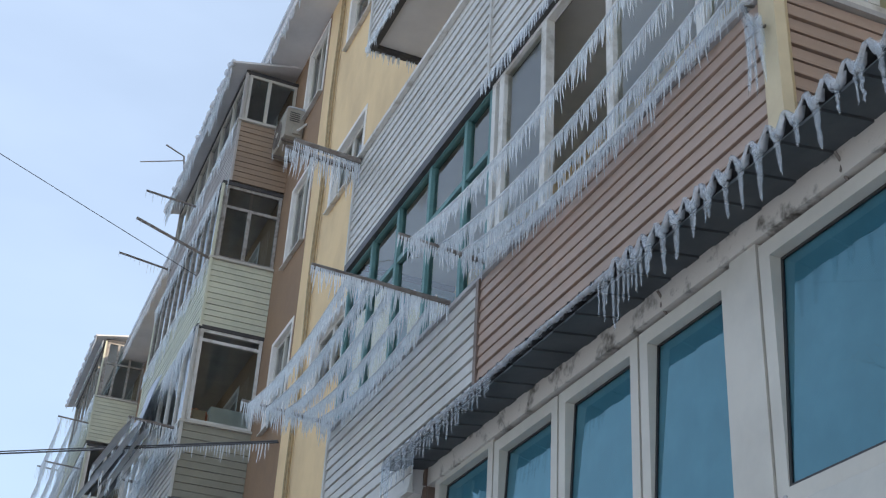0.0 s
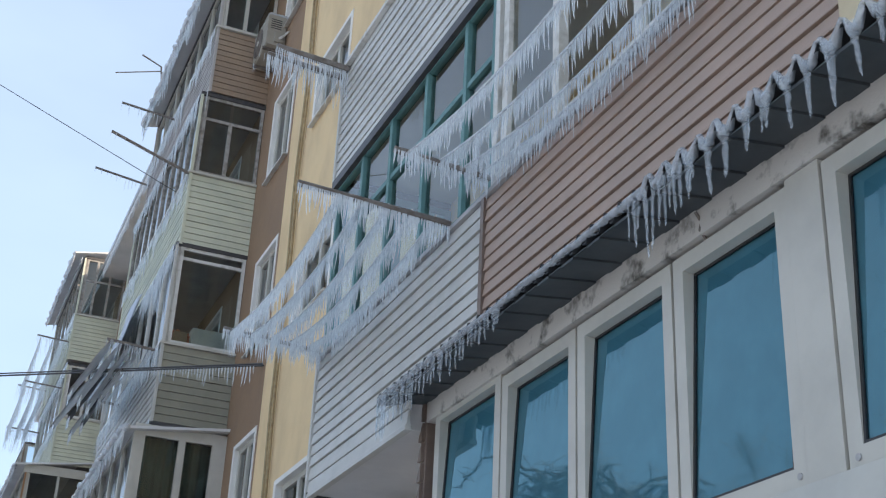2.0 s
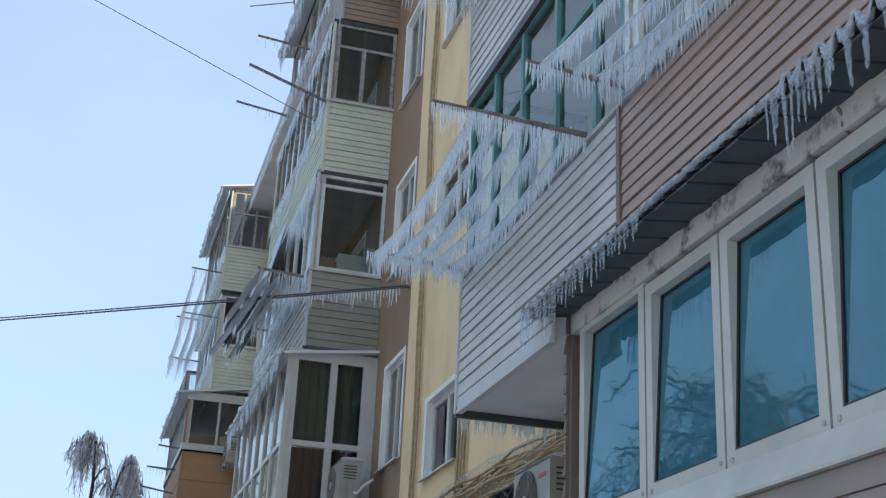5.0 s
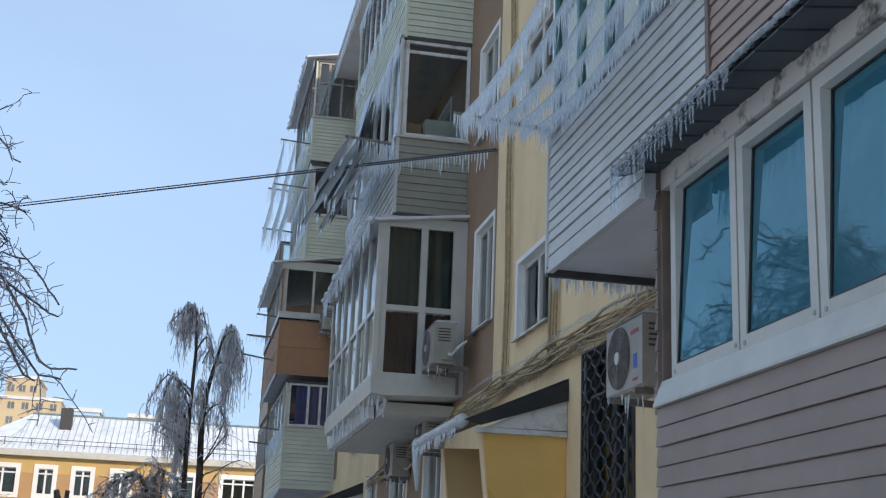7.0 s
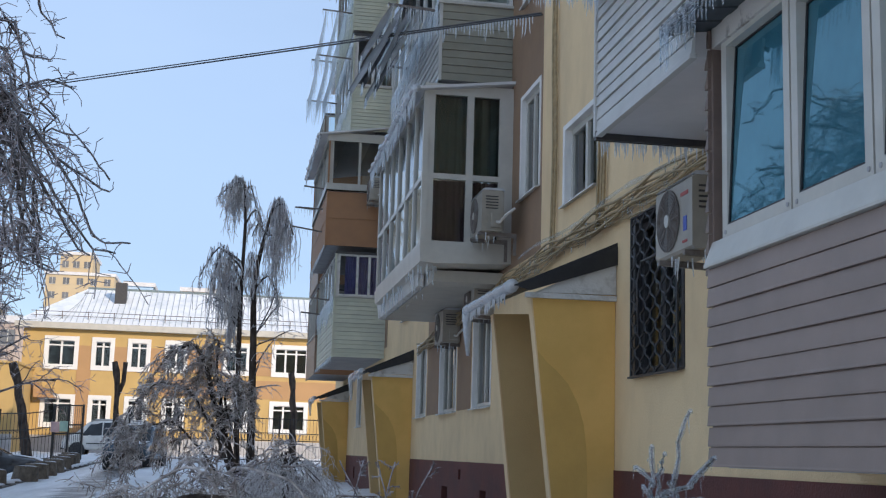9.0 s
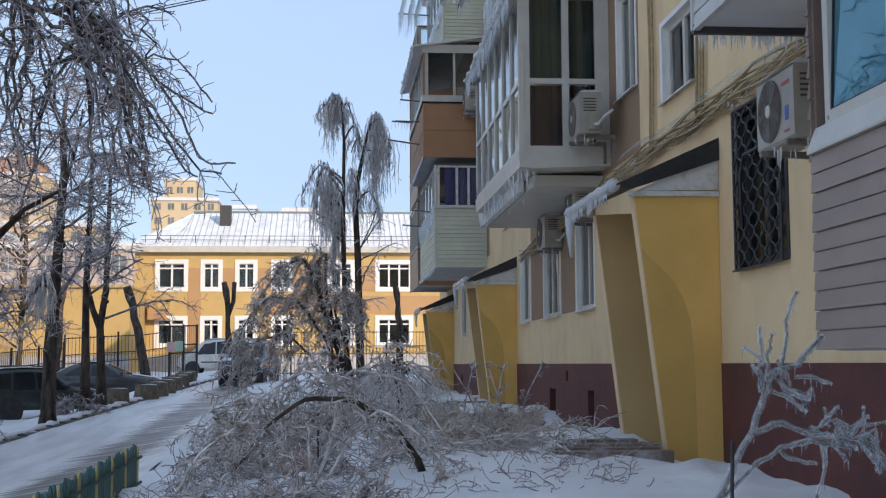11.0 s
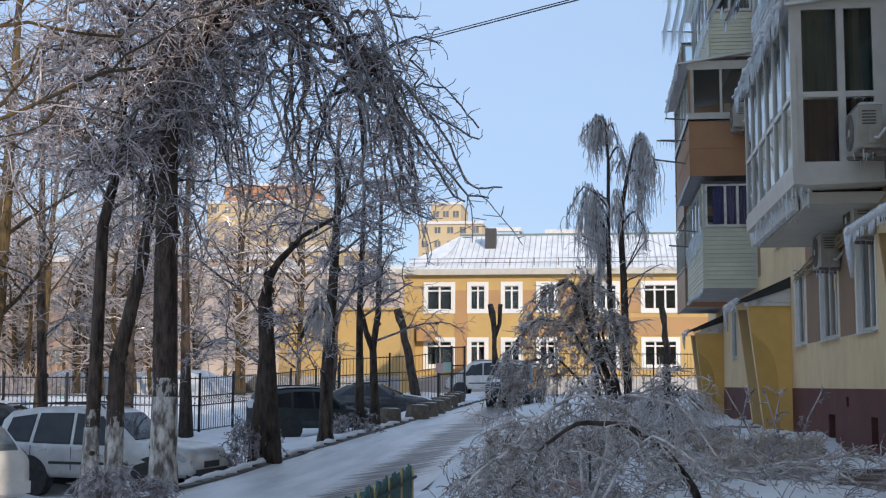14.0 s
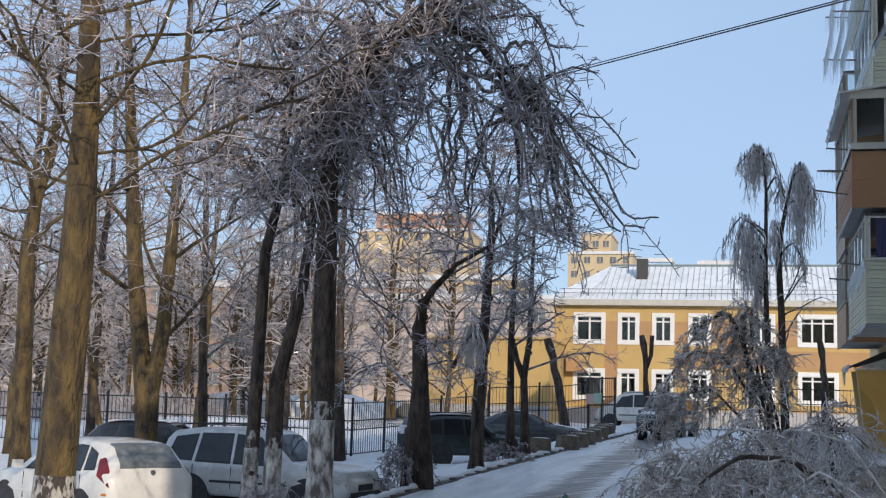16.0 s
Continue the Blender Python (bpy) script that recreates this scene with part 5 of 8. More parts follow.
# ---- frozen washing on the olive balcony ----
def frozen_cloth(x, y, z, w, h, material, seed):
    rng = random.Random(seed)
    b = Build()
    n, m = 6, 8
    for side in (0, 0.02):
        for j in range(m + 1):
            for i in range(n + 1):
                u, v = i / n, j / m
                b.v.append((x - 0.42 * v + 0.03 * math.sin(3 * u + 2 * v) + side + 0.10 * (u - 0.5) * min(1.0, v * 3), y + w * (u - 0.5) * (1 - 0.35 * v), z - h * v))
    k = (n + 1) * (m + 1)
    for j in range(m):
        for i in range(n):
            a = j * (n + 1) + i
            b.f += [(a, a + 1, a + n + 2, a + n + 1), (k + a, k + a + n + 1, k + a + n + 2, k + a + 1)]
    ob = tagged(part("frozen_cloth", b, material, smooth=True), "stiff frozen cloth hanging from a drying rack", "laundry", "frozen washing")
    e = Build()
    for q in range(14):
        e.icicle(x - 0.41, y + rng.uniform(-w, w) * 0.3, z - h + 0.02, rng.uniform(0.06, 0.2), 0.01, rng)
    tagged(part("icicle_fringe", e, M_ICE, ob), kind="stuff")


M_CLOTH_D = mat("dark_frozen_cloth", (0.035, 0.04, 0.06), (0.10, 0.11, 0.13), 0.5, 6.0)
M_CLOTH_L = mat("pale_frozen_cloth", (0.84, 0.85, 0.86), (0.68, 0.70, 0.72), 0.4, 6.0)
for i, (x, y) in enumerate(((2.06, 24.55), (2.2, 24.6), (2.34, 24.6), (2.48, 24.6), (2.2, 25.6), (2.4, 25.6), (2.06, 26.4), (2.34, 26.4))):
    frozen_cloth(x, y, 8.04, 0.6, 0.8 + 0.07 * (i % 3), M_CLOTH_D if i in (4, 5) else M_CLOTH_L, i)
big = Build()
for k in range(9):
    f = k / 8
    big.v += [(2.66 - 0.05 * math.sin(f * 6), 26.4 + 2.7 * f, 9.7), (2.5 - 0.06 * math.sin(f * 5 + 1), 26.4 + 2.7 * f, 8.75), (2.675 - 0.05 * math.sin(f * 6), 26.4 + 2.7 * f, 9.7), (2.515 - 0.06 * math.sin(f * 5 + 1), 26.4 + 2.7 * f, 8.75)]
for k in range(8):
    q = k * 4
    big.f += [(q, q + 4, q + 5, q + 1), (q + 2, q + 3, q + 7, q + 6)]
tagged(part("frozen_sheet", big, mat("pale_blue_frozen_sheet", (0.50, 0.54, 0.60), (0.42, 0.46, 0.53), 0.6, 4.0), smooth=True), "pale blue frozen sheet hanging from the fourth-floor balcony", "laundry", "frozen washing")
fl = Build()
rng_f = random.Random(2)
for k in range(40):
    fl.icicle(3.0 + rng_f.uniform(-0.2, 0.16), 24.3 + rng_f.gauss(0, 0.05), 8.22 + rng_f.uniform(-0.08, 0.14), 0.07, 0.035, rng_f, 5)
pot = tagged(part("flower_pot", fl, mat("red_blossom", (0.55, 0.08, 0.03), (0.4, 0.12, 0.04), 0.7)), "red flowering plant behind the balcony glass", "flower")
stand = Build()
stand.box(2.9, 24.15, 8.0, 3.1, 24.35, 8.3)
part("pot", stand, M_BROWN, pot)
bx = Build()
bx.box(3.15, 24.06, 8.03, 3.75, 24.36, 8.36)
tagged(part("storage_box", bx, M_WHITE), "white storage box behind the balcony glass", "box")


# ---- iced hook at the balcony corner ----
def iced_hook():
    rng = random.Random(44)
    h = Build()
    h.tube([(2.70, 9.84, 5.12), (2.62, 9.80, 5.06), (2.60, 9.76, 4.96), (2.64, 9.74, 4.90), (2.69, 9.75, 4.94)], 0.008, 6)
    ob = tagged(part("hook", h, M_RUST), "bent steel hook at the balcony corner, cased in ice", "hook")
    i = Build()
    i.tube([(2.70, 9.84, 5.12), (2.62, 9.80, 5.06), (2.60, 9.76, 4.95), (2.64, 9.74, 4.90)], [0.012, 0.02, 0.026, 0.016], 8)
    for k in range(9):
        i.icicle(2.62 + rng.uniform(-0.03, 0.05), 9.76 + rng.uniform(-0.05, 0.04), 4.95, rng.uniform(0.15, 0.46), rng.uniform(0.010, 0.018), rng, 7, 0.4)
    part("ice_casing", i, M_ICE_CLEAR, ob, smooth=True)


iced_hook()


hs = Build()
hs.tube([(3.74, 16.75, 3.5), (3.72, 17.2, 3.44), (3.7, 17.51, 3.38), (3.7, 17.85, 3.38), (3.7, 17.97, 3.2), (3.7, 17.93, 2.7)], 0.014, 7)
tagged(part("drain_hose", hs, M_DARK, smooth=True), "black drain hose hanging from the air conditioner across the grille", "hose")


# ---- trees ----
def grow(rng, start, way, length, segs, droop, wob):
    pts = [Vector(start)]
    d = Vector(way).normalized()
    step = length / segs
    for k in range(segs):
        d = d + Vector((rng.gauss(0, wob), rng.gauss(0, wob), rng.gauss(0, wob) - droop))
        d.normalize()
        pts.append(pts[-1] + d * step)
    return pts


def taper(r0, r1, n):
    return [r0 + (r1 - r0) * k / (n - 1) for k in range(n)]


def twig(tw, rng, start, way, length, r, droop, spurs):
    """A crooked iced twig with short spurs."""
    tp = grow(rng, start, way, length, 6, droop, 0.26)
    tw.tube(tp, taper(r, r * 0.6, len(tp)), 3, caps=False)
    for u in range(spurs):
        k = rng.randint(1, 5)
        up = grow(rng, tp[k], (rng.gauss(0, 1), rng.gauss(0, 1), rng.gauss(0, 0.7)), length * rng.uniform(0.12, 0.34), 2, droop, 0.25)
        tw.tube(up, taper(r * 0.85, r * 0.6, len(up)), 3, caps=False)


def tree(label, base, height, r, lean, limbs, limb_len, seed, droop=0.10, twigs=13, twig_len=1.2, twig_r=0.011, bark=None, twig_mat=None, limewash=0.0, first=0.42, upward=0.75, sub=7, twig_droop=0.16, bias=(0, 0), path=None, limb_r=0.36, stems=(), radii=None):
    """A bare tree: tapered trunk, limbs, branches and many ice-glazed twigs."""
    rng = random.Random(seed)
    bark, twig_mat = bark or M_BARK, twig_mat or M_TWIG
    bz = ground_z(base[0], base[1]) - 0.1
    ob = thing("tree", label, "tree", "yard trees", "", (base[0], base[1], bz))
    n = 12
    if path:
        trunk = [Vector(p) for p in path]
        n = len(trunk) - 1
    else:
        trunk = [Vector((lean[0] * (k / n) ** 1.5 * height + rng.gauss(0, 0.04) * (k > 0), lean[1] * (k / n) ** 1.5 * height + rng.gauss(0, 0.04) * (k > 0), height * k / n)) for k in range(n + 1)]
    rad = radii or [r * (1.3 if k == 0 else 1.0) * (1 - 0.8 * (k / n) ** 1.1) for k in range(n + 1)]
    b = Build()
    b.tube(trunk, rad, 14)
    for k in range(5):
        j = 1 + k % min(4, n - 1)
        q = trunk[j].lerp(trunk[j + 1], rng.random())
        a = rng.uniform(0, 6.28)
        kn = Vector((math.cos(a), math.sin(a), 0.3))
        b.tube([q + kn * r * 0.55, q + kn * r * 0.85, q + kn * r * 1.02], [r * 0.5, r * 0.34, r * 0.16], 7)
    part("trunk", b, bark, ob, smooth=True)
    axes = [(trunk, rad)]
    for way in stems:
        q = [Vector(p) for p in way]
        axes.append((q, taper(r * 0.8, r * 0.2, len(q))))
        e = Build()
        e.tube(q, axes[-1][1], 12)
        part("trunk", e, bark, ob, smooth=True)
    if limewash:
        w = Build()
        pts, rr = [], []
        for k in range(6):
            z = limewash * k / 5
            j = next(i for i in range(n) if trunk[i + 1].z >= z)
            t = (z - trunk[j].z) / max(1e-6, trunk[j + 1].z - trunk[j].z)
            pts.append(trunk[j].lerp(trunk[j + 1], t))
            rr.append((rad[j] + (rad[j + 1] - rad[j]) * t) + 0.006)
        w.tube(pts, rr, 14)
        part("limewash", w, M_LIME, ob, "limewashed lower trunk", smooth=True)
        u, pts, rr = Build(), [], []
        for k in range(4):
            z = limewash - 0.04 + 0.12 * k
            j = next(i for i in range(n) if trunk[i + 1].z >= z)
            t = (z - trunk[j].z) / max(1e-6, trunk[j + 1].z - trunk[j].z)
            pts.append(trunk[j].lerp(trunk[j + 1], t))
            rr.append((rad[j] + (rad[j + 1] - rad[j]) * t) + 0.004)
        u.tube(pts, rr, 14)
        part("worn_limewash", u, M_LIME_WORN, ob, "worn upper edge of the limewash", smooth=True)
    lb, tw = Build(), Build()
    for i in range(limbs):
        f = first + (1 - first) * (i + rng.random() * 0.6) / limbs
        axis, axis_r = axes[i % len(axes)]
        m = len(axis) - 1
        j = min(m - 1, int(f * m))
        p = axis[j].lerp(axis[j + 1], f * m - j)
        a = i * 2.4 + rng.uniform(-0.5, 0.5)
        way = Vector((math.cos(a) + bias[0], math.sin(a) + bias[1], upward * rng.uniform(0.6, 1.3)))
        ln = limb_len * rng.uniform(0.7, 1.15) * (1.15 - 0.5 * (f - first))
        pts = grow(rng, p, way, ln, 9, droop, 0.13)
        r0 = max(0.02, axis_r[j] * limb_r)
        lb.tube(pts, taper(r0, 0.018, len(pts)), 6, caps=False)
        for s in range(sub):
            q = rng.uniform(0.25, 1.0)
            k = min(8, int(q * 9))
            p2 = pts[k].lerp(pts[k + 1], q * 9 - k)
            w2 = (pts[k + 1] - pts[k]).normalized() + Vector((rng.gauss(0, 0.7), rng.gauss(0, 0.7), rng.gauss(0.1, 0.5)))
            sp = grow(rng, p2, w2, ln * rng.uniform(0.3, 0.55), 6, droop * 1.4, 0.2)
            lb.tube(sp, taper(r0 * 0.35 + 0.006, twig_r, len(sp)), 4, caps=False)
            for t in range(twigs):
                q2 = rng.uniform(0.1, 1.0)
                k2 = min(5, int(q2 * 6))
                p3 = sp[k2].lerp(sp[k2 + 1], q2 * 6 - k2)
                twig(tw, rng, p3, (rng.gauss(0, 1), rng.gauss(0, 1), rng.gauss(0, 0.6)), twig_len * rng.uniform(0.35, 1.2), twig_r, twig_droop, 3)
    part("branchwork", lb, bark if bark is M_BARK_TAN else M_BRANCH, ob, smooth=True)
    part("crown", tw, twig_mat, ob, "crown of ice-glazed twigs", smooth=True)
    return ob


pole_tree = tree("tall dark tree with limewashed foot and iced drooping crown", (-8.95, 28.0), 9.2, 0.16, (0, 0), 9, 2.6, 1, path=[(0, 0, 0), (0, 0, 0.98), (0.04, 0, 2.05), (0.10, 0, 5.15), (0.34, 0, 6.21), (0.44, 0, 7.69), (0.54, 0, 9.19)], limewash=1.6, twigs=5, sub=4, twig_len=0.8, droop=0.1, twig_r=0.011, first=0.5)
leaning_tree = tree("leaning dark tree with limewashed foot and iced crown", (-8.52, 28.0), 8.2, 0.17, (0, 0), 9, 2.6, 2, path=[(0, 0, 0), (0, 0, 0.89), (0.02, 0, 2.76), (0.20, 0, 3.44), (0.42, 0, 4.48), (0.50, 0, 5.15), (0.62, 0, 6.29), (0.67, 0, 7.56), (0.53, 0, 8.2)], limewash=1.55, twigs=5, sub=4, twig_len=0.8, droop=0.1, twig_r=0.011, first=0.55)
ARCH = [(0, 0, 0), (0, 0, 0.58), (0, 0, 1.7), (-0.05, 0, 4.12), (-0.05, 0, 4.75), (-0.06, 0, 5.77), (-0.04, 0, 6.6), (0.07, 0, 7.23), (0.34, 0, 7.71), (0.75, 0, 8.15), (1.36, 0, 8.64), (1.98, 0, 8.82), (2.61, 0, 8.43), (2.92, 0, 8.01), (3.15, 0, 7.6), (3.29, 0, 7.09), (3.37, 0, 6.49), (3.40, 0, 5.89)]
arch_tree = tree("thick dark tree bowed into an arch by ice, limewashed foot", (-7.48, 27.6), 8.8, 0.23, (0, 0), 7, 2.4, 3, path=ARCH, limewash=1.75, radii=[0.29, 0.23, 0.215, 0.2, 0.19, 0.17, 0.14, 0.115, 0.1, 0.085, 0.075, 0.068, 0.062, 0.056, 0.05, 0.044, 0.036, 0.022], droop=0.08, first=0.36, twigs=4, sub=4, twig_len=0.8, twig_r=0.011)
tree("crooked dark tree bending over the road, iced", (-7.01, 33.0), 6.5, 0.18, (0, 0), 9, 2.6, 4, first=0.5, twigs=8, sub=5, twig_len=0.7, droop=0.03, twig_droop=0.08, path=[(0, 0, 0), (-0.11, 0, 1.93), (-0.2, 0, 3.57), (-0.12, 0, 4.07), (0.08, 0, 4.4), (0.41, 0, 4.74), (0.61, -0.1, 4.93), (1.43, -0.2, 5.36), (1.66, -0.3, 6.1), (1.8, -0.3, 7.0)], radii=[0.24, 0.185, 0.155, 0.105, 0.08, 0.062, 0.05, 0.04, 0.03, 0.02], stems=(((-0.42, 0.1, 0), (-0.32, 0.05, 1.3), (-0.22, 0, 2.6), (-0.2, 0, 3.4)),))
tree("dark tree beside the road with iced twigs", (-6.94, 38.0), 8.4, 0.2, (0.0, 0.0), 9, 2.4, 5, twigs=8, sub=5, twig_len=0.8, first=0.36, droop=0.05, twig_droop=0.1, path=[(0, 0, 0), (0.0, 0, 0.4), (0.02, 0, 1.92), (0.10, 0, 3.36), (0.18, 0, 4.81), (0.25, 0, 6.27), (0.2, 0, 7.4), (0.3, 0, 8.4)])
tree("slim dark tree beside the road with iced twigs", (-6.79, 41.8), 8.0, 0.13, (0.0, 0.0), 8, 1.9, 6, twigs=8, sub=5, twig_len=0.7, first=0.36, droop=0.05, twig_droop=0.1, path=[(0, 0, 0), (-0.02, 0, 1.6), (-0.04, 0, 3.45), (0.01, 0, 5.06), (0.06, 0, 6.7), (0.0, 0, 8.0)])
tree("slim forked tree beside the road with iced twigs", (-6.67, 43.6), 7.6, 0.14, (0.0, 0.0), 8, 1.9, 7, twigs=8, sub=5, twig_len=0.7, first=0.36, droop=0.05, twig_droop=0.1, path=[(0, 0, 0), (-0.04, 0, 1.2), (-0.09, 0, 2.43), (0.06, 0, 3.49), (0.09, 0, 5.19), (0.13, 0, 6.9), (0.1, 0, 7.6)], stems=(((-0.09, 0, 2.4), (-0.3, 0, 2.9), (-0.5, 0.1, 3.7), (-0.55, 0.1, 4.6)),))
tree("sunlit tan tree with limewashed foot and rising twigs", (-7.52, 19.0), 11.0, 0.235, (0, 0), 26, 2.3, 8, bark=M_BARK_TAN, limewash=0.95, droop=-0.03, twig_droop=0.02, upward=0.35, first=0.34, twigs=4, limb_r=0.11, sub=4, twig_r=0.011, path=[(0, 0, 0), (0.0, 0, 1.23), (0.05, 0, 2.71), (0.09, 0, 3.97), (0.08, 0, 4.6), (0.08, 0, 5.24), (0.07, 0, 5.89), (0.04, 0, 6.6), (0.1, 0, 7.8), (0.05, 0, 9.4), (0.1, 0, 11)])
tan_tree = dict(droop=0.0, twig_droop=0.05, upward=1.2, twigs=6, sub=5, twig_r=0.011, limb_r=0.3, first=0.35)
tree("tan tree leaning across another trunk, iced rising twigs", (-18.55, 36.0), 12.5, 0.27, (0, 0), 12, 3.4, 40, bark=M_BARK_TAN, path=[(0, 0, 0), (-0.05, 0, 1.04), (-0.25, 0, 5.95), (-0.11, 0, 7.33), (0.28, 0, 8.69), (0.45, 0, 11.0), (0.5, 0, 12.5)], **tan_tree)
tree("forked tan tree with two rising stems and iced twigs", (-14.03, 34.0), 12.0, 0.3, (0, 0), 16, 3.2, 41, bark=M_BARK_TAN, path=[(0, 0, 0), (0, 0, 1.1), (-0.13, 0, 2.28), (-0.62, 0, 5.77), (-0.87, 0, 8.42), (-1.08, 0, 10.55), (-1.2, 0, 12)], stems=(((0.02, 0, 0.9), (0.03, 0, 2.42), (0.26, 0, 3.89), (0.34, 0, 5.76), (0.39, 0, 7.28), (0.46, 0, 9.78), (0.5, 0, 12)),), **tan_tree)
tree("slim dark tree by the school fence, iced twigs", (-15.32, 40.0), 11.0, 0.17, (0, 0), 10, 2.8, 42, path=[(0, 0, 0), (0, 0, 0.96), (-0.16, 0, 3.71), (-0.23, 0, 6.31), (-0.36, 0, 9.49), (-0.4, 0, 11)], twig_mat=M_TWIG_FAR, **tan_tree)
tree("slim dark tree standing at the fence corner, iced twigs", (-12.77, 44.6), 10.5, 0.19, (0, 0), 10, 2.6, 43, path=[(0, 0, 0), (-0.05, 0, 1.8), (-0.11, 0, 3.72), (-0.17, 0, 6.6), (-0.1, 0, 9), (-0.1, 0, 10.5)], **tan_tree)
tree("thin sunlit sapling leaning over, iced twigs", (-17.36, 38.0), 7.0, 0.11, (0, 0), 7, 1.6, 44, bark=M_BARK_TAN, path=[(0, 0, 0), (-0.05, 0, 1.07), (-0.64, 0, 3.63), (-0.91, 0, 5.51), (-1.1, 0, 7)], twig_mat=M_TWIG_FAR, **tan_tree)
for i, (x, y, lean, r) in enumerate(((-22.6, 42.0, 0.02, 0.26), (-19.5, 41.0, 0.03, 0.16), (-21.0, 52.0, 0.05, 0.17), (-17.5, 52.0, 0.03, 0.16), (-25.5, 47.0, -0.02, 0.2))):
    tree("tall tree in the yard with iced rising twigs", (x, y), 13.0, r, (lean, 0), 12, 3.6, 50 + i, bark=M_BARK_TAN if i % 2 == 0 else M_BARK, twig_mat=M_TWIG_FAR if i % 2 else M_TWIG, **tan_tree)


def cascade(ob, seed, starts, count, far_left, far_right, high=0):
    """Long iced boughs that leave the crown, bow over and hang, with spurs all along and tips curling out."""
    rng = random.Random(seed)
    tw = Build()
    base = ob.location

    def clothe(pts, r, strands, spurs):
        for q in range(strands):
            k = rng.randint(3, len(pts) - 2)
            side = Vector((rng.gauss(0, 0.8), rng.gauss(0, 0.8), rng.gauss(-0.1, 0.35)))
            st = grow(rng, pts[k], side, rng.uniform(0.5, 1.5), 7, 0.2, 0.22)
            tw.tube(st, taper(r * 0.9, r * 0.7, len(st)), 4, caps=False)
            for u in range(6):
                a = st[rng.randint(1, 7)]
                tw.tube([a, a + Vector((rng.gauss(0, 0.13), rng.gauss(0, 0.13), rng.gauss(0.0, 0.09)))], [r * 0.75, r * 0.6], 3, caps=False)
        for q in range(spurs):
            k = rng.randint(1, len(pts) - 1)
            br = grow(rng, pts[k], Vector((rng.gauss(0, 0.8), rng.gauss(0, 0.8), rng.gauss(0.1, 0.7))), rng.uniform(0.12, 0.5), 3, 0.08, 0.3)
            tw.tube(br, taper(r * 0.8, r * 0.6, len(br)), 3, caps=False)

    for i in range(count + high):
        s = Vector(rng.choice(starts[:4] if i >= count else starts)) + Vector((rng.uniform(-0.25, 0.25), rng.uniform(-0.3, 0.3), rng.uniform(-0.2, 0.2)))
        reach = rng.uniform(0.5, 2.3) * rng.choice((-1, 1))
        ex = min(far_right, max(far_left, s.x + reach))
        low = float(np.interp(ex + base.x, [-10.5, -8.0, -5.0, -3.5, -2.9, -2.2], [5.4, 5.2, 4.5, 4.3, 4.5, 5.3]))
        e = Vector((ex, rng.gauss(0, 1.0), min(s.z - 0.6, low + 2.0 * rng.random() ** 1.6) - base.z))
        dx = e.x - s.x
        c1 = s + Vector((dx * 0.5, e.y * 0.4, rng.uniform(0.2, 0.9)))
        c2 = e + Vector((-dx * 0.22, 0, rng.uniform(0.8, 1.9)))
        if i >= count:
            # boughs that rise over the crown before they bow
            e.z = s.z + rng.uniform(-0.5, 0.7)
            c1.z, c2.z = s.z + rng.uniform(0.6, 1.4), e.z + rng.uniform(0.5, 1.2)
        pts = []
        for k in range(15):
            t = k / 14
            p = s * (1 - t) ** 3 + c1 * 3 * t * (1 - t) ** 2 + c2 * 3 * t * t * (1 - t) + e * t ** 3
            pts.append(p + Vector((rng.gauss(0, 0.06), rng.gauss(0, 0.06), rng.gauss(0, 0.04))))
        pts.append(pts[-1] + Vector((math.copysign(0.16, dx), 0, -0.06)))
        lb = Build()
        lb.tube(pts, taper(0.042, 0.015, len(pts)), 5, caps=False)
        part("branch", lb, M_BRANCH, ob, smooth=True)
        clothe(pts, 0.0125, 6, 18)
    return tw, clothe


arch_starts = [(0.34, 0, 7.71), (0.75, 0, 8.15), (1.36, 0, 8.64), (1.98, 0, 8.82), (2.61, 0, 8.43), (2.92, 0, 8.01), (3.15, 0, 7.6), (3.29, 0, 7.09), (-0.04, 0, 6.6)]
crown, clothe = cascade(arch_tree, 55, arch_starts, 56, -1.8, 4.3, 40)
# the outermost boughs, reaching over the road
for k, reach in enumerate(([(3.15, 7.6), (3.49, 7.59), (4.04, 7.17), (4.54, 6.57), (4.93, 5.97), (5.17, 5.38), (5.41, 5.23), (5.81, 5.23)],
                           [(3.29, 7.09), (3.95, 6.68), (4.44, 6.17), (4.84, 5.58), (5.22, 5.14), (5.58, 5.07)],
                           [(4.04, 7.17), (4.09, 6.92), (4.43, 7.06), (4.82, 7.0), (5.11, 6.65), (5.4, 6.28)],
                           [(4.04, 7.17), (4.53, 6.61), (4.92, 6.36), (5.4, 6.11)],
                           [(2.61, 8.9), (3.66, 8.9), (3.87, 8.34), (4.27, 8.29)],
                           [(2.5, 8.9), (3.41, 9.12), (3.71, 8.7), (3.92, 8.18), (3.98, 7.67), (4.08, 7.37)],
                           [(3.95, 6.68), (4.3, 6.18), (4.64, 5.68), (4.94, 5.19), (5.13, 5.09)])):
    rb_ = random.Random(70 + k)
    pts = []
    for a, c in zip(reach, reach[1:]):
        pts += [Vector((a[0] + (c[0] - a[0]) * q / 3, 0.1 * k - 0.3 + rb_.gauss(0, 0.03), a[1] + (c[1] - a[1]) * q / 3 + rb_.gauss(0, 0.015))) for q in range(3)]
    pts.append(Vector((reach[-1][0], 0.1 * k - 0.3, reach[-1][1])))
    bough = Build()
    bough.tube(pts, taper(0.03 if k != 2 else 0.02, 0.016, len(pts)), 5, caps=False)
    part("branch", bough, M_BRANCH, arch_tree, smooth=True)
    clothe(pts, 0.0125, 4 if k not in (2, 4) else 0, 20)
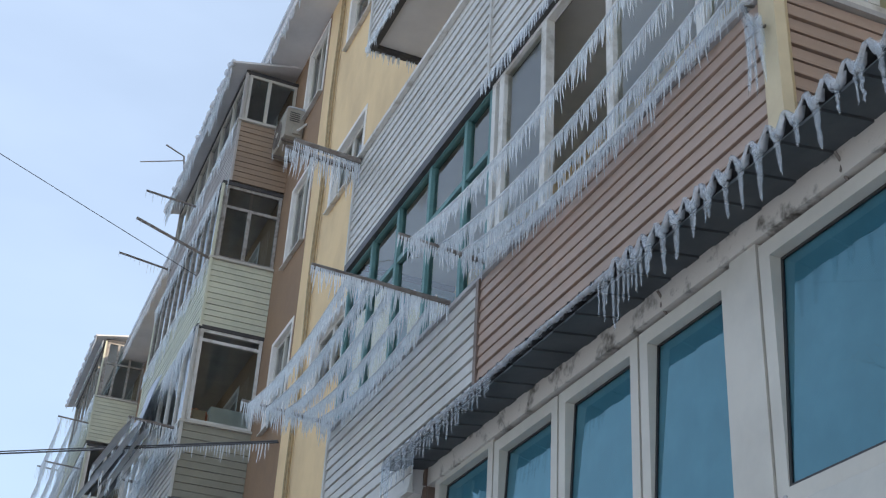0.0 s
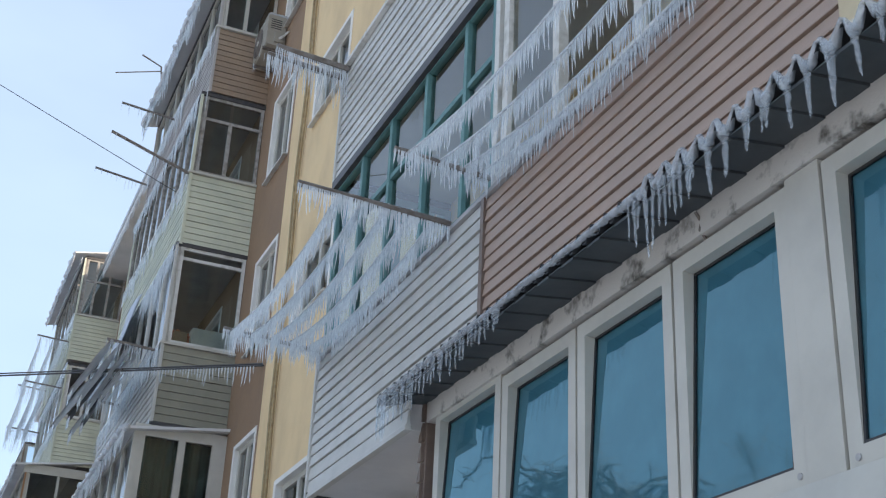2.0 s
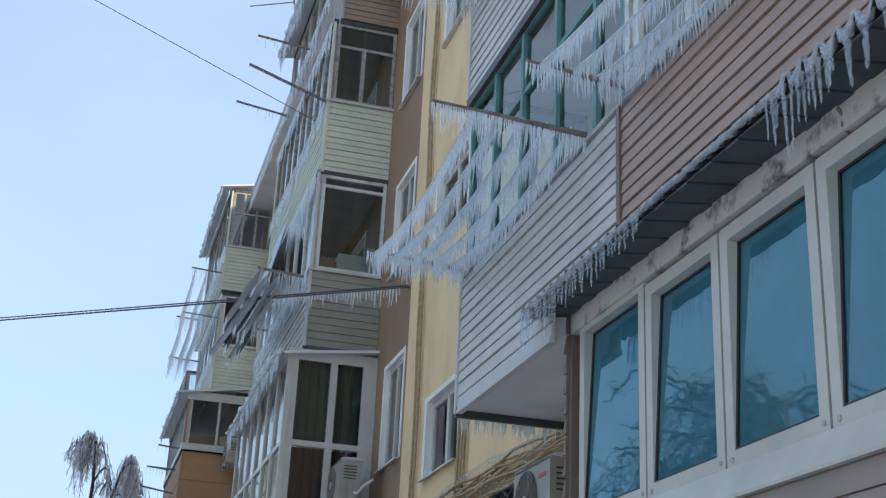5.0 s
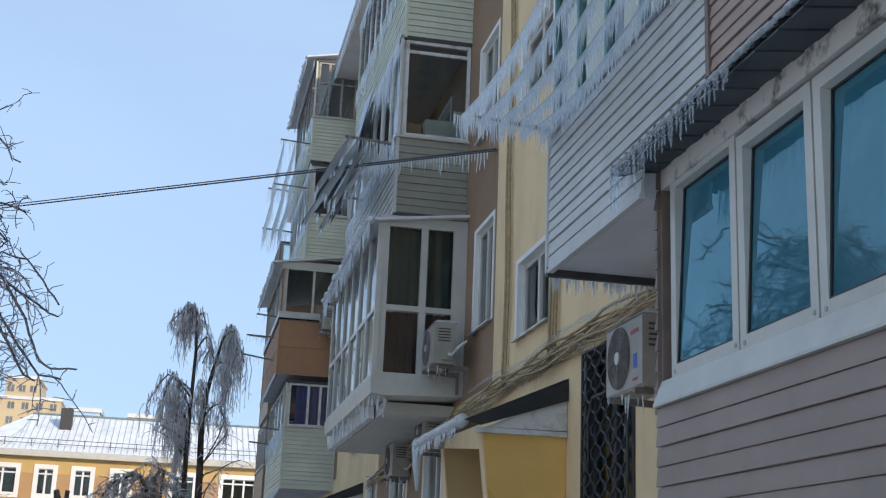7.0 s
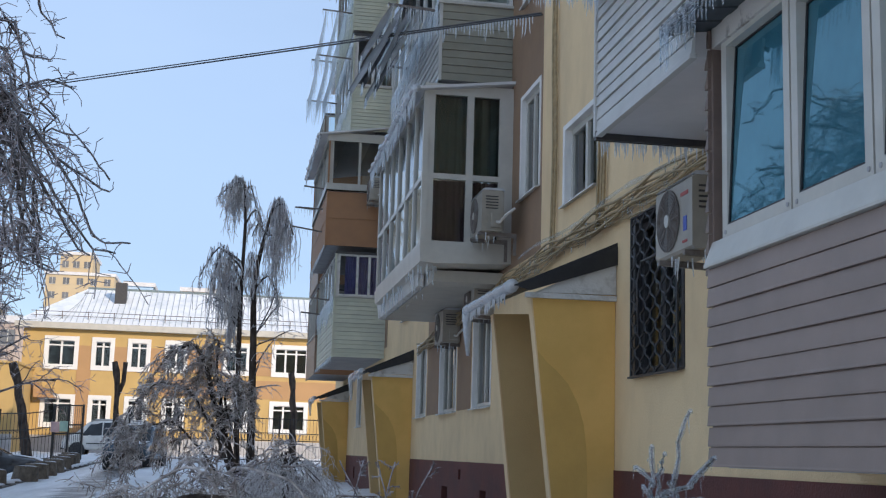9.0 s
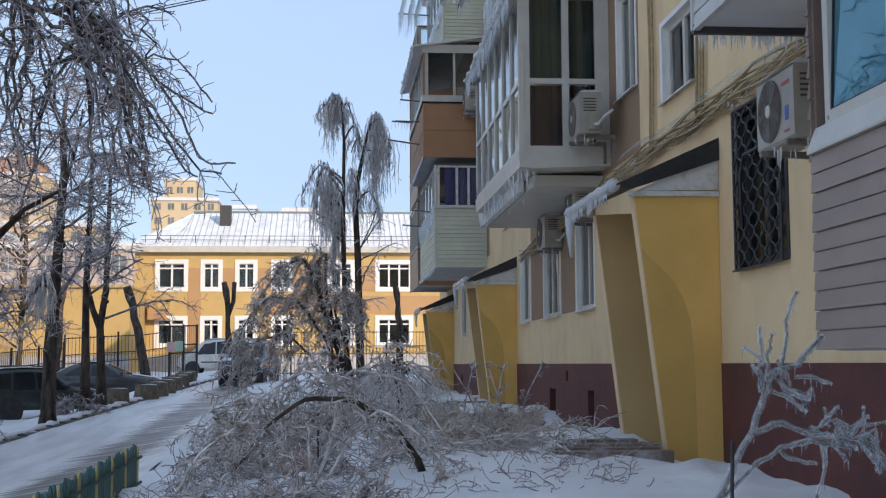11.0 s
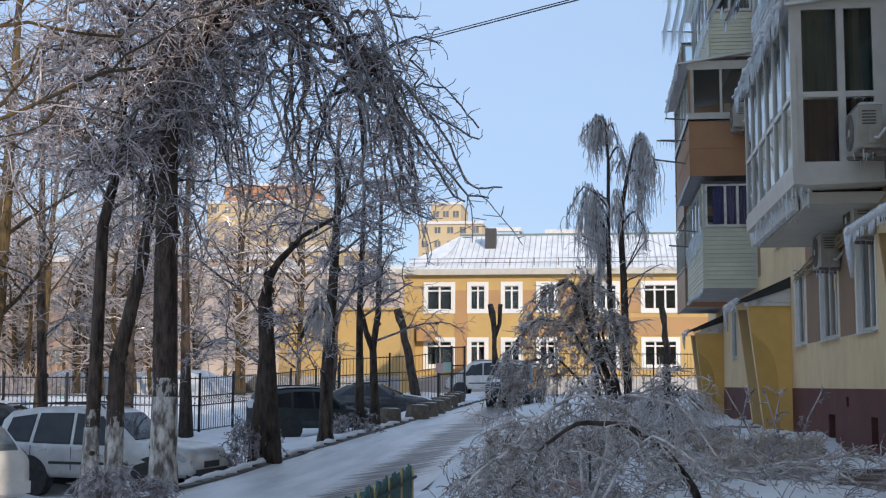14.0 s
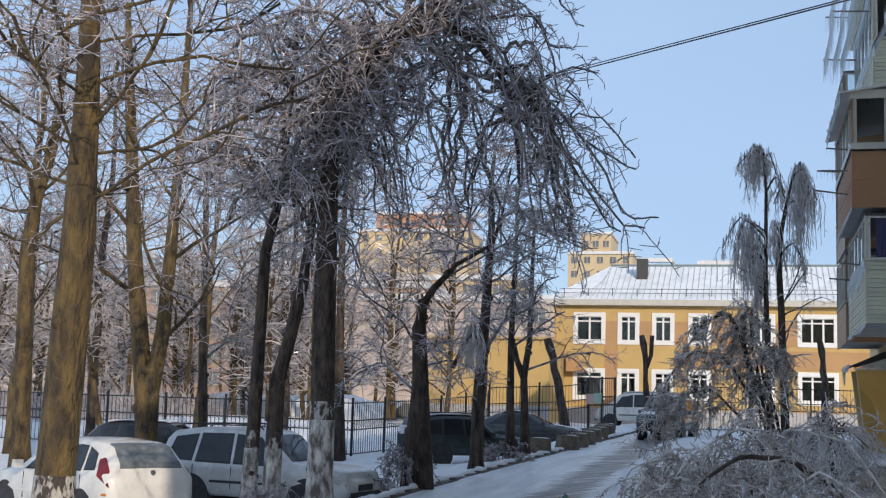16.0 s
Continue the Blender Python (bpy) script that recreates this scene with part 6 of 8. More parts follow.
part("crown", crown, M_TWIG, arch_tree, "iced hanging twigs", smooth=True)
for ob_, seed_, starts_, lo_, hi_ in ((leaning_tree, 56, [(0.62, 0, 6.29), (0.67, 0, 7.56), (0.53, 0, 8.2), (0.6, 0, 7.0)], -1.6, 2.0), (pole_tree, 57, [(0.34, 0, 6.21), (0.44, 0, 7.69), (0.54, 0, 9.19), (0.5, 0, 8.4)], -2.2, 1.2)):
    crown, clothe = cascade(ob_, seed_, starts_, 20, lo_, hi_, 14)
    part("crown", crown, M_TWIG, ob_, "iced hanging twigs", smooth=True)


def hang(tw, rng, p, reach, drop, n, r):
    """A sheaf of twigs that leaves p, bends over within reach and hangs straight down."""
    for k in range(n):
        a = rng.uniform(0, 6.28)
        q = rng.random() ** 0.6 * reach
        top = Vector(p) + Vector((math.cos(a) * q * 0.5, math.sin(a) * q * 0.5, rng.uniform(0.0, 0.22)))
        edge = Vector(p) + Vector((math.cos(a) * q, math.sin(a) * q, -0.1 - q * 0.25))
        ln = drop * rng.uniform(0.35, 1.1)
        low = edge + Vector((rng.gauss(0, 0.05), rng.gauss(0, 0.05), -ln))
        mid = edge.lerp(low, 0.5) + Vector((rng.gauss(0, 0.04), rng.gauss(0, 0.04), 0))
        tw.tube([Vector(p), top, edge, mid, low], [r, r, r, r * 0.9, r * 0.6], 3, caps=False)
        for s in range(3):
            f = edge.lerp(low, rng.uniform(0.05, 0.8))
            tw.tube([f, f + Vector((rng.gauss(0, 0.07), rng.gauss(0, 0.07), -rng.uniform(0.06, 0.2)))], [r * 0.8, r * 0.5], 3, caps=False)


def weeping_birch():
    """Two-stemmed birch: bent-over boughs, each dragging a sheaf of iced twigs."""
    rng = random.Random(77)
    base = (0.62, 42.0)
    bz = ground_z(*base) - 0.1
    ob = thing("birch_tree", "two-stemmed weeping birch, twigs hanging under ice", "tree", "yard trees", "", (*base, bz))
    left = [(-0.25, 0, 0), (-0.36, 0, 2.0), (-0.40, 0.05, 4.0), (-0.42, 0, 5.2), (-0.41, 0, 6.3), (-0.40, 0, 7.4), (-0.47, 0, 8.45)]
    right = [(0.1, 0, 0), (0.04, 0, 2.0), (-0.01, 0, 4.0), (-0.08, 0, 5.4), (0.0, 0, 6.2), (0.14, 0, 6.95), (0.33, 0, 7.8)]
    for path, r in ((left, 0.085), (right, 0.125)):
        b = Build()
        b.tube(path, taper(r, 0.035, len(path)), 8)
        part("trunk", b, M_BARK, ob, smooth=True)
    tw = Build()
    # boughs: start, highest point, tip, fall of the twigs, number of twigs
    boughs = (
        ((-0.47, 0, 8.3), (-0.66, 0.1, 8.46), (-1.15, 0.15, 8.1), 0.35, 26),
        ((-0.47, 0, 8.35), (-0.72, -0.2, 8.45), (-0.95, -0.25, 7.9), 0.9, 34),
        ((-0.46, 0, 8.2), (-0.6, 0.2, 8.42), (-0.78, 0.3, 7.9), 1.1, 34),
        ((-0.45, 0, 8.1), (-0.33, 0.1, 8.42), (-0.12, 0.1, 7.8), 0.7, 9),
        ((-0.40, 0, 7.3), (-0.15, 0.1, 7.75), (0.1, 0.1, 7.3), 0.5, 7),
        ((0.33, 0, 7.75), (0.55, 0.1, 7.98), (0.95, 0.1, 7.1), 0.9, 22),
        ((0.33, 0, 7.75), (0.62, -0.2, 7.9), (0.78, -0.3, 7.0), 1.5, 34),
        ((0.31, 0, 7.7), (0.48, 0.3, 7.95), (0.58, 0.4, 7.1), 1.7, 36),
        ((0.14, 0, 6.95), (0.02, 0.2, 7.4), (-0.2, 0.2, 7.0), 0.6, 8),
        ((0.14, 0, 6.95), (0.4, -0.1, 7.0), (0.55, -0.2, 6.2), 1.2, 26),
        ((-0.41, 0, 6.2), (-1.1, 0.1, 6.62), (-1.6, 0.1, 5.7), 0.7, 14),
        ((-0.41, 0, 6.0), (-0.95, -0.2, 6.5), (-1.25, -0.3, 5.6), 1.3, 28),
        ((-0.42, 0, 5.7), (-0.8, 0.3, 6.35), (-1.0, 0.4, 5.4), 1.5, 34),
        ((-0.42, 0, 5.3), (-0.7, -0.2, 5.6), (-0.9, -0.3, 4.9), 1.3, 30),
        ((-0.42, 0, 4.8), (-0.6, 0.2, 5.2), (-0.7, 0.3, 4.2), 1.2, 30),
        ((-0.05, 0, 5.5), (0.3, 0.2, 5.9), (0.6, 0.2, 5.3), 0.9, 18),
        ((0.0, 0, 6.1), (-0.2, -0.2, 6.35), (-0.25, -0.2, 5.8), 1.2, 18),
    )
    for p, top, tip, fall, n in boughs:
        p, top, tip = Vector(p), Vector(top), Vector(tip)
        pts = [p, p.lerp(top, 0.6) + Vector((0, 0, 0.06)), top, top.lerp(tip, 0.35) + Vector((0, 0, 0.1)), top.lerp(tip, 0.7) + Vector((0, 0, 0.08)), tip]
        lb = Build()
        lb.tube(pts, taper(0.032, 0.014, len(pts)), 5, caps=False)
        part("branch", lb, M_BRANCH, ob, smooth=True)
        for k in range(n * 2):
            j = rng.uniform(0.3, 4.99)
            q = pts[int(j)].lerp(pts[int(j) + 1], j - int(j))
            hang(tw, rng, q, rng.uniform(0.05, 0.3), fall * rng.uniform(0.4, 1.15), 1, 0.0115)
    for i in range(16):
        side = rng.choice((-1, 1))
        p = (-0.4 if side < 0 else 0.0, 0, rng.uniform(2.6, 5.0))
        pts = grow(rng, p, (side * rng.uniform(0.4, 1), rng.gauss(0, 0.6), 0.7), rng.uniform(0.7, 1.5), 6, 0.02, 0.12)
        lb = Build()
        lb.tube(pts, taper(0.026, 0.013, len(pts)), 5, caps=False)
        part("branch", lb, M_BRANCH, ob, smooth=True)
        for t in range(7):
            twig(tw, rng, rng.choice(pts[2:]), (rng.gauss(0, 1), rng.gauss(0, 1), 0.1), 0.5, 0.011, 0.2, 2)
    part("crown", tw, M_TWIG_PALE, ob, "drooping iced twigs", smooth=True)


weeping_birch()


def spray(tw, rng, p, way, length, r, droop):
    """An iced side branch with its own twigs, bowing over."""
    br = grow(rng, p, way, length, 7, droop, 0.22)
    br = [Vector((q.x, q.y, max(q.z, 0.03))) for q in br]
    tw.tube(br, taper(r * 1.1, r * 0.75, len(br)), 3, caps=False)
    for k in range(1, 8):
        d = (br[k] - br[k - 1]).normalized()
        for s in range(3):
            tp = grow(rng, br[k], d * 0.6 + Vector((rng.gauss(0, 0.75), rng.gauss(0, 0.75), rng.gauss(0.0, 0.6))), length * rng.uniform(0.08, 0.32), 3, droop * 0.6, 0.34)
            tp = [Vector((q.x, q.y, max(q.z, 0.02))) for q in tp]
            tw.tube(tp, taper(r, r * 0.65, 4), 3, caps=False)


def bowed(label, base, arcs, sprays, length, seed, r=0.01, mat_=None, name="bush", category="bush", group="iced bushes", droop=0.22, spread=0.55, low=3):
    """Shrub bent over by ice: arcs are stem paths (x, y, z from the base), each clothed in bowing sprays."""
    rng = random.Random(seed)
    bz = ground_z(*base) - 0.05
    ob = thing(name, label, category, group, "", (*base, bz))
    tw = Build()
    for path, thick in arcs:
        pts = []
        for a, b in zip(path, path[1:]):
            for k in range(4):
                pts.append(Vector(a).lerp(Vector(b), k / 4) + Vector((rng.gauss(0, 0.007), rng.gauss(0, 0.007), rng.gauss(0, 0.007))))
        pts.append(Vector(path[-1]))
        pts = [pts[0]] + [(p * 2 + a + b) / 4 for a, p, b in zip(pts, pts[1:], pts[2:])] + [pts[-1]]
        st = Build()
        st.tube(pts, taper(thick * 0.75, 0.008, len(pts)), 6, caps=False)
        part("stem", st, (mat_ or M_TWIG_LT) if thick < 0.024 else M_BARK, ob, smooth=True)
        for i in range(sprays):
            k = rng.randint(low, len(pts) - 2)
            d = (pts[k + 1] - pts[k]).normalized()
            spray(tw, rng, pts[k], d * 0.7 + Vector((rng.gauss(0, spread), rng.gauss(0, spread), rng.gauss(0.15, 0.45))), length * rng.uniform(0.4, 1.15), r, droop)
    part("crown", tw, mat_ or M_TWIG_LT, ob, "twigs thickly glazed with ice", smooth=True)
    return ob


def fan(rng, n, reach, top, squash=0.7, bias=(0.0, 0.0), foot=0.25):
    """Arching stem paths that rise from one foot and bow outwards."""
    out = []
    for i in range(n):
        a = i * 2.4 + rng.uniform(-0.4, 0.4)
        rr = reach * rng.uniform(0.5, 1.0)
        h = top * rng.uniform(0.65, 1.0)
        dx, dy = math.cos(a) * rr + bias[0], math.sin(a) * rr * squash + bias[1]
        fx, fy = rng.uniform(-foot, foot), rng.uniform(-foot, foot)
        out.append(([(fx, fy, 0), (fx + dx * 0.25, fy + dy * 0.25, h * 0.7), (fx + dx * 0.6, fy + dy * 0.6, h), (fx + dx * 0.9, fy + dy * 0.9, h * 0.75), (fx + dx, fy + dy, h * 0.4)], rng.uniform(0.012, 0.022)))
    return out


rb = random.Random(61)
# birch clump bowed over towards the road, trunk leaning away from the house
bowed("bowed birch clump buried under a curtain of iced twigs", (0.38, 27.4), [
    ([(0, 0, 0), (-0.25, 0, 0.9), (-0.55, 0.05, 1.7), (-0.75, 0.05, 2.4), (-0.95, 0.05, 2.75), (-1.35, 0, 2.55), (-1.75, 0, 1.9)], 0.09),
    ([(-0.1, 0, 0.2), (-0.4, 0.1, 1.4), (-0.6, 0.2, 2.3), (-0.55, 0.2, 2.85), (-0.7, 0.2, 2.7), (-0.95, 0.2, 2.1)], 0.05),
    ([(-0.1, 0, 0.2), (-0.5, -0.2, 1.3), (-1.0, -0.3, 2.0), (-1.5, -0.3, 2.1), (-1.9, -0.3, 1.6), (-2.05, -0.3, 1.0)], 0.045),
    ([(-0.1, 0, 0.1), (-0.7, -0.1, 1.0), (-1.2, -0.2, 1.5), (-1.7, -0.3, 1.35), (-2.0, -0.3, 0.8)], 0.035),
    ([(0, 0, 0.1), (-0.2, -0.1, 1.1), (-0.45, -0.2, 1.9), (-0.3, -0.3, 2.2), (0.0, -0.3, 1.8)], 0.04),
], 56, 0.66, 91, 0.0085, M_TWIG_LT, "birch_tree", "tree", "yard trees", 0.34, 0.4, 6)
# near shrub bent into an arch, its dark stem rising from the right
arch_shrub = bowed("shrub bent into an arch by ice over its dark stem", (0.72, 16.8), [
    ([(0, 0, 0), (-0.1, 0, 0.25), (-0.3, 0, 0.5), (-0.6, 0, 0.68), (-0.95, 0, 0.7), (-1.25, 0, 0.5), (-1.5, 0, 0.15)], 0.046),
    ([(-0.9, 0.3, 0), (-0.75, 0.25, 0.4), (-0.7, 0.2, 0.75), (-0.95, 0.2, 0.9), (-1.3, 0.2, 0.7), (-1.6, 0.2, 0.3)], 0.02),
    ([(-0.9, 0.3, 0), (-0.95, 0.4, 0.5), (-0.6, 0.5, 0.9), (-0.15, 0.5, 0.8), (0.15, 0.5, 0.4)], 0.02),
    ([(-1.0, 0.2, 0), (-1.15, 0.1, 0.4), (-1.4, 0, 0.55), (-1.75, -0.1, 0.3), (-1.9, -0.1, 0.05)], 0.018),
    ([(-0.85, 0.3, 0), (-0.6, 0.0, 0.45), (-0.4, -0.2, 0.62), (-0.1, -0.3, 0.45), (0.1, -0.35, 0.15)], 0.016),
    ([(-1.0, 0.4, 0), (-1.2, 0.7, 0.6), (-1.0, 0.9, 0.95), (-0.6, 1.1, 0.75), (-0.3, 1.2, 0.3)], 0.018),
], 13, 0.55, 102, 0.0066, None, droop=0.14, spread=0.55)
arch_shrub.scale = (1.05, 1.05, 1.14)


def mop_shrub(base, seed):
    """Short dark trunk under a dome of very fine twigs that hang like a mop."""
    rng = random.Random(seed)
    ob = thing("bush", "short dark shrub hung with a mop of fine frosted twigs", "bush", "iced bushes", "", (*base, ground_z(*base) - 0.05))
    st, tw = Build(), Build()
    st.tube([(0, 0, 0), (-0.02, 0, 0.35), (-0.05, 0.02, 0.65), (-0.1, 0.02, 0.9)], [0.055, 0.05, 0.04, 0.025], 8)
    for i in range(64):
        a, q = rng.uniform(0, 6.28), rng.random() ** 0.6
        p = Vector((math.cos(a) * q * 0.42, math.sin(a) * q * 0.4, 0.98 - 0.34 * q * q + rng.gauss(0, 0.05)))
        if i < 30:
            st.tube([(-0.08, 0.02, 0.82), Vector((-0.08, 0.02, 0.95)).lerp(p, 0.5) + Vector((0, 0, 0.08)), p], [0.012, 0.008, 0.006], 4)
        spray(tw, rng, p, (math.cos(a) * 0.9 + rng.gauss(0, 0.3), math.sin(a) * 0.9 + rng.gauss(0, 0.3), rng.uniform(0.0, 0.5)), rng.uniform(0.4, 0.75), 0.0042, 0.42)
    part("branchwork", st, M_BARK, ob, smooth=True)
    part("crown", tw, M_TWIG_PALE, ob, "mop of fine frosted twigs", smooth=True)


mop_shrub((0.82, 22.9), 104)
bowed("thicket of iced shrub twigs bowed over", (-0.3, 20.6), fan(rb, 10, 0.85, 0.8, 0.8, (-0.4, 0)), 12, 0.5, 103, 0.0065, droop=0.24)
bowed("low iced undergrowth beside the plinth", (1.35, 20.0), fan(rb, 16, 0.65, 0.34, 1.0, foot=0.5), 22, 0.25, 105, 0.0055, M_DRY, droop=0.1)
bowed("low iced undergrowth in the snow", (1.75, 22.4), fan(rb, 14, 0.6, 0.36, 1.0, foot=0.5), 22, 0.28, 112, 0.006, M_DRY, droop=0.1)
bowed("upright iced stalks in the snow", (1.62, 20.0), [([(x, y, 0), (x + 0.03, y, 0.35), (x + 0.06 * s, y, 0.65), (x + 0.14 * s, y, 0.95)], 0.009) for x, y, s in ((0, 0, 1), (0.12, 0.2, -1), (-0.15, 0.1, -2), (0.25, -0.1, 2), (-0.3, 0.3, 1))], 8, 0.16, 111, 0.0045, M_TWIG, droop=0.02, low=1)
bowed("low iced undergrowth behind the bent shrubs", (0.8, 24.5), fan(rb, 10, 0.8, 0.5, 0.9, foot=0.5), 14, 0.4, 106, 0.0075, droop=0.16)
bowed("iced twigs lying in the flower bed", (-0.4, 15.6), fan(rb, 9, 0.75, 0.3, 0.8, foot=0.5), 18, 0.4, 107, 0.007, droop=0.16)
bowed("iced twigs sprawling in the flower bed", (-0.7, 18.6), fan(rb, 7, 0.7, 0.4, 0.9, foot=0.5), 16, 0.42, 113, 0.008, droop=0.2)
bowed("broken iced branches beside the kerb", (-7.9, 31.8), fan(rb, 8, 0.7, 0.6), 16, 0.5, 108, 0.009, M_TWIG, droop=0.2)
bowed("broken iced branches by the parked cars", (-7.5, 25.6), fan(rb, 8, 0.8, 0.6), 16, 0.5, 109, 0.008, M_TWIG, droop=0.2)
bowed("broken iced branches hanging round a trunk", (-7.55, 33.2), fan(rb, 9, 0.55, 1.1), 16, 0.5, 120, 0.0085, M_TWIG, droop=0.26)
bowed("iced shrub twigs between the bowed birch and the bed", (0.45, 25.6), fan(rb, 9, 0.7, 1.05, 0.6), 24, 0.5, 121, 0.0075, M_TWIG, droop=0.2)
bowed("snowy brush heap beside the road", (-7.0, 41.5), fan(rb, 8, 0.7, 0.5), 16, 0.5, 110, 0.010, M_TWIG, droop=0.2)


def fallen_branch(at, turn, length, seed):
    """An iced branch lying on the snow, its twigs spread and lifted."""
    rng = random.Random(seed)
    ob = thing("fallen_branch", "fallen branch lying on the snow, glazed with ice", "branch", "fallen branches", "", (*at, ground_z(*at) + 0.03))
    ob.rotation_euler = (0, 0, turn)
    st, tw = Build(), Build()
    main = [Vector((length * k / 7, rng.gauss(0, 0.03), 0.04 + 0.16 * math.sin(k / 7 * 2.6) + rng.gauss(0, 0.012))) for k in range(8)]
    st.tube(main, taper(0.016, 0.007, 8), 6)
    for i in range(16):
        k = rng.randint(1, 7)
        g = grow(rng, main[k], (0.7, rng.gauss(0, 0.8), rng.uniform(0.0, 0.7)), rng.uniform(0.15, 0.5), 5, 0.12, 0.2)
        tw.tube(g, taper(0.007, 0.005, 6), 4, caps=False)
        for u in range(4):
            h = grow(rng, g[rng.randint(1, 5)], (rng.gauss(0.4, 0.6), rng.gauss(0, 0.7), rng.gauss(0.2, 0.5)), rng.uniform(0.05, 0.16), 2, 0.1, 0.2)
            tw.tube(h, taper(0.005, 0.004, 3), 3, caps=False)
    part("stem", st, M_TWIG_LT, ob, smooth=True)
    tagged(part("twig_spray", tw, M_TWIG_LT, ob, smooth=True), kind="stuff")


for i, (x, y, turn, ln) in enumerate(((1.0, 18.9, 0.1, 1.3), (1.15, 19.2, -0.35, 1.2), (0.6, 18.1, 0.3, 1.1), (2.3, 18.3, 2.6, 1.2), (1.9, 19.6, 0.5, 0.9), (0.2, 17.6, 0.9, 0.9), (1.5, 17.6, 2.9, 1.1), (-0.9, 19.3, 1.3, 1.0))):
    fallen_branch((x, y), turn, ln, 130 + i)


def hanging_clump():
    rng = random.Random(19)
    ob = thing("broken_branch", "broken branch hanging as a frosted clump from the crooked tree", "branch", "", "", (-6.2, 33.4, 3.2))
    st, tw = Build(), Build()
    st.tube([(-0.35, 0.05, -0.75), (-0.1, 0, -0.25), (0.1, 0, 0.0), (0.25, 0, -0.15)], [0.05, 0.04, 0.03, 0.015], 6)
    hang(tw, rng, (0.1, 0, 0), 0.28, 0.8, 70, 0.009)
    part("branchwork", st, M_BARK, ob, smooth=True)
    part("crown", tw, M_TWIG_PALE, ob, "frosted hanging twigs", smooth=True)


hanging_clump()


def pollard(x, y, lean, height, r, seed):
    """Pollarded tree: a bare leaning stub with knobbly ends and few shoots."""
    rng = random.Random(seed)
    z = ground_z(x, y) - 0.1
    ob = thing("pollarded_tree", "pollarded dark trunk without branches beyond the fence", "tree", "pollarded trees", "", (x, y, z))
    b = Build()
    pts = [Vector((lean * f ** 1.4 + rng.gauss(0, 0.04), rng.gauss(0, 0.04), height * f)) for f in (0, 0.2, 0.4, 0.55, 0.68, 0.8, 0.9, 1)]
    b.tube(pts, [r * k * rng.uniform(0.85, 1.2) for k in (1.4, 1.15, 1.1, 1.05, 1.1, 1.0, 1.15, 1.0)], 9)
    part("trunk", b, M_BARK, ob, smooth=True)
    if seed != 1:
        return
    s = Build()
    s.tube([(lean * 0.5, 0, height * 0.66), (lean * 0.5 + 0.22, 0, height * 0.8), (lean * 0.5 + 0.26, 0, height * 1.0)], [r * 0.85, r * 0.8, r * 0.85], 8)
    part("limb_stub", s, M_BARK, ob, smooth=True)


for i, (x, y, lean, h, r) in enumerate(((-8.4, 64, -0.9, 4.3, 0.16), (-4.65, 64, -0.3, 4.4, 0.12), (-0.2, 66, -0.15, 3.8, 0.1), (3.1, 66, -0.25, 4.3, 0.13), (-12.8, 66, 0.25, 4.4, 0.14))):
    pollard(x, y, lean, h, r, i)


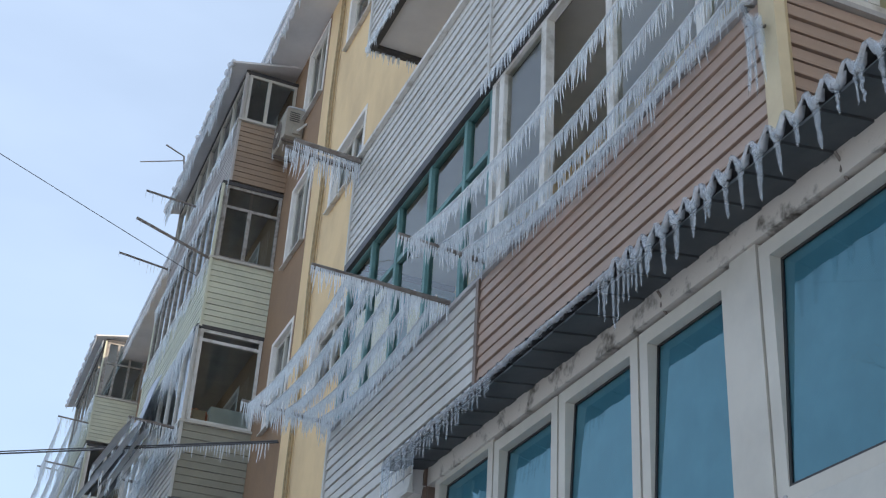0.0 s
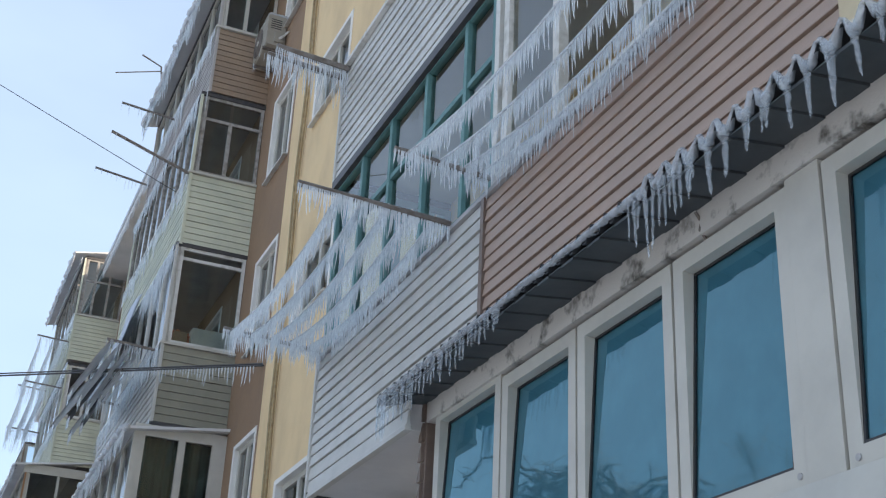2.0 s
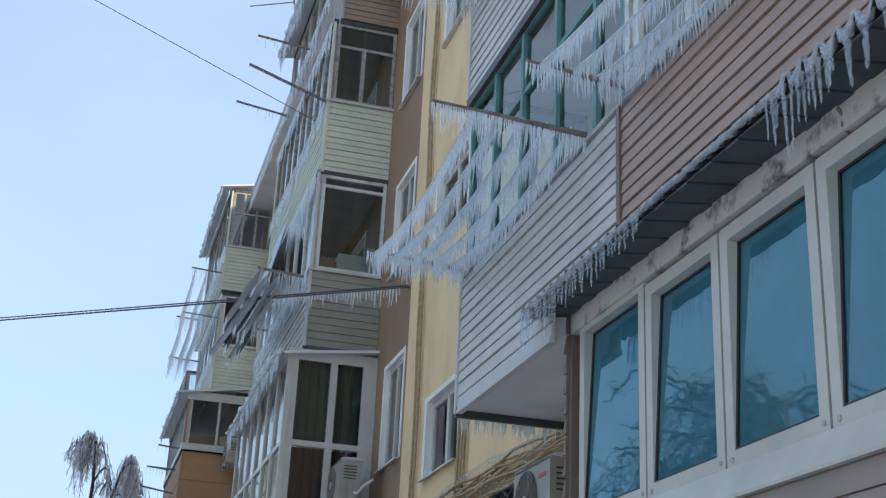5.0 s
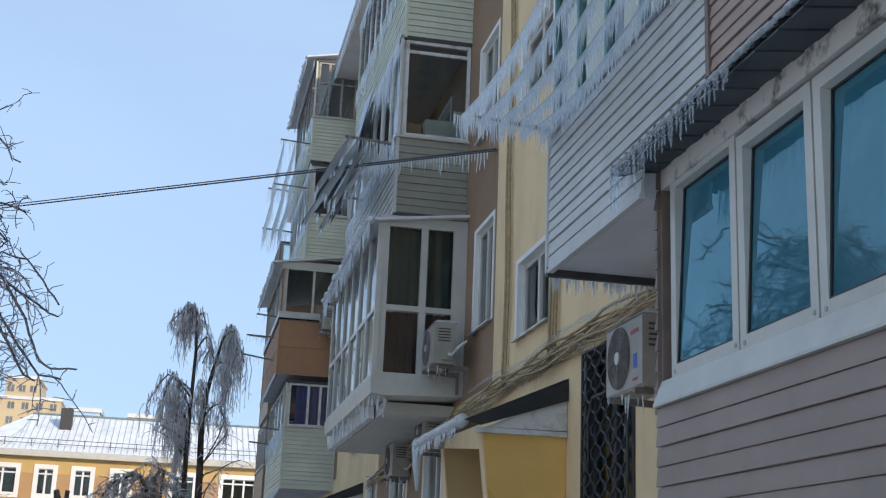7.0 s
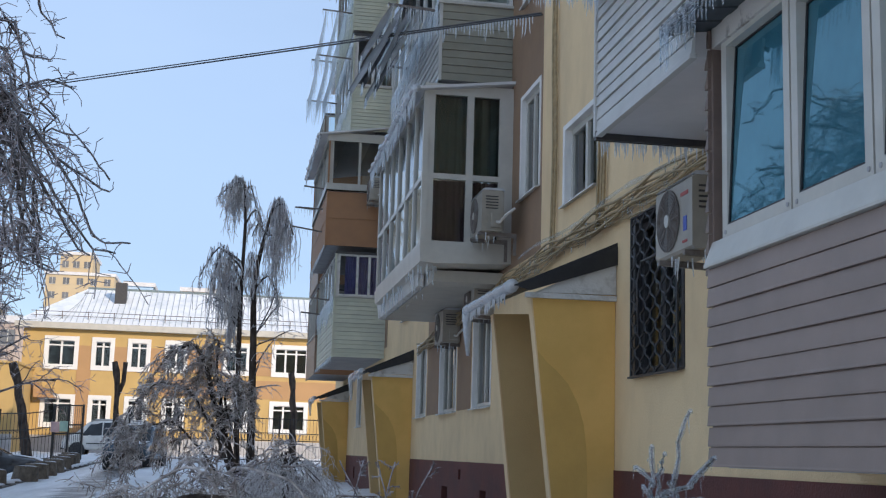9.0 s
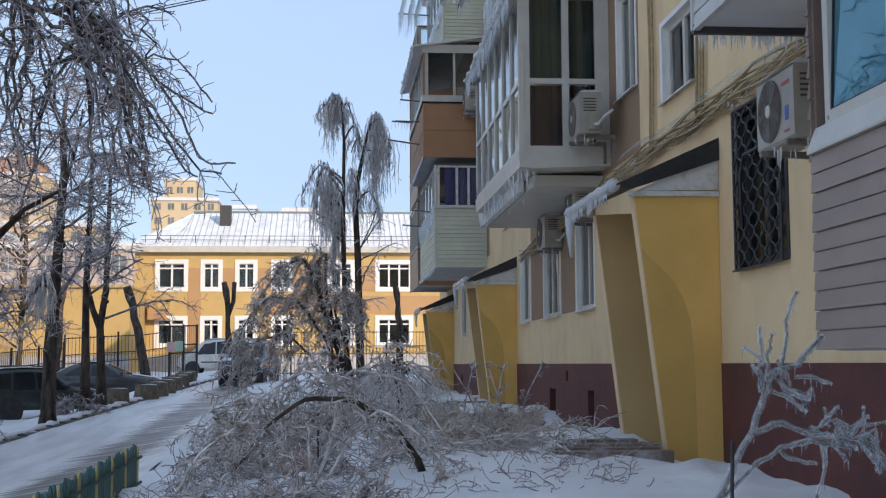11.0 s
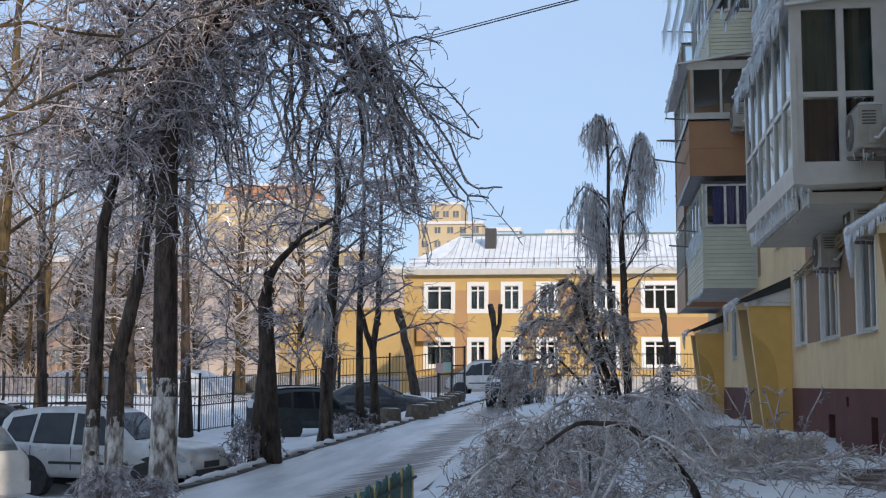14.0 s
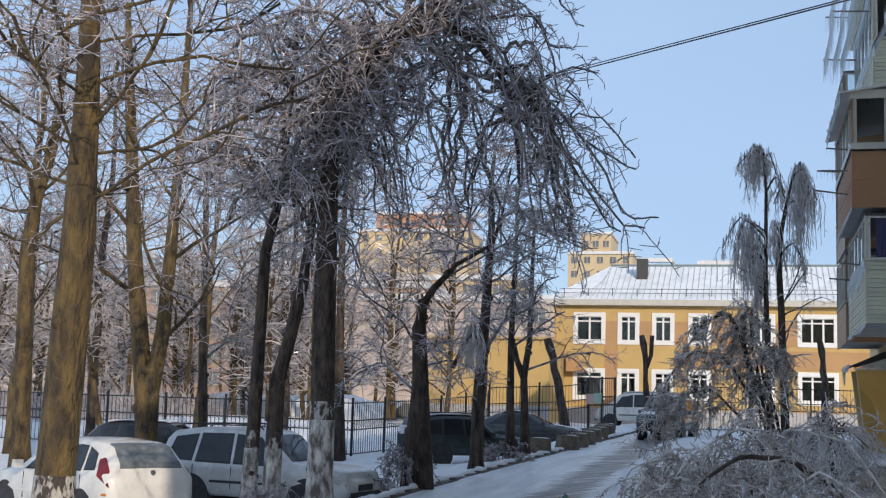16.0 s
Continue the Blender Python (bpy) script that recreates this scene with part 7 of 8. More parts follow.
def ice_shrub():
    """Close shrub, its branches sheathed in clear ice with small drips."""
    rng = random.Random(14)
    base = (1.63, 12.2)
    bz = 0.36
    ob = thing("bush", "small bare shrub sheathed in thick clear ice", "bush", "iced bushes", "", (*base, bz))
    core, ice, drip = Build(), Build(), Build()

    def run(path, r):
        pts = []
        for a, b in zip(path, path[1:]):
            for k in range(3):
                pts.append(Vector(a).lerp(Vector(b), k / 3) + Vector((rng.gauss(0, 0.004), rng.gauss(0, 0.01), rng.gauss(0, 0.004))))
        pts.append(Vector(path[-1]))
        core.tube(pts, taper(r * 1.0, r * 0.7, len(pts)), 6)
        ice.tube(pts, [rr + rng.uniform(0.004, 0.011) for rr in taper(r, r * 0.6, len(pts))], 8)
        ice.tube([pts[-1] - Vector((0, 0, 0.004)), pts[-1] + (pts[-1] - pts[-2]).normalized() * 0.012], [r * 0.5 + 0.011, 0.006], 8)
        for q in pts[2:]:
            for k in range(2):
                if rng.random() < 0.4:
                    drip.icicle(q.x + rng.gauss(0, 0.01), q.y, q.z - 0.008, rng.uniform(0.015, 0.06), 0.004, rng)
        return pts
    # leaning main stem, one tall shoot, a drooping arm and many short iced spurs
    stem = run([(-0.18, 0, 0.2), (0.04, 0, 0.57), (0.18, 0, 0.81), (0.24, 0, 0.97), (0.28, 0, 1.07), (0.38, 0, 1.10), (0.51, 0, 1.23)], 0.012)
    run([(0.30, 0, 1.06), (0.33, 0, 1.1), (0.35, 0, 1.3), (0.40, 0, 1.43)], 0.006)
    for a, b in (((0.23, 1.0), (0.22, 1.27)), ((0.23, 1.03), (0.28, 1.24)), ((0.22, 0.98), (0.18, 1.1)), ((0.23, 1.1), (0.16, 1.18)), ((0.38, 1.05), (0.53, 1.02)), ((0.32, 1.0), (0.44, 0.97)), ((0.3, 0.98), (0.41, 0.9)), ((0.41, 0.9), (0.46, 0.99)), ((0.28, 1.06), (0.42, 0.95)), ((0.3, 1.12), (0.37, 1.02)), ((0.4, 1.1), (0.45, 1.17))):
        run([(a[0], rng.gauss(0, 0.03), a[1]), ((a[0] + b[0]) / 2 + rng.gauss(0, 0.012), rng.gauss(0, 0.03), (a[1] + b[1]) / 2 + rng.gauss(0, 0.012)), (b[0], rng.gauss(0, 0.05), b[1])], 0.005)
    arm = run([(0.19, 0, 0.8), (0.32, 0.02, 0.84), (0.45, 0, 0.79), (0.59, 0, 0.79), (0.69, 0, 0.75), (0.80, 0, 0.63)], 0.008)
    run([(0.46, 0, 0.8), (0.5, 0, 0.84), (0.57, 0, 0.91)], 0.006)
    run([(0.02, 0, 0.5), (0.15, 0, 0.63), (0.3, 0, 0.73), (0.45, 0, 0.76), (0.6, 0, 0.74)], 0.008)
    for k in range(20):
        p = arm[rng.randint(6, len(arm) - 1)]
        run([p, p + Vector((rng.gauss(0.03, 0.03), rng.gauss(0, 0.04), rng.gauss(0.0, 0.04))), p + Vector((rng.gauss(0.06, 0.05), rng.gauss(0, 0.06), rng.gauss(-0.01, 0.07)))], 0.004)
    run([(0.3, 0, 0.73), (0.36, 0.05, 0.68), (0.48, 0.05, 0.66)], 0.004)
    run([(0.5, 0, 0.76), (0.5, 0, 0.62), (0.46, 0, 0.5)], 0.004)
    run([(-0.18, 0, 0.3), (-0.3, 0, 0.42), (-0.45, 0, 0.46)], 0.005)
    run([(-0.05, 0, 0.45), (0.1, 0, 0.46), (0.3, 0, 0.36)], 0.006)
    part("branchwork", core, M_BARK, ob, smooth=True)
    part("ice_sheath", ice, M_ICE_SHEATH, ob, "clear ice sheath", smooth=True)
    tagged(part("icicle_fringe", drip, M_ICE_CLEAR, ob), kind="stuff")
    post = Build()
    post.tube([(1.62, 12.0, 0.2), (1.65, 12.0, 1.14)], 0.008, 8)
    tagged(part("garden_stake", post, M_BLACK), "iced steel garden stake in the snow", "stake")


ice_shrub()


# ---- picket fence of the flower bed ----
def picket_fence():
    ob = thing("picket_fence", "low green picket fence with some yellow boards, dusted with snow", "fence")
    g = mat("green_fence_paint", (0.035, 0.115, 0.10), (0.02, 0.065, 0.06), 0.6, 8.0, 0.2, 60, per_piece=0.3)
    yl = mat("yellow_fence_paint", (0.50, 0.38, 0.12), (0.40, 0.30, 0.10), 0.6, 8.0, 0.2, 60)
    b = Build()
    b.prism([(-0.045, 0), (0.045, 0), (0.045, 0.48), (0.0, 0.54), (-0.045, 0.48)], -0.01, 0.01, "x")
    me = b.mesh("picket")
    me.materials.append(g)
    recalc(me)
    me2 = me.copy()
    me2.materials.clear()
    me2.materials.append(yl)
    y, i = 13.6, 0
    while y < 20.1:
        x = -2.07
        ob2 = new("picket", me2 if i % 6 == 3 else me)
        ob2.parent = ob
        ob2.location = (x, y, ground_z(x, y) - 0.02 + 0.02 * math.sin(i * 1.7))
        y += 0.125
        i += 1
    r = Build()
    for z in (0.12, 0.38):
        r.tube([(-2.05, yy, ground_z(-2.07, yy) + z) for yy in np.linspace(13.6, 20.1, 12)], 0.02, 4)
    part("rail", r, g, ob)


picket_fence()


# ---- steel fence round the school ----
def steel_fence(label, pts, height, panel=2.5):
    ob = thing("steel_fence", label, "fence", "steel fences")
    posts = Build()
    for (xa, ya), (xb, yb) in zip(pts, pts[1:]):
        ln = math.hypot(xb - xa, yb - ya)
        n = max(1, round(ln / panel))
        for i in range(n + 1):
            x, y = xa + (xb - xa) * i / n, ya + (yb - ya) * i / n
            z = ground_z(x, y)
            p = Build()
            p.tube([(x, y, z - 0.1), (x, y, z + height + 0.12)], 0.045, 4)
            part("post", p, M_BLACK, ob)
        bars = Build()
        m = int(ln / 0.16)
        for i in range(m + 1):
            x, y = xa + (xb - xa) * i / m, ya + (yb - ya) * i / m
            z = ground_z(x, y)
            bars.tube([(x, y, z + 0.12), (x, y, z + height)], 0.011, 4, caps=False)
        for f in (0.08, 0.5, 0.66, 0.97):
            bars.tube([(xa, ya, ground_z(xa, ya) + height * f), ((xa + xb) / 2, (ya + yb) / 2, ground_z((xa + xb) / 2, (ya + yb) / 2) + height * f), (xb, yb, ground_z(xb, yb) + height * f)], 0.02, 4)
        for i in range(m):
            x, y = xa + (xb - xa) * (i + 0.5) / m, ya + (yb - ya) * (i + 0.5) / m
            z = ground_z(x, y) + height * 0.58
            bars.tube([(x + 0.07 * math.cos(a), y + 0.02 * math.cos(a), z + 0.13 * math.sin(a)) for a in np.linspace(0, 6.28, 9)], 0.008, 3, caps=False)
        part("bar_panel", bars, M_BLACK, ob)
    return ob


steel_fence("black steel fence with ornament band round the school yard", ((-34.0, 48.5), (-12.85, 46.1), (-10.7, 57.6)), 1.85)
steel_fence("tall black steel fence beside the school gate", ((-10.68, 57.7), (-8.9, 59.5), (-7.05, 61.2)), 2.15, 2.6)
steel_fence("black steel fence beyond the road", ((-4.2, 64.0), (4.6, 66.0)), 2.1)


def gate():
    ob = thing("gate", "open black steel gate with a pink and green notice", "gate")
    b = Build()
    xa, ya, xb, yb = -7.03, 61.25, -5.97, 62.0
    for f in (0, 0.5, 1):
        x, y = xa + (xb - xa) * f, ya + (yb - ya) * f
        p = Build()
        p.tube([(x, y, ground_z(x, y) - 0.1), (x, y, ground_z(x, y) + 2.35)], 0.06, 4)
        part("post", p, M_BLACK, ob)
    for h in (0.2, 1.15, 1.5, 2.3):
        t = Build()
        t.tube([(xa, ya, ground_z(xa, ya) + h), (xb, yb, ground_z(xb, yb) + h)], 0.03, 4)
        part("cross_bar", t, M_BLACK, ob)
    for k in range(1, 14):
        x, y = xa + (xb - xa) * k / 14, ya + (yb - ya) * k / 14
        t = Build()
        t.tube([(x, y, ground_z(x, y) + 0.2), (x, y, ground_z(x, y) + 2.3)], 0.011, 4)
        part("bar", t, M_BLACK, ob)
    for k, c in enumerate(((0.62, 0.42, 0.39), (0.42, 0.60, 0.47))):
        s = Build()
        f = -0.1 + 0.3 * k
        x, y = xa + (xb - xa) * f, ya + (yb - ya) * f
        z = ground_z(x, y) + 1.1
        s.prism([(x, y - 0.1), (x + 0.3, y + 0.1), (x + 0.32, y + 0.07), (x + 0.02, y - 0.13)], z + 0.12, z + 0.55, "z")
        recalc(part("notice", s, mat("notice_%d" % k, c, None, 0.6), ob).data)


gate()


# ---- school ----
def school():
    Y, z_e = 84.0, 8.3
    W = [(-10.67, -9.09), (-7.95, -7.02), (-5.87, -4.91), (-3.69, -2.73), (-0.25, 1.02), (2.68, 4.61), (6.5, 8.4), (10.0, 11.6)]
    holes = [(a, b, 6.12, 7.68) for a, b in W] + [(a, b, 2.7, 4.25) for a, b in W]
    ob = thing("school_building", "two-storey yellow school with white window surrounds and snowy roof", "building")
    ym = mat("school_yellow_paint", (0.53, 0.36, 0.135), (0.46, 0.31, 0.12), 0.85, 0.6)
    om = mat("school_orange_paint", (0.44, 0.26, 0.12), (0.39, 0.23, 0.11), 0.85, 0.6)
    b = Build()
    wall_boxes(b, -12.1, 30.0, 0.5, z_e, Y, Y + 0.5, holes, "x")
    b.box(-12.1, Y + 0.5, 0.5, -11.6, Y + 12, z_e)
    part("wall", b, ym, ob)
    for a, c in zip([w[1] + 0.16 for w in W], [w[0] - 0.16 for w in W[1:]]):
        o = Build()
        o.box(a, Y - 0.03, 2.1 if a < -8.5 else 5.95, c, Y - 0.002, 7.36)
        part("orange_panel", o, om, ob)
    for a, c in ((-4.6, 1.4), (1.5, 20)):
        o = Build()
        o.box(a, Y - 0.026, 4.55, c, Y - 0.004, 5.66)
        part("orange_panel", o, om, ob)
    white = mat("school_white_paint", (0.76, 0.75, 0.72), (0.68, 0.67, 0.64), 0.7, 1.0)
    for a, c, za, zb in holes:
        win = Build()
        for (xa, xb, z0, z1) in ((a - 0.2, c + 0.2, zb - 0.06, zb + 0.2), (a - 0.2, c + 0.2, za - 0.2, za + 0.06), (a - 0.2, a + 0.06, za + 0.06, zb - 0.06), (c - 0.06, c + 0.2, za + 0.06, zb - 0.06)):
            win.box(xa, Y - 0.06, z0, xb, Y + 0.2, z1)
        surround = part("window", win, white, ob)
        f = Build()
        n = 3 if c - a > 1.8 else 2
        for i in range(n + 1):
            x = a + (c - a) * i / n
            f.box(x - 0.055, Y + 0.05, za + 0.06, x + 0.055, Y + 0.19, zb - 0.06)
        f.box(a, Y + 0.054, za + (zb - za) * 0.76, c, Y + 0.188, za + (zb - za) * 0.76 + 0.08)
        f.box(a, Y + 0.152, za, c, Y + 0.218, za + 0.1)
        f.box(a, Y + 0.152, zb - 0.1, c, Y + 0.218, zb)
        part("window_frame", f, white, surround)
        g = Build()
        g.box(a, Y + 0.18, za, c, Y + 0.186, zb)
        part("pane", g, M_GLASS, surround)
    i = Build()
    i.box(-11.6, Y + 2.5, 0.5, 30, Y + 2.6, z_e)
    i.box(-11.6, Y + 0.5, 5.0, 30, Y + 2.5, 5.2)
    part("inner_wall", i, M_INSIDE, ob)
    c = Build()
    c.prism([(Y - 0.45, z_e), (Y - 0.45, z_e + 0.35), (Y + 0.3, z_e + 0.4), (Y + 0.3, z_e)], -12.6, 30.5, "x")
    recalc(part("cornice", c, M_WHITE, ob).data)
    r = Build()
    n = len(r.v)
    r.v += [(-12.6, Y - 0.4, z_e + 0.36), (30.5, Y - 0.4, z_e + 0.36), (30.5, Y + 5.4, z_e + 3.1), (-9.2, Y + 5.4, z_e + 3.1), (-12.6, Y + 12, z_e + 0.36), (30.5, Y + 12, z_e + 0.36)]
    r.f += [(0, 1, 2, 3), (0, 3, 4), (3, 2, 5, 4)]
    part("roof", r, mat("frosted_metal_roof", (0.80, 0.81, 0.82), (0.58, 0.62, 0.63), 0.5, 1.2, spread=(0.45, 0.75)), ob)
    rc = Build()
    rc.tube([(-9.2, Y + 5.4, z_e + 3.12), (30.5, Y + 5.4, z_e + 3.12)], 0.1, 6)
    part("ridge_cap", rc, mat("green_grey_ridge", (0.20, 0.25, 0.25), None, 0.6), ob)
    s = Build()
    x = -12.0
    while x < 30:
        k = max(0.0, (-9.2 - x) / 3.4)
        s.tube([(x, Y - 0.38, z_e + 0.40), (max(x, -12.6 + 3.4 * 1.0) if k else x, Y + 5.35 * (1 - k) , z_e + 0.4 + 2.72 * (1 - k))], 0.016, 4)
        x += 0.36
    part("seam", s, mat("roof_seam", (0.42, 0.45, 0.45), None, 0.5), ob)
    g = Build()
    for z in (0.55, 0.85, 1.1):
        g.tube([(-11.8, Y + 0.15, z_e + z - 0.05), (30, Y + 0.15, z_e + z - 0.05)], 0.02, 4)
    x = -11.5
    while x < 30:
        g.tube([(x, Y + 0.15, z_e + 0.4), (x, Y + 0.15, z_e + 1.1)], 0.03, 4)
        x += 1.5
    part("snow_guard", g, M_RUST, ob)
    h = Build()
    h.box(-7.3, Y + 3.0, z_e + 1.6, -6.6, Y + 3.7, z_e + 3.3)
    part("chimney", h, M_DARK, ob)
    e = Build()
    e.prism([(-11.2, 4.2), (-11.2, 5.15), (-9.9, 4.2)], Y - 0.7, Y - 0.08, "y")
    recalc(part("entrance_roof", e, om, ob).data)
    # lower wing
    w = Build()
    w.box(-18.5, Y - 6.0, 0.3, -11.4, Y - 0.02, 5.8)
    part("wing", w, ym, ob)
    wr = Build()
    wr.box(-18.6, Y - 6.2, 5.8, -11.3, Y - 0.06, 5.92)
    part("wing_roof", wr, ym, ob)
    pl = Build()
    pl.box(-11.4, Y - 0.09, 0.2, 30, Y - 0.012, 2.05)
    pl.box(-18.5, Y - 6.09, 0.2, -11.35, Y - 6.01, 2.0)
    part("plinth", pl, M_SLAB, ob)
    return ob


school()


# ---- distance ----
def block(label, x0, x1, y, z0, z1, material, floors, bays, depth=14):
    ob = thing("apartment_building", label, "building", "far buildings")
    b = Build()
    b.box(x0, y, z0, x1, y + depth, z1)
    part("wall", b, material, ob)
    r = Build()
    r.box(x0 - 0.3, y - 0.3, z1, x1 + 0.3, y + depth, z1 + 0.6)
    part("roof", r, M_SOFFIT, ob)
    dw = M_FARWIN
    for f in range(floors):
        for k in range(bays):
            x = x0 + (x1 - x0) * (k + 0.5) / bays
            z = z0 + (z1 - z0) * (f + 0.35) / floors
            w = Build()
            w.box(x - 0.6, y - 0.08, z, x + 0.6, y - 0.01, z + 1.3)
            win = part("window", w, dw, ob)
            fr = Build()
            fr.box(x - 0.65, y - 0.12, z - 0.06, x + 0.65, y - 0.085, z)
            fr.box(x - 0.04, y - 0.12, z, x + 0.04, y - 0.085, z + 1.3)
            part("frame", fr, M_WHITE, win)
    return ob


M_FARWIN = mat("far_window_glass", (0.10, 0.10, 0.10), (0.2, 0.2, 0.2), 0.15, 0.3)
M_TOWER = mat("buff_panels", (0.55, 0.43, 0.26), (0.48, 0.38, 0.24), 0.85, 0.15)
M_TOWER2 = mat("yellow_panels", (0.56, 0.42, 0.22), (0.48, 0.36, 0.2), 0.85, 0.15)
M_PINK = mat("faded_pink_panels", (0.50, 0.40, 0.33), (0.44, 0.36, 0.30), 0.85, 0.3)
M_BRICK = mat("orange_brick", (0.48, 0.22, 0.10), (0.40, 0.19, 0.10), 0.85, 0.3)
M_BRICK_PALE = mat("pale_brown_brick", (0.40, 0.26, 0.17), (0.33, 0.21, 0.14), 0.85, 0.3)
block("tall buff panel apartment tower beyond the school", -36.5, -23.4, 260, 0, 34.3, M_TOWER, 12, 5)
block("stepped top of a buff apartment tower", -34.5, -28.2, 264, 34.9, 38.9, M_TOWER, 1, 3)
block("yellow apartment tower behind the trees", -82, -58, 262, 0, 39.5, M_TOWER2, 13, 8)
block("orange penthouse storey of an apartment tower", -79.5, -61, 266, 40.1, 43.8, M_BRICK, 1, 6)
block("white and blue roof structure beyond the school", -16.3, -12.1, 200, 0, 25.3, mat("white_blue_panels", (0.62, 0.68, 0.75), (0.25, 0.45, 0.65), 0.6, 0.1), 9, 3)
block("yellow house top beyond the school roof", -7.8, -0.3, 200, 0, 24.9, M_TOWER2, 9, 4)
block("pale pink house beyond the school wing", -36, -14, 118, 0, 11.6, M_PINK, 4, 7)
block("brick house behind the trees", -62, -30, 120, 0, 13.0, M_BRICK_PALE, 5, 10)
block("pale pink house behind the trees", -120, -72, 170, 0, 18.0, M_PINK, 6, 10)
block("long yellow house behind the trees", -60, -27, 150, 0, 17.0, M_TOWER2, 6, 9)


def far_woods():
    """Bare frosted trees far behind the fence, too many to count."""
    rng = random.Random(300)
    t, c = Build(), Build()
    for i in range(104):
        x, y = rng.uniform(-62, -14.5), rng.uniform(66, 104) if i % 2 else rng.uniform(62, 78)
        if x > -19 and y > 74:
            continue
        z, h = ground_z(x, y), rng.uniform(7, 13)
        t.tube([(x, y, z - 0.2), (x + rng.uniform(-0.4, 0.4), y, z + h * 0.5), (x + rng.uniform(-0.8, 0.8), y, z + h)], [0.15, 0.10, 0.03], 6)
        for k in range(18):
            f = rng.uniform(0.1, 1.0)
            p = Vector((x, y, z + h * f))
            a = rng.uniform(0, 6.28)
            l = grow(rng, p, (math.cos(a), math.sin(a), 0.8), rng.uniform(1.2, 3.2), 5, 0.02, 0.15)
            t.tube(l, taper(0.06, 0.02, 6), 4, caps=False)
            for q in range(14):
                w = grow(rng, l[rng.randint(1, 5)], (rng.gauss(0, 1), rng.gauss(0, 1), rng.gauss(0.2, 0.6)), rng.uniform(0.6, 1.6), 2, 0.05, 0.25)
                c.tube(w, taper(0.027, 0.016, 3), 3, caps=False)
    for i in range(3600):
        x, y = rng.uniform(-46, -27.5), rng.uniform(58, 72)
        w = grow(rng, (x, y, ground_z(x, y) - 0.05), (rng.gauss(0, 0.4), rng.gauss(0, 0.4), 1), rng.uniform(0.6, 2.1), 3, 0.12, 0.3)
        c.tube(w, taper(0.022, 0.014, 4), 3, caps=False)
    tagged(part("far_tree_trunks", t, M_BARK_TAN), "trunks of frosted trees behind the school fence", "trees", kind="stuff")
    tagged(part("far_tree_twigs", c, M_TWIG_FAR), "pale frosted twigs of far trees", "trees", kind="stuff")


far_woods()


def snow_bank():
    """A long sunlit bank of cleared snow behind the fence."""
    b = Build()
    xs = [-70 + i * 1.0 for i in range(51)]
    ring = ((74.0, -0.3), (75.2, 0.7), (76.6, 1.35), (78.0, 1.6), (80.0, 1.5), (83.0, -0.3))
    for x in xs:
        for y, h in ring:
            k = 0.75 + 0.5 * noise.noise((x * 0.21, y * 0.3, 4.0)) + 0.12 * noise.noise((x * 0.9, y, 1.0))
            b.v.append((x, y + 0.6 * noise.noise((x * 0.3, 2.0, y)), ground_z(x, y) + (h * k if h > 0 else h)))
    n = len(ring)
    for i in range(len(xs) - 1):
        b.f += [(i * n + k, (i + 1) * n + k, (i + 1) * n + k + 1, i * n + k + 1) for k in range(n - 1)]
    ob = part("snow_bank", b, M_SNOW, smooth=True)
    recalc(ob.data)
    tagged(ob, "long bank of cleared snow behind the school fence", "snow", kind="structure")


snow_bank()


def twig_litter():
    """Broken iced twigs strewn over the snow of the flower bed."""
    rng = random.Random(400)
    b = Build()
    for i in range(1900):
        x, y = rng.uniform(-1.7, 2.4 if i % 2 else 1.1), rng.uniform(15.5, 23) if i % 2 else rng.uniform(15.5, 30)
        z = ground_z(x, y) + rng.uniform(0.06, 0.2)
        a = rng.uniform(0, 6.28)
        b.tube(grow(rng, (x, y, z), (math.cos(a), math.sin(a), rng.uniform(-0.05, 0.4)), rng.uniform(0.1, 0.4), 4, 0.05, 0.4), taper(0.0055, 0.004, 5), 3, caps=False)
    tagged(part("twig_litter", b, M_TWIG, smooth=True), "broken iced twigs strewn over the snow", "twigs", kind="stuff")


twig_litter()


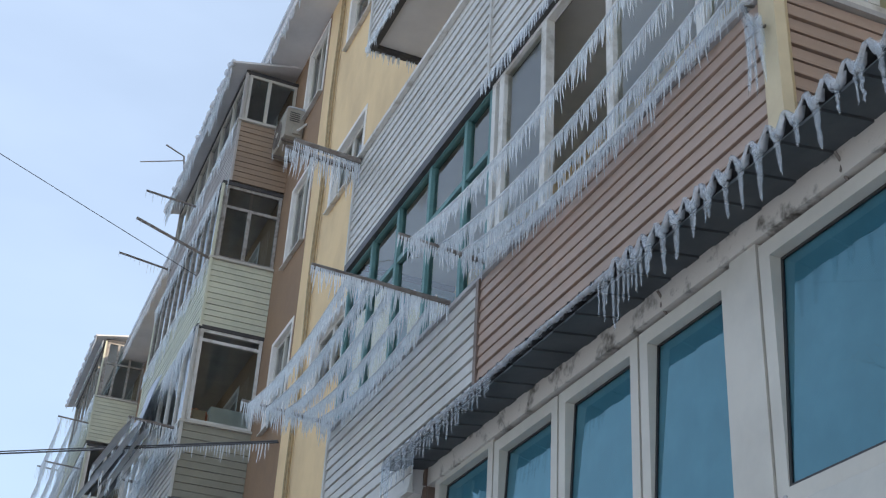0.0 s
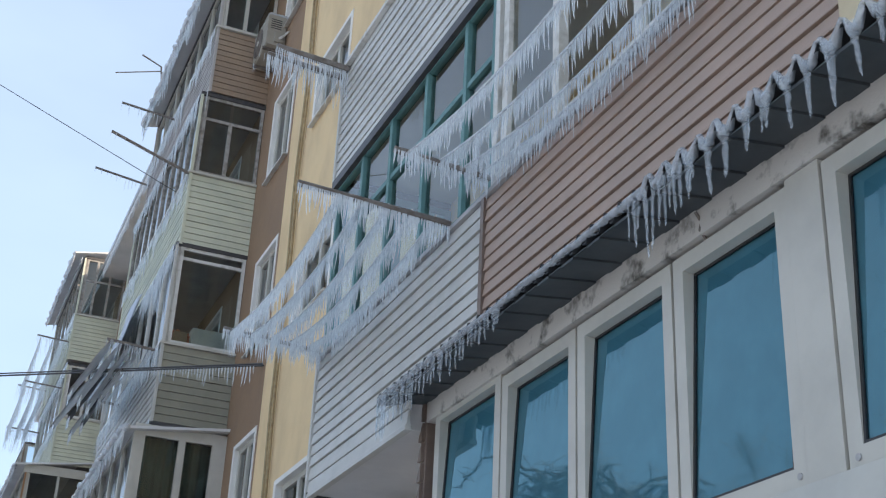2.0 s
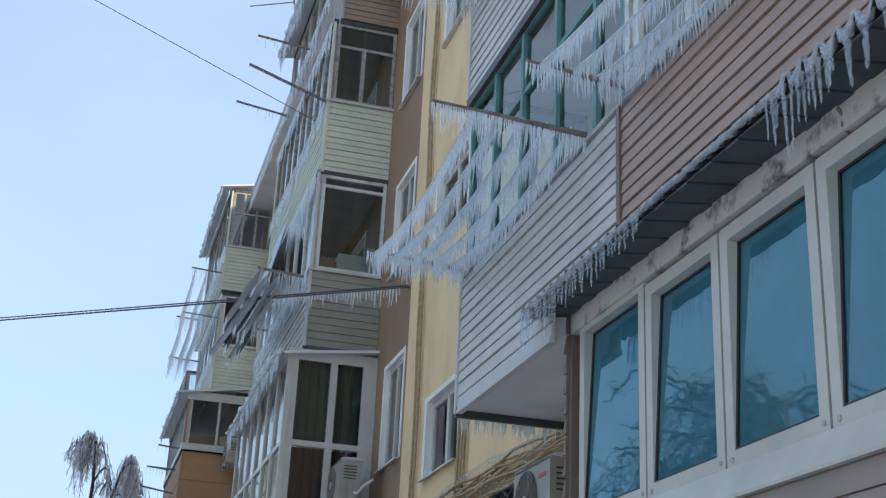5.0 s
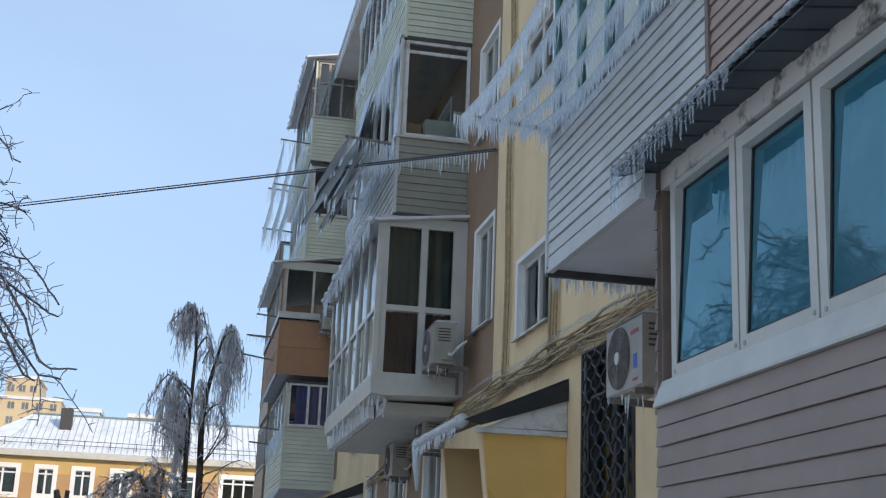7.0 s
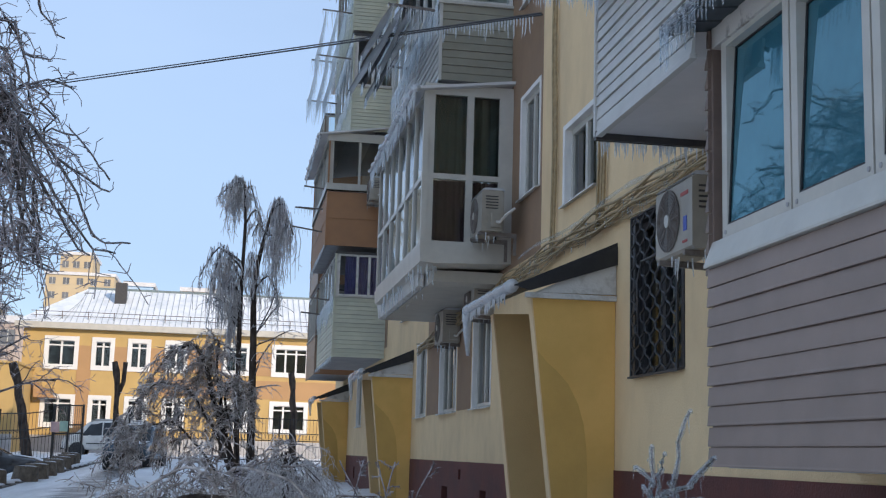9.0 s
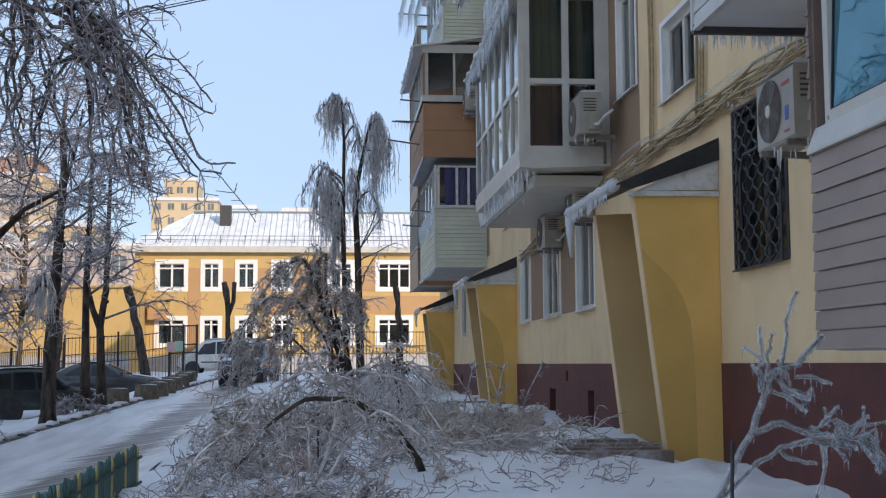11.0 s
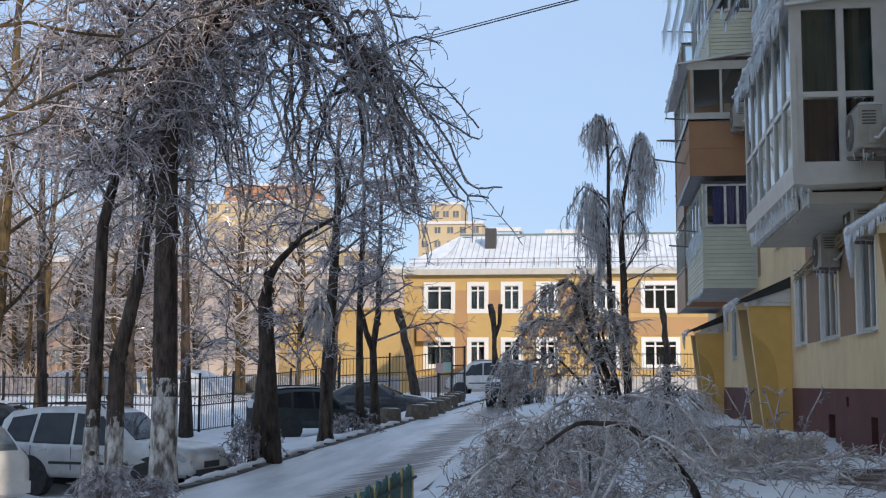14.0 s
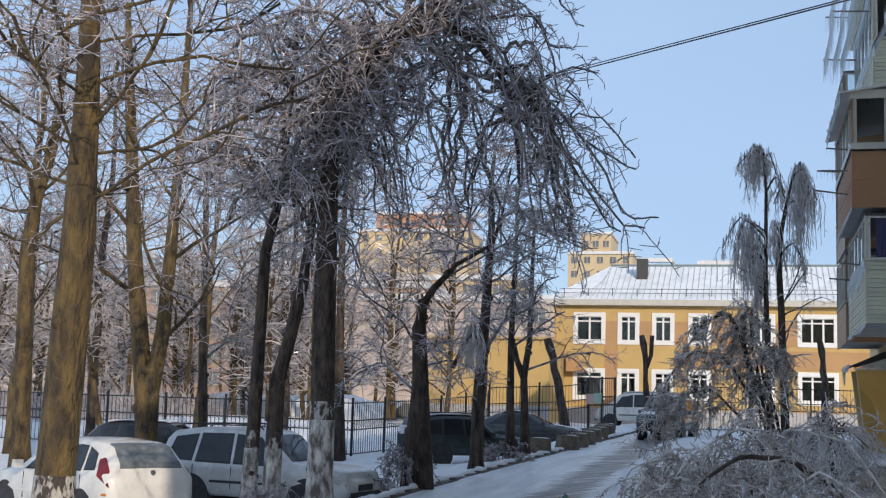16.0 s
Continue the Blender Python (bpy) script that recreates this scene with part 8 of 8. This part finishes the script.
# ---- parked cars ----
# along the length from tail to nose: x, underside, belt line, top, half width at the belt, half width at the top
CARS = {
    "hatch": [(-2.13, 0.36, 0.72, 0.78, 0.66, 0.56), (-2.08, 0.3, 0.90, 0.99, 0.78, 0.68), (-1.98, 0.28, 0.96, 1.16, 0.82, 0.65), (-1.72, 0.28, 0.98, 1.42, 0.84, 0.60), (-1.5, 0.28, 0.97, 1.49, 0.85, 0.60), (-0.7, 0.28, 0.95, 1.54, 0.86, 0.61), (0.0, 0.28, 0.93, 1.52, 0.86, 0.61), (0.25, 0.28, 0.92, 1.46, 0.86, 0.62), (0.95, 0.28, 0.91, 0.99, 0.85, 0.74), (1.6, 0.28, 0.85, 0.90, 0.83, 0.70), (2.0, 0.3, 0.68, 0.74, 0.76, 0.6), (2.12, 0.38, 0.56, 0.6, 0.62, 0.5)],
    "suv": [(-2.05, 0.45, 0.85, 0.9, 0.74, 0.66), (-2.0, 0.4, 0.99, 1.12, 0.82, 0.70), (-1.9, 0.38, 1.02, 1.5, 0.85, 0.68), (-1.75, 0.38, 1.02, 1.64, 0.86, 0.67), (-1.3, 0.38, 1.01, 1.7, 0.87, 0.68), (-0.5, 0.38, 0.99, 1.72, 0.87, 0.69), (0.15, 0.38, 0.98, 1.69, 0.87, 0.69), (0.35, 0.38, 0.98, 1.62, 0.87, 0.70), (0.92, 0.38, 0.97, 1.07, 0.87, 0.78), (1.7, 0.4, 0.95, 1.01, 0.85, 0.77), (2.05, 0.42, 0.86, 0.92, 0.81, 0.72), (2.13, 0.48, 0.66, 0.7, 0.76, 0.66)],
    "saloon": [(-2.28, 0.42, 0.76, 0.82, 0.66, 0.56), (-2.2, 0.3, 0.9, 0.99, 0.78, 0.68), (-1.55, 0.28, 0.93, 1.04, 0.83, 0.70), (-0.95, 0.28, 0.94, 1.34, 0.85, 0.59), (-0.65, 0.28, 0.94, 1.41, 0.86, 0.58), (-0.2, 0.28, 0.93, 1.43, 0.86, 0.58), (0.2, 0.28, 0.92, 1.38, 0.86, 0.59), (1.0, 0.28, 0.9, 0.97, 0.85, 0.74), (1.75, 0.28, 0.82, 0.87, 0.82, 0.70), (2.18, 0.34, 0.66, 0.71, 0.72, 0.6), (2.27, 0.4, 0.54, 0.58, 0.6, 0.5)],
    "van": [(-2.15, 0.4, 0.95, 1.0, 0.78, 0.72), (-2.12, 0.35, 1.05, 1.6, 0.82, 0.74), (-2.0, 0.35, 1.08, 1.82, 0.84, 0.73), (-1.0, 0.35, 1.07, 1.87, 0.84, 0.74), (0.5, 0.35, 1.05, 1.85, 0.84, 0.73), (0.85, 0.35, 1.03, 1.74, 0.84, 0.72), (1.55, 0.35, 1.0, 1.1, 0.83, 0.74), (2.0, 0.36, 0.9, 0.96, 0.8, 0.7), (2.14, 0.42, 0.7, 0.74, 0.74, 0.62)],
}
# side windows as corners (x, share of the height from belt to roof); then windscreen and rear window as (foot, head) along x; wheels
CAR_PARTS = {
    "hatch": ([[(0.62, 0.1), (0.1, 0.86), (-0.38, 0.88), (-0.38, 0.08)], [(-0.47, 0.08), (-0.47, 0.88), (-1.1, 0.85), (-1.2, 0.08)], [(-1.3, 0.1), (-1.2, 0.82), (-1.48, 0.66), (-1.6, 0.12)]], (0.9, 0.28), (-2.03, -1.58), (-1.28, 1.3), 0.31),
    "suv": ([[(0.7, 0.08), (0.22, 0.84), (-0.3, 0.86), (-0.3, 0.06)], [(-0.4, 0.06), (-0.4, 0.86), (-1.08, 0.86), (-1.15, 0.06)], [(-1.25, 0.08), (-1.18, 0.84), (-1.68, 0.8), (-1.82, 0.1)]], (0.88, 0.38), (-1.985, -1.78), (-1.25, 1.3), 0.36),
    "saloon": ([[(0.68, 0.1), (0.16, 0.84), (-0.3, 0.86), (-0.3, 0.08)], [(-0.39, 0.08), (-0.39, 0.86), (-0.75, 0.82), (-1.25, 0.1)]], (0.96, 0.23), (-1.52, -0.93), (-1.4, 1.38), 0.31),
    "van": ([[(1.15, 0.08), (0.75, 0.8), (0.2, 0.84), (0.2, 0.06)], [(0.1, 0.06), (0.1, 0.84), (-0.95, 0.86), (-0.95, 0.06)], [(-1.05, 0.06), (-1.05, 0.86), (-1.95, 0.84), (-1.98, 0.08)]], (1.5, 0.9), (-2.13, -2.04), (-1.35, 1.35), 0.32),
}


def car(label, at, yaw, paint, style, size=1.0, snow=True, tail="low", sink=0.03):
    """Parked car facing its local +x; origin on the ground under its middle."""
    ob = thing("car", label, "car", "parked cars", "", (*at, ground_z(*at) - sink))
    ob.rotation_euler = (0, 0, radians(yaw))
    ob.scale = (size, size, size)
    rows = CARS[style]
    sides, (wf, wh), (rf, rh), axles, r = CAR_PARTS[style]
    xs = [q[0] for q in rows]

    def at_x(x):
        return [float(np.interp(x, xs, [q[k] for q in rows])) for k in range(1, 6)]

    def skin(x, f, side, out=0.0):
        """A point of the flank at x, a share f of the way from belt to roof edge."""
        low, belt, top, wb, wt = at_x(x)
        edge = top - 0.05 * min(1.0, (top - belt) * 3)
        if f < 0:
            return Vector((x, side * (wb + 0.02 + out), belt + f * (belt - low)))
        return Vector((x, side * (wb + (wt - wb) * f + out), belt + (edge - belt) * f + out * 0.4))

    body = Build()
    for x, low, belt, top, wb, wt in rows:
        edge = top - 0.05 * min(1.0, (top - belt) * 3)
        half = [(wb * 0.9, low), (wb + 0.005, low + 0.08), (wb + 0.025, low + (belt - low) * 0.55), (wb + 0.012, belt - 0.03), (wb, belt), (wt + (wb - wt) * 0.3, belt + (edge - belt) * 0.7), (wt, edge), (wt * 0.86, edge + (top - edge) * 0.62), (wt * 0.45, top - 0.006), (0.0, top)]
        body.v += [(x, -w, z) for w, z in half] + [(x, w, z) for w, z in reversed(half[:-1])]
    m = 19
    for i in range(len(rows) - 1):
        body.f += [(i * m + k, i * m + k + 1, (i + 1) * m + k + 1, (i + 1) * m + k) for k in range(m - 1)]
        body.f.append((i * m + m - 1, i * m, (i + 1) * m, (i + 1) * m + m - 1))
    body.f += [tuple(range(m)), tuple(range((len(rows) - 1) * m, len(rows) * m))]
    shell = part("body", body, paint, ob, smooth=True)
    recalc(shell.data)
    for poly in shell.data.polygons:
        poly.use_smooth = len(poly.vertices) == 4

    def plate(name, pts, material, thick=0.012):
        """A thin plate lying on the skin."""
        g = Build()
        mid = sum(pts, Vector()) / len(pts)
        nrm = (pts[1] - pts[0]).cross(pts[2] - pts[0]).normalized()
        if nrm.dot(Vector((mid.x * 0.3, mid.y, mid.z - 0.8))) < 0:
            nrm = -nrm
        n = len(pts)
        g.v += [tuple(p) for p in pts] + [tuple(p - nrm * (thick + 0.02)) for p in pts]
        g.f += [tuple(range(n)), tuple(range(2 * n - 1, n - 1, -1))] + [(k, (k + 1) % n, n + (k + 1) % n, n + k) for k in range(n)]
        o = part(name, g, material, ob)
        recalc(o.data)
        return o

    for side in (-1, 1):
        for poly in sides:
            cx, cf = sum(p[0] for p in poly) / len(poly), sum(p[1] for p in poly) / len(poly)
            plate("window_rubber", [skin(cx + (x - cx) * 1.05, cf + (f - cf) * 1.09, side, 0.004) for x, f in poly], M_TYRE)
            plate("side_window", [skin(x, f, side, 0.011) for x, f in poly], M_CARGLASS)
        for x in axles:
            wheel = Build()
            w = at_x(x)[3]
            wheel.tube([(x, side * (w - 0.2), r), (x, side * (w - 0.17), r), (x, side * (w - 0.01), r), (x, side * (w + 0.02), r)], [r * 0.9, r, r, r * 0.9], 24)
            wh_ = part("wheel", wheel, M_TYRE, ob)
            rim = Build()
            rim.tube([(x, side * (w + 0.0), r), (x, side * (w + 0.026), r), (x, side * (w + 0.012), r)], [r * 0.66, r * 0.62, r * 0.2], 16)
            part("rim", rim, M_RIM, wh_)
            well = Build()
            well.tube([(x, side * (w - 0.24), r + 0.02), (x, side * (w + 0.028), r + 0.02)], r + 0.065, 24)
            part("wheel_arch", well, M_TYRE, ob)
        plate("headlight", [skin(rows[-1][0] - dx, f, side, 0.014) for dx, f in ((0.04, -0.12), (0.04, -0.42), (0.36, -0.30), (0.42, -0.02))], M_LAMP)
        if tail == "high":
            plate("tail_light", [skin(x, f, side, 0.016) for x, f in ((rows[1][0] + 0.02, -0.25), (rows[1][0] + 0.1, 0.25), (rows[3][0] + 0.0, 0.62), (rows[3][0] + 0.1, 0.5), (rows[3][0] - 0.04, -0.06))], M_RED)
        else:
            plate("tail_light", [skin(rows[1][0] + dx, f, side, 0.014) for dx, f in ((0.0, -0.1), (0.0, -0.45), (0.2, -0.4), (0.24, -0.05))], M_RED)
        mirror = Build()
        mirror.prism([(wf - 0.30, at_x(wf)[1] + 0.04), (wf - 0.16, at_x(wf)[1] + 0.05), (wf - 0.18, at_x(wf)[1] + 0.18), (wf - 0.28, at_x(wf)[1] + 0.18)], side * 0.9, side * 1.06, "y")
        recalc(part("mirror", mirror, paint, ob).data)
        for k, x in enumerate((sides[0][2][0] - 0.045, sides[1][-1][0] - 0.05, sides[0][0][0] + 0.02)):
            plate("door_gap", [skin(x - 0.006, -0.05, side, 0.004), skin(x + 0.006, -0.05, side, 0.004), skin(x + 0.006, -0.75, side, 0.004), skin(x - 0.006, -0.75, side, 0.004)], M_TYRE, 0.002)
        for x in (sides[0][2][0] + 0.05, sides[1][-1][0] + 0.12):
            plate("door_handle", [skin(x, -0.12, side, 0.02), skin(x + 0.16, -0.12, side, 0.02), skin(x + 0.16, -0.17, side, 0.02), skin(x, -0.17, side, 0.02)], paint)
        plate("side_moulding", [skin(axles[0] + 0.45, -0.5, side, 0.012), skin(axles[1] - 0.45, -0.5, side, 0.012), skin(axles[1] - 0.45, -0.58, side, 0.012), skin(axles[0] + 0.45, -0.58, side, 0.012)], M_TYRE if style != "hatch" else paint)

    def pane(name, foot, head, material, out, trim=0.9):
        g = Build()
        marks = sorted({foot, head, (foot + head) / 2} | {q for q in xs if min(foot, head) < q < max(foot, head)}, reverse=foot > head)
        for x in marks:
            low, belt, top, wb, wt = at_x(x)
            way = 1 if foot > head else -1
            for k in (-1, -0.5, 0, 0.5, 1):
                z = top - (0.05 * min(1.0, (top - belt) * 3) * 0.38 if abs(k) == 1 else 0.004)
                g.v.append((x + way * out * 0.6, k * wt * trim, z + out))
        m = len(marks)
        for i in range(m - 1):
            for k in range(4):
                g.f.append((i * 5 + k, i * 5 + k + 1, (i + 1) * 5 + k + 1, (i + 1) * 5 + k))
        n = len(g.v)
        g.v += [(x, y, z - 0.02) for x, y, z in g.v]
        g.f += [tuple(n + k for k in reversed(f)) for f in g.f]
        ring = [0, 1, 2, 3] + [4 + 5 * k for k in range(m)] + [5 * m - 2, 5 * m - 3, 5 * m - 4] + [5 * k for k in range(m - 1, 0, -1)]
        g.f += [(a, c, n + c, n + a) for a, c in zip(ring, ring[1:] + ring[:1])]
        o = part(name, g, material, ob, smooth=False)
        recalc(o.data)
        return o

    pane("windscreen", wf, wh, M_CARGLASS, 0.008)
    pane("rear_window", rf, rh, M_CARGLASS if style != "hatch" else M_FROSTGLASS, 0.008)
    if snow:
        pane("snow_cover", rh + 0.12, wh - 0.12, M_SNOW_CAR, 0.05, 0.97)
        pane("bonnet_snow", rows[-1][0] - 0.22, wf + 0.08, M_SNOW_CAR, 0.04, 0.9)
    if style == "saloon":
        pane("window_snow", rf + 0.02, rh - 0.06, M_SNOW, 0.03, 0.9)
        pane("boot_snow", rows[1][0] + 0.06, rf - 0.04, M_SNOW_CAR, 0.05, 0.95)
    for name, x0, x1 in (("front_bumper", rows[-1][0] - 0.16, rows[-1][0] + 0.03), ("rear_bumper", rows[0][0] - 0.03, rows[0][0] + 0.14)):
        w = at_x((x0 + x1) / 2)[3]
        bp = Build()
        bp.prism([(x0, -w), (x1, -w * 0.86), (x1, w * 0.86), (x0, w)], 0.36, 0.56, "z")
        recalc(part(name, bp, paint if style in ("hatch", "saloon") else M_TYRE, ob).data)
    gr = Build()
    gr.box(rows[-1][0] - 0.06, -0.34, 0.58, rows[-1][0] + 0.012, 0.34, 0.7)
    part("radiator_grille", gr, M_TYRE, ob)
    if style == "suv":
        for side in (-1, 1):
            rail = Build()
            rail.tube([(-1.7, side * 0.58, 1.66), (-1.6, side * 0.58, 1.75), (-0.5, side * 0.58, 1.79), (0.1, side * 0.58, 1.75), (0.18, side * 0.58, 1.68)], 0.018, 6)
            part("roof_rail", rail, M_TYRE, ob)
    return ob


M_CARGLASS = mat("dark_car_glass", (0.012, 0.015, 0.018), (0.03, 0.033, 0.036), 0.06, 2.0)
M_TYRE = mat("black_rubber", (0.02, 0.02, 0.022), (0.045, 0.045, 0.045), 0.7, 8.0)
M_RIM = mat("alloy_rim", (0.35, 0.35, 0.36), (0.2, 0.2, 0.2), 0.35, 8.0, metal=0.8)
M_LAMP = mat("clear_lamp_glass", (0.55, 0.57, 0.6), (0.3, 0.32, 0.34), 0.1, 12.0)
M_RED = mat("red_lamp_glass", (0.22, 0.015, 0.015), (0.14, 0.012, 0.012), 0.15, 12.0)
M_AMBER = mat("amber_lamp_glass", (0.6, 0.22, 0.03), (0.5, 0.18, 0.03), 0.2, 12.0)
M_SNOW_CAR = mat("thin_snow", (0.80, 0.80, 0.81), (0.52, 0.52, 0.53), 0.8, 5.0, 0.4, 20, spread=(0.45, 0.7))
M_P_SILVER = mat("dirty_silver_paint", (0.64, 0.63, 0.61), (0.46, 0.45, 0.43), 0.35, 3.0, metal=0.2, coat=0.5)
M_P_WHITE = mat("white_car_paint", (0.78, 0.75, 0.69), (0.60, 0.57, 0.52), 0.3, 2.0, coat=0.6)
M_P_DARK = mat("black_car_paint", (0.012, 0.014, 0.018), (0.05, 0.055, 0.062), 0.3, 2.2, coat=0.8, spread=(0.45, 0.75))
M_P_GREEN = mat("dark_green_car_paint", (0.02, 0.03, 0.03), (0.07, 0.08, 0.082), 0.35, 1.6, coat=0.4, spread=(0.5, 0.8))
M_P_BLUE = mat("blue_car_paint", (0.012, 0.04, 0.065), (0.02, 0.045, 0.07), 0.3, 3.0, coat=0.6)
M_FROSTGLASS = mat("frosted_car_glass", (0.10, 0.115, 0.12), (0.22, 0.24, 0.25), 0.3, 5.0, spread=(0.4, 0.7))
car("silver off-road car with roof rails parked under the trees", (-9.86, 31.2), -6, M_P_SILVER, "suv", 1.03, snow=False)
hatch = car("white hatchback with frost on its rear window", (-12.4, 28.4), 150, M_P_WHITE, "hatch", 1.06, tail="high", snow=False)
for side in (-1, 1):
    mk = Build()
    mk.box(-2.02, side * 0.82 - 0.03, 0.62, -1.78, side * 0.82 + 0.03, 0.66)
    part("side_marker", mk, M_AMBER, hatch, "amber side marker")
badge = Build()
badge.tube([(-2.06, 0.0, 0.99), (-2.1, 0.0, 0.99)], 0.045, 12)
part("badge", badge, M_RIM, hatch, "plain round badge")
jeep = car("dark green off-road car with frosted roof, spare wheel behind", (-9.0, 45.3), 43, M_P_GREEN, "suv", 0.92)
sw = Build()
sw.tube([(-2.24, 0.1, 0.95), (-2.2, 0.1, 0.95), (-2.06, 0.1, 0.95), (-2.02, 0.1, 0.95)], [0.3, 0.35, 0.35, 0.3], 18)
part("spare_wheel", sw, M_TYRE, jeep)
sc = Build()
sc.tube([(-2.27, 0.1, 1.12), (-2.22, 0.1, 1.14), (-2.06, 0.1, 1.16)], [0.16, 0.2, 0.18], 14)
part("wheel_snow", sc, M_SNOW, jeep, smooth=True)
car("black saloon car with snow on its rear window", (-8.35, 53.2), 3, M_P_DARK, "saloon", 1.03)
car("white van by the school gate", (-5.9, 73.0), 178, M_P_WHITE, "van")
car("dark blue car behind the bent trees", (-3.3, 56.0), -98, M_P_BLUE, "suv", 0.96)
car("dark car parked behind the silver one", (-14.9, 37.0), 12, M_P_DARK, "hatch", 0.98)


M_LOG = mat("weathered_log", (0.21, 0.165, 0.12), (0.09, 0.07, 0.05), 0.8, 7.0, 0.8, 30)


# ---- small things in the yard ----
def stump(x, y, r, h, seed):
    rng = random.Random(seed)
    b = Build()
    z = ground_z(x, y) - 0.05
    b.tube([(x, y, z), (x + 0.02, y, z + h * 0.5), (x + 0.03, y + 0.02, z + h)], [r * 1.1, r, r * 0.95], 12)
    ob = tagged(part("log", b, M_LOG), "sawn log standing in the snow beside the road", "log", "sawn logs")
    s = Build()
    s.tube([(x + 0.03, y + 0.02, z + h), (x + 0.03, y + 0.02, z + h + 0.03)], [r * 0.9, r * 0.6], 12)
    part("snow_cap", s, M_SNOW, ob, smooth=True)


for i, (x, y) in enumerate(((-5.95, 47.2), (-5.85, 48.7), (-5.8, 50.3), (-5.8, 52.2), (-5.8, 54.2), (-5.85, 56.4), (-5.95, 58.2), (-6.55, 45.2))):
    stump(x, y, 0.38, 0.5, i)
bin_b = Build()
bin_b.box(-25.0, 62, ground_z(-24.4, 62) - 0.1, -23.8, 63.0, 0.85)
tagged(part("waste_container", bin_b, mat("green_container", (0.06, 0.5, 0.33), None, 0.5)), "bright green waste container behind the fence", "container")


# ---- small things in the flower bed ----
def crumpled(name, label, category, at, size, material, seed):
    """A crumpled soft thing half sunk in the snow."""
    bm = bmesh.new()
    bmesh.ops.create_icosphere(bm, subdivisions=3, radius=1.0)
    for v in bm.verts:
        k = 1 + 0.35 * noise.noise(v.co * 1.9 + Vector((seed, 0, 0))) + 0.15 * noise.noise(v.co * 5.0 + Vector((0, seed, 0)))
        v.co = Vector((v.co.x * size[0], v.co.y * size[1], v.co.z * size[2])) * k
    me = bpy.data.meshes.new(name)
    bm.to_mesh(me)
    bm.free()
    ob = part(name, me, material)
    ob.location = (at[0], at[1], ground_z(*at) + 0.1)
    tagged(ob, label, category)


st_ = Build()
sx, sy = (-0.2, 18.2)
st_.tube([(sx, sy, ground_z(sx, sy) - 0.1), (sx + 0.005, sy, ground_z(sx, sy) + 0.3), (sx + 0.0, sy, ground_z(sx, sy) + 0.72)], 0.012, 7)
tagged(part("stake", st_, M_DARK), "thin dark metal stake standing in the flower bed", "stake")
crumpled("plastic_bag", "crumpled pink plastic bag half sunk in the snow", "bag", (-0.45, 25.2), (0.16, 0.13, 0.1), mat("pink_plastic", (0.55, 0.20, 0.19), (0.42, 0.13, 0.12), 0.45, 9.0), 3)
crumpled("dry_leaves", "clump of frozen red-brown leaves in the snow", "leaves", (-0.36, 18.6), (0.2, 0.16, 0.12), mat("red_brown_leaves", (0.28, 0.12, 0.07), (0.45, 0.36, 0.33), 0.6, 22.0, 1.0, 60), 7)
lg = Build()
lx, ly = (0.02, 26.3)
lg.tube([(lx - 0.35, ly, ground_z(lx, ly) + 0.15), (lx, ly + 0.02, ground_z(lx, ly) + 0.17), (lx + 0.35, ly + 0.05, ground_z(lx, ly) + 0.14)], [0.12, 0.13, 0.11], 12)
log_thing = tagged(part("log", lg, M_BARK, smooth=True), "dark log lying in the snow of the flower bed", "log")
lc = Build()
lc.tube([(lx - 0.3, ly, ground_z(lx, ly) + 0.25), (lx, ly + 0.02, ground_z(lx, ly) + 0.27), (lx + 0.3, ly + 0.05, ground_z(lx, ly) + 0.235)], [0.04, 0.07, 0.04], 8)
part("snow_cap", lc, M_SNOW, log_thing, smooth=True)
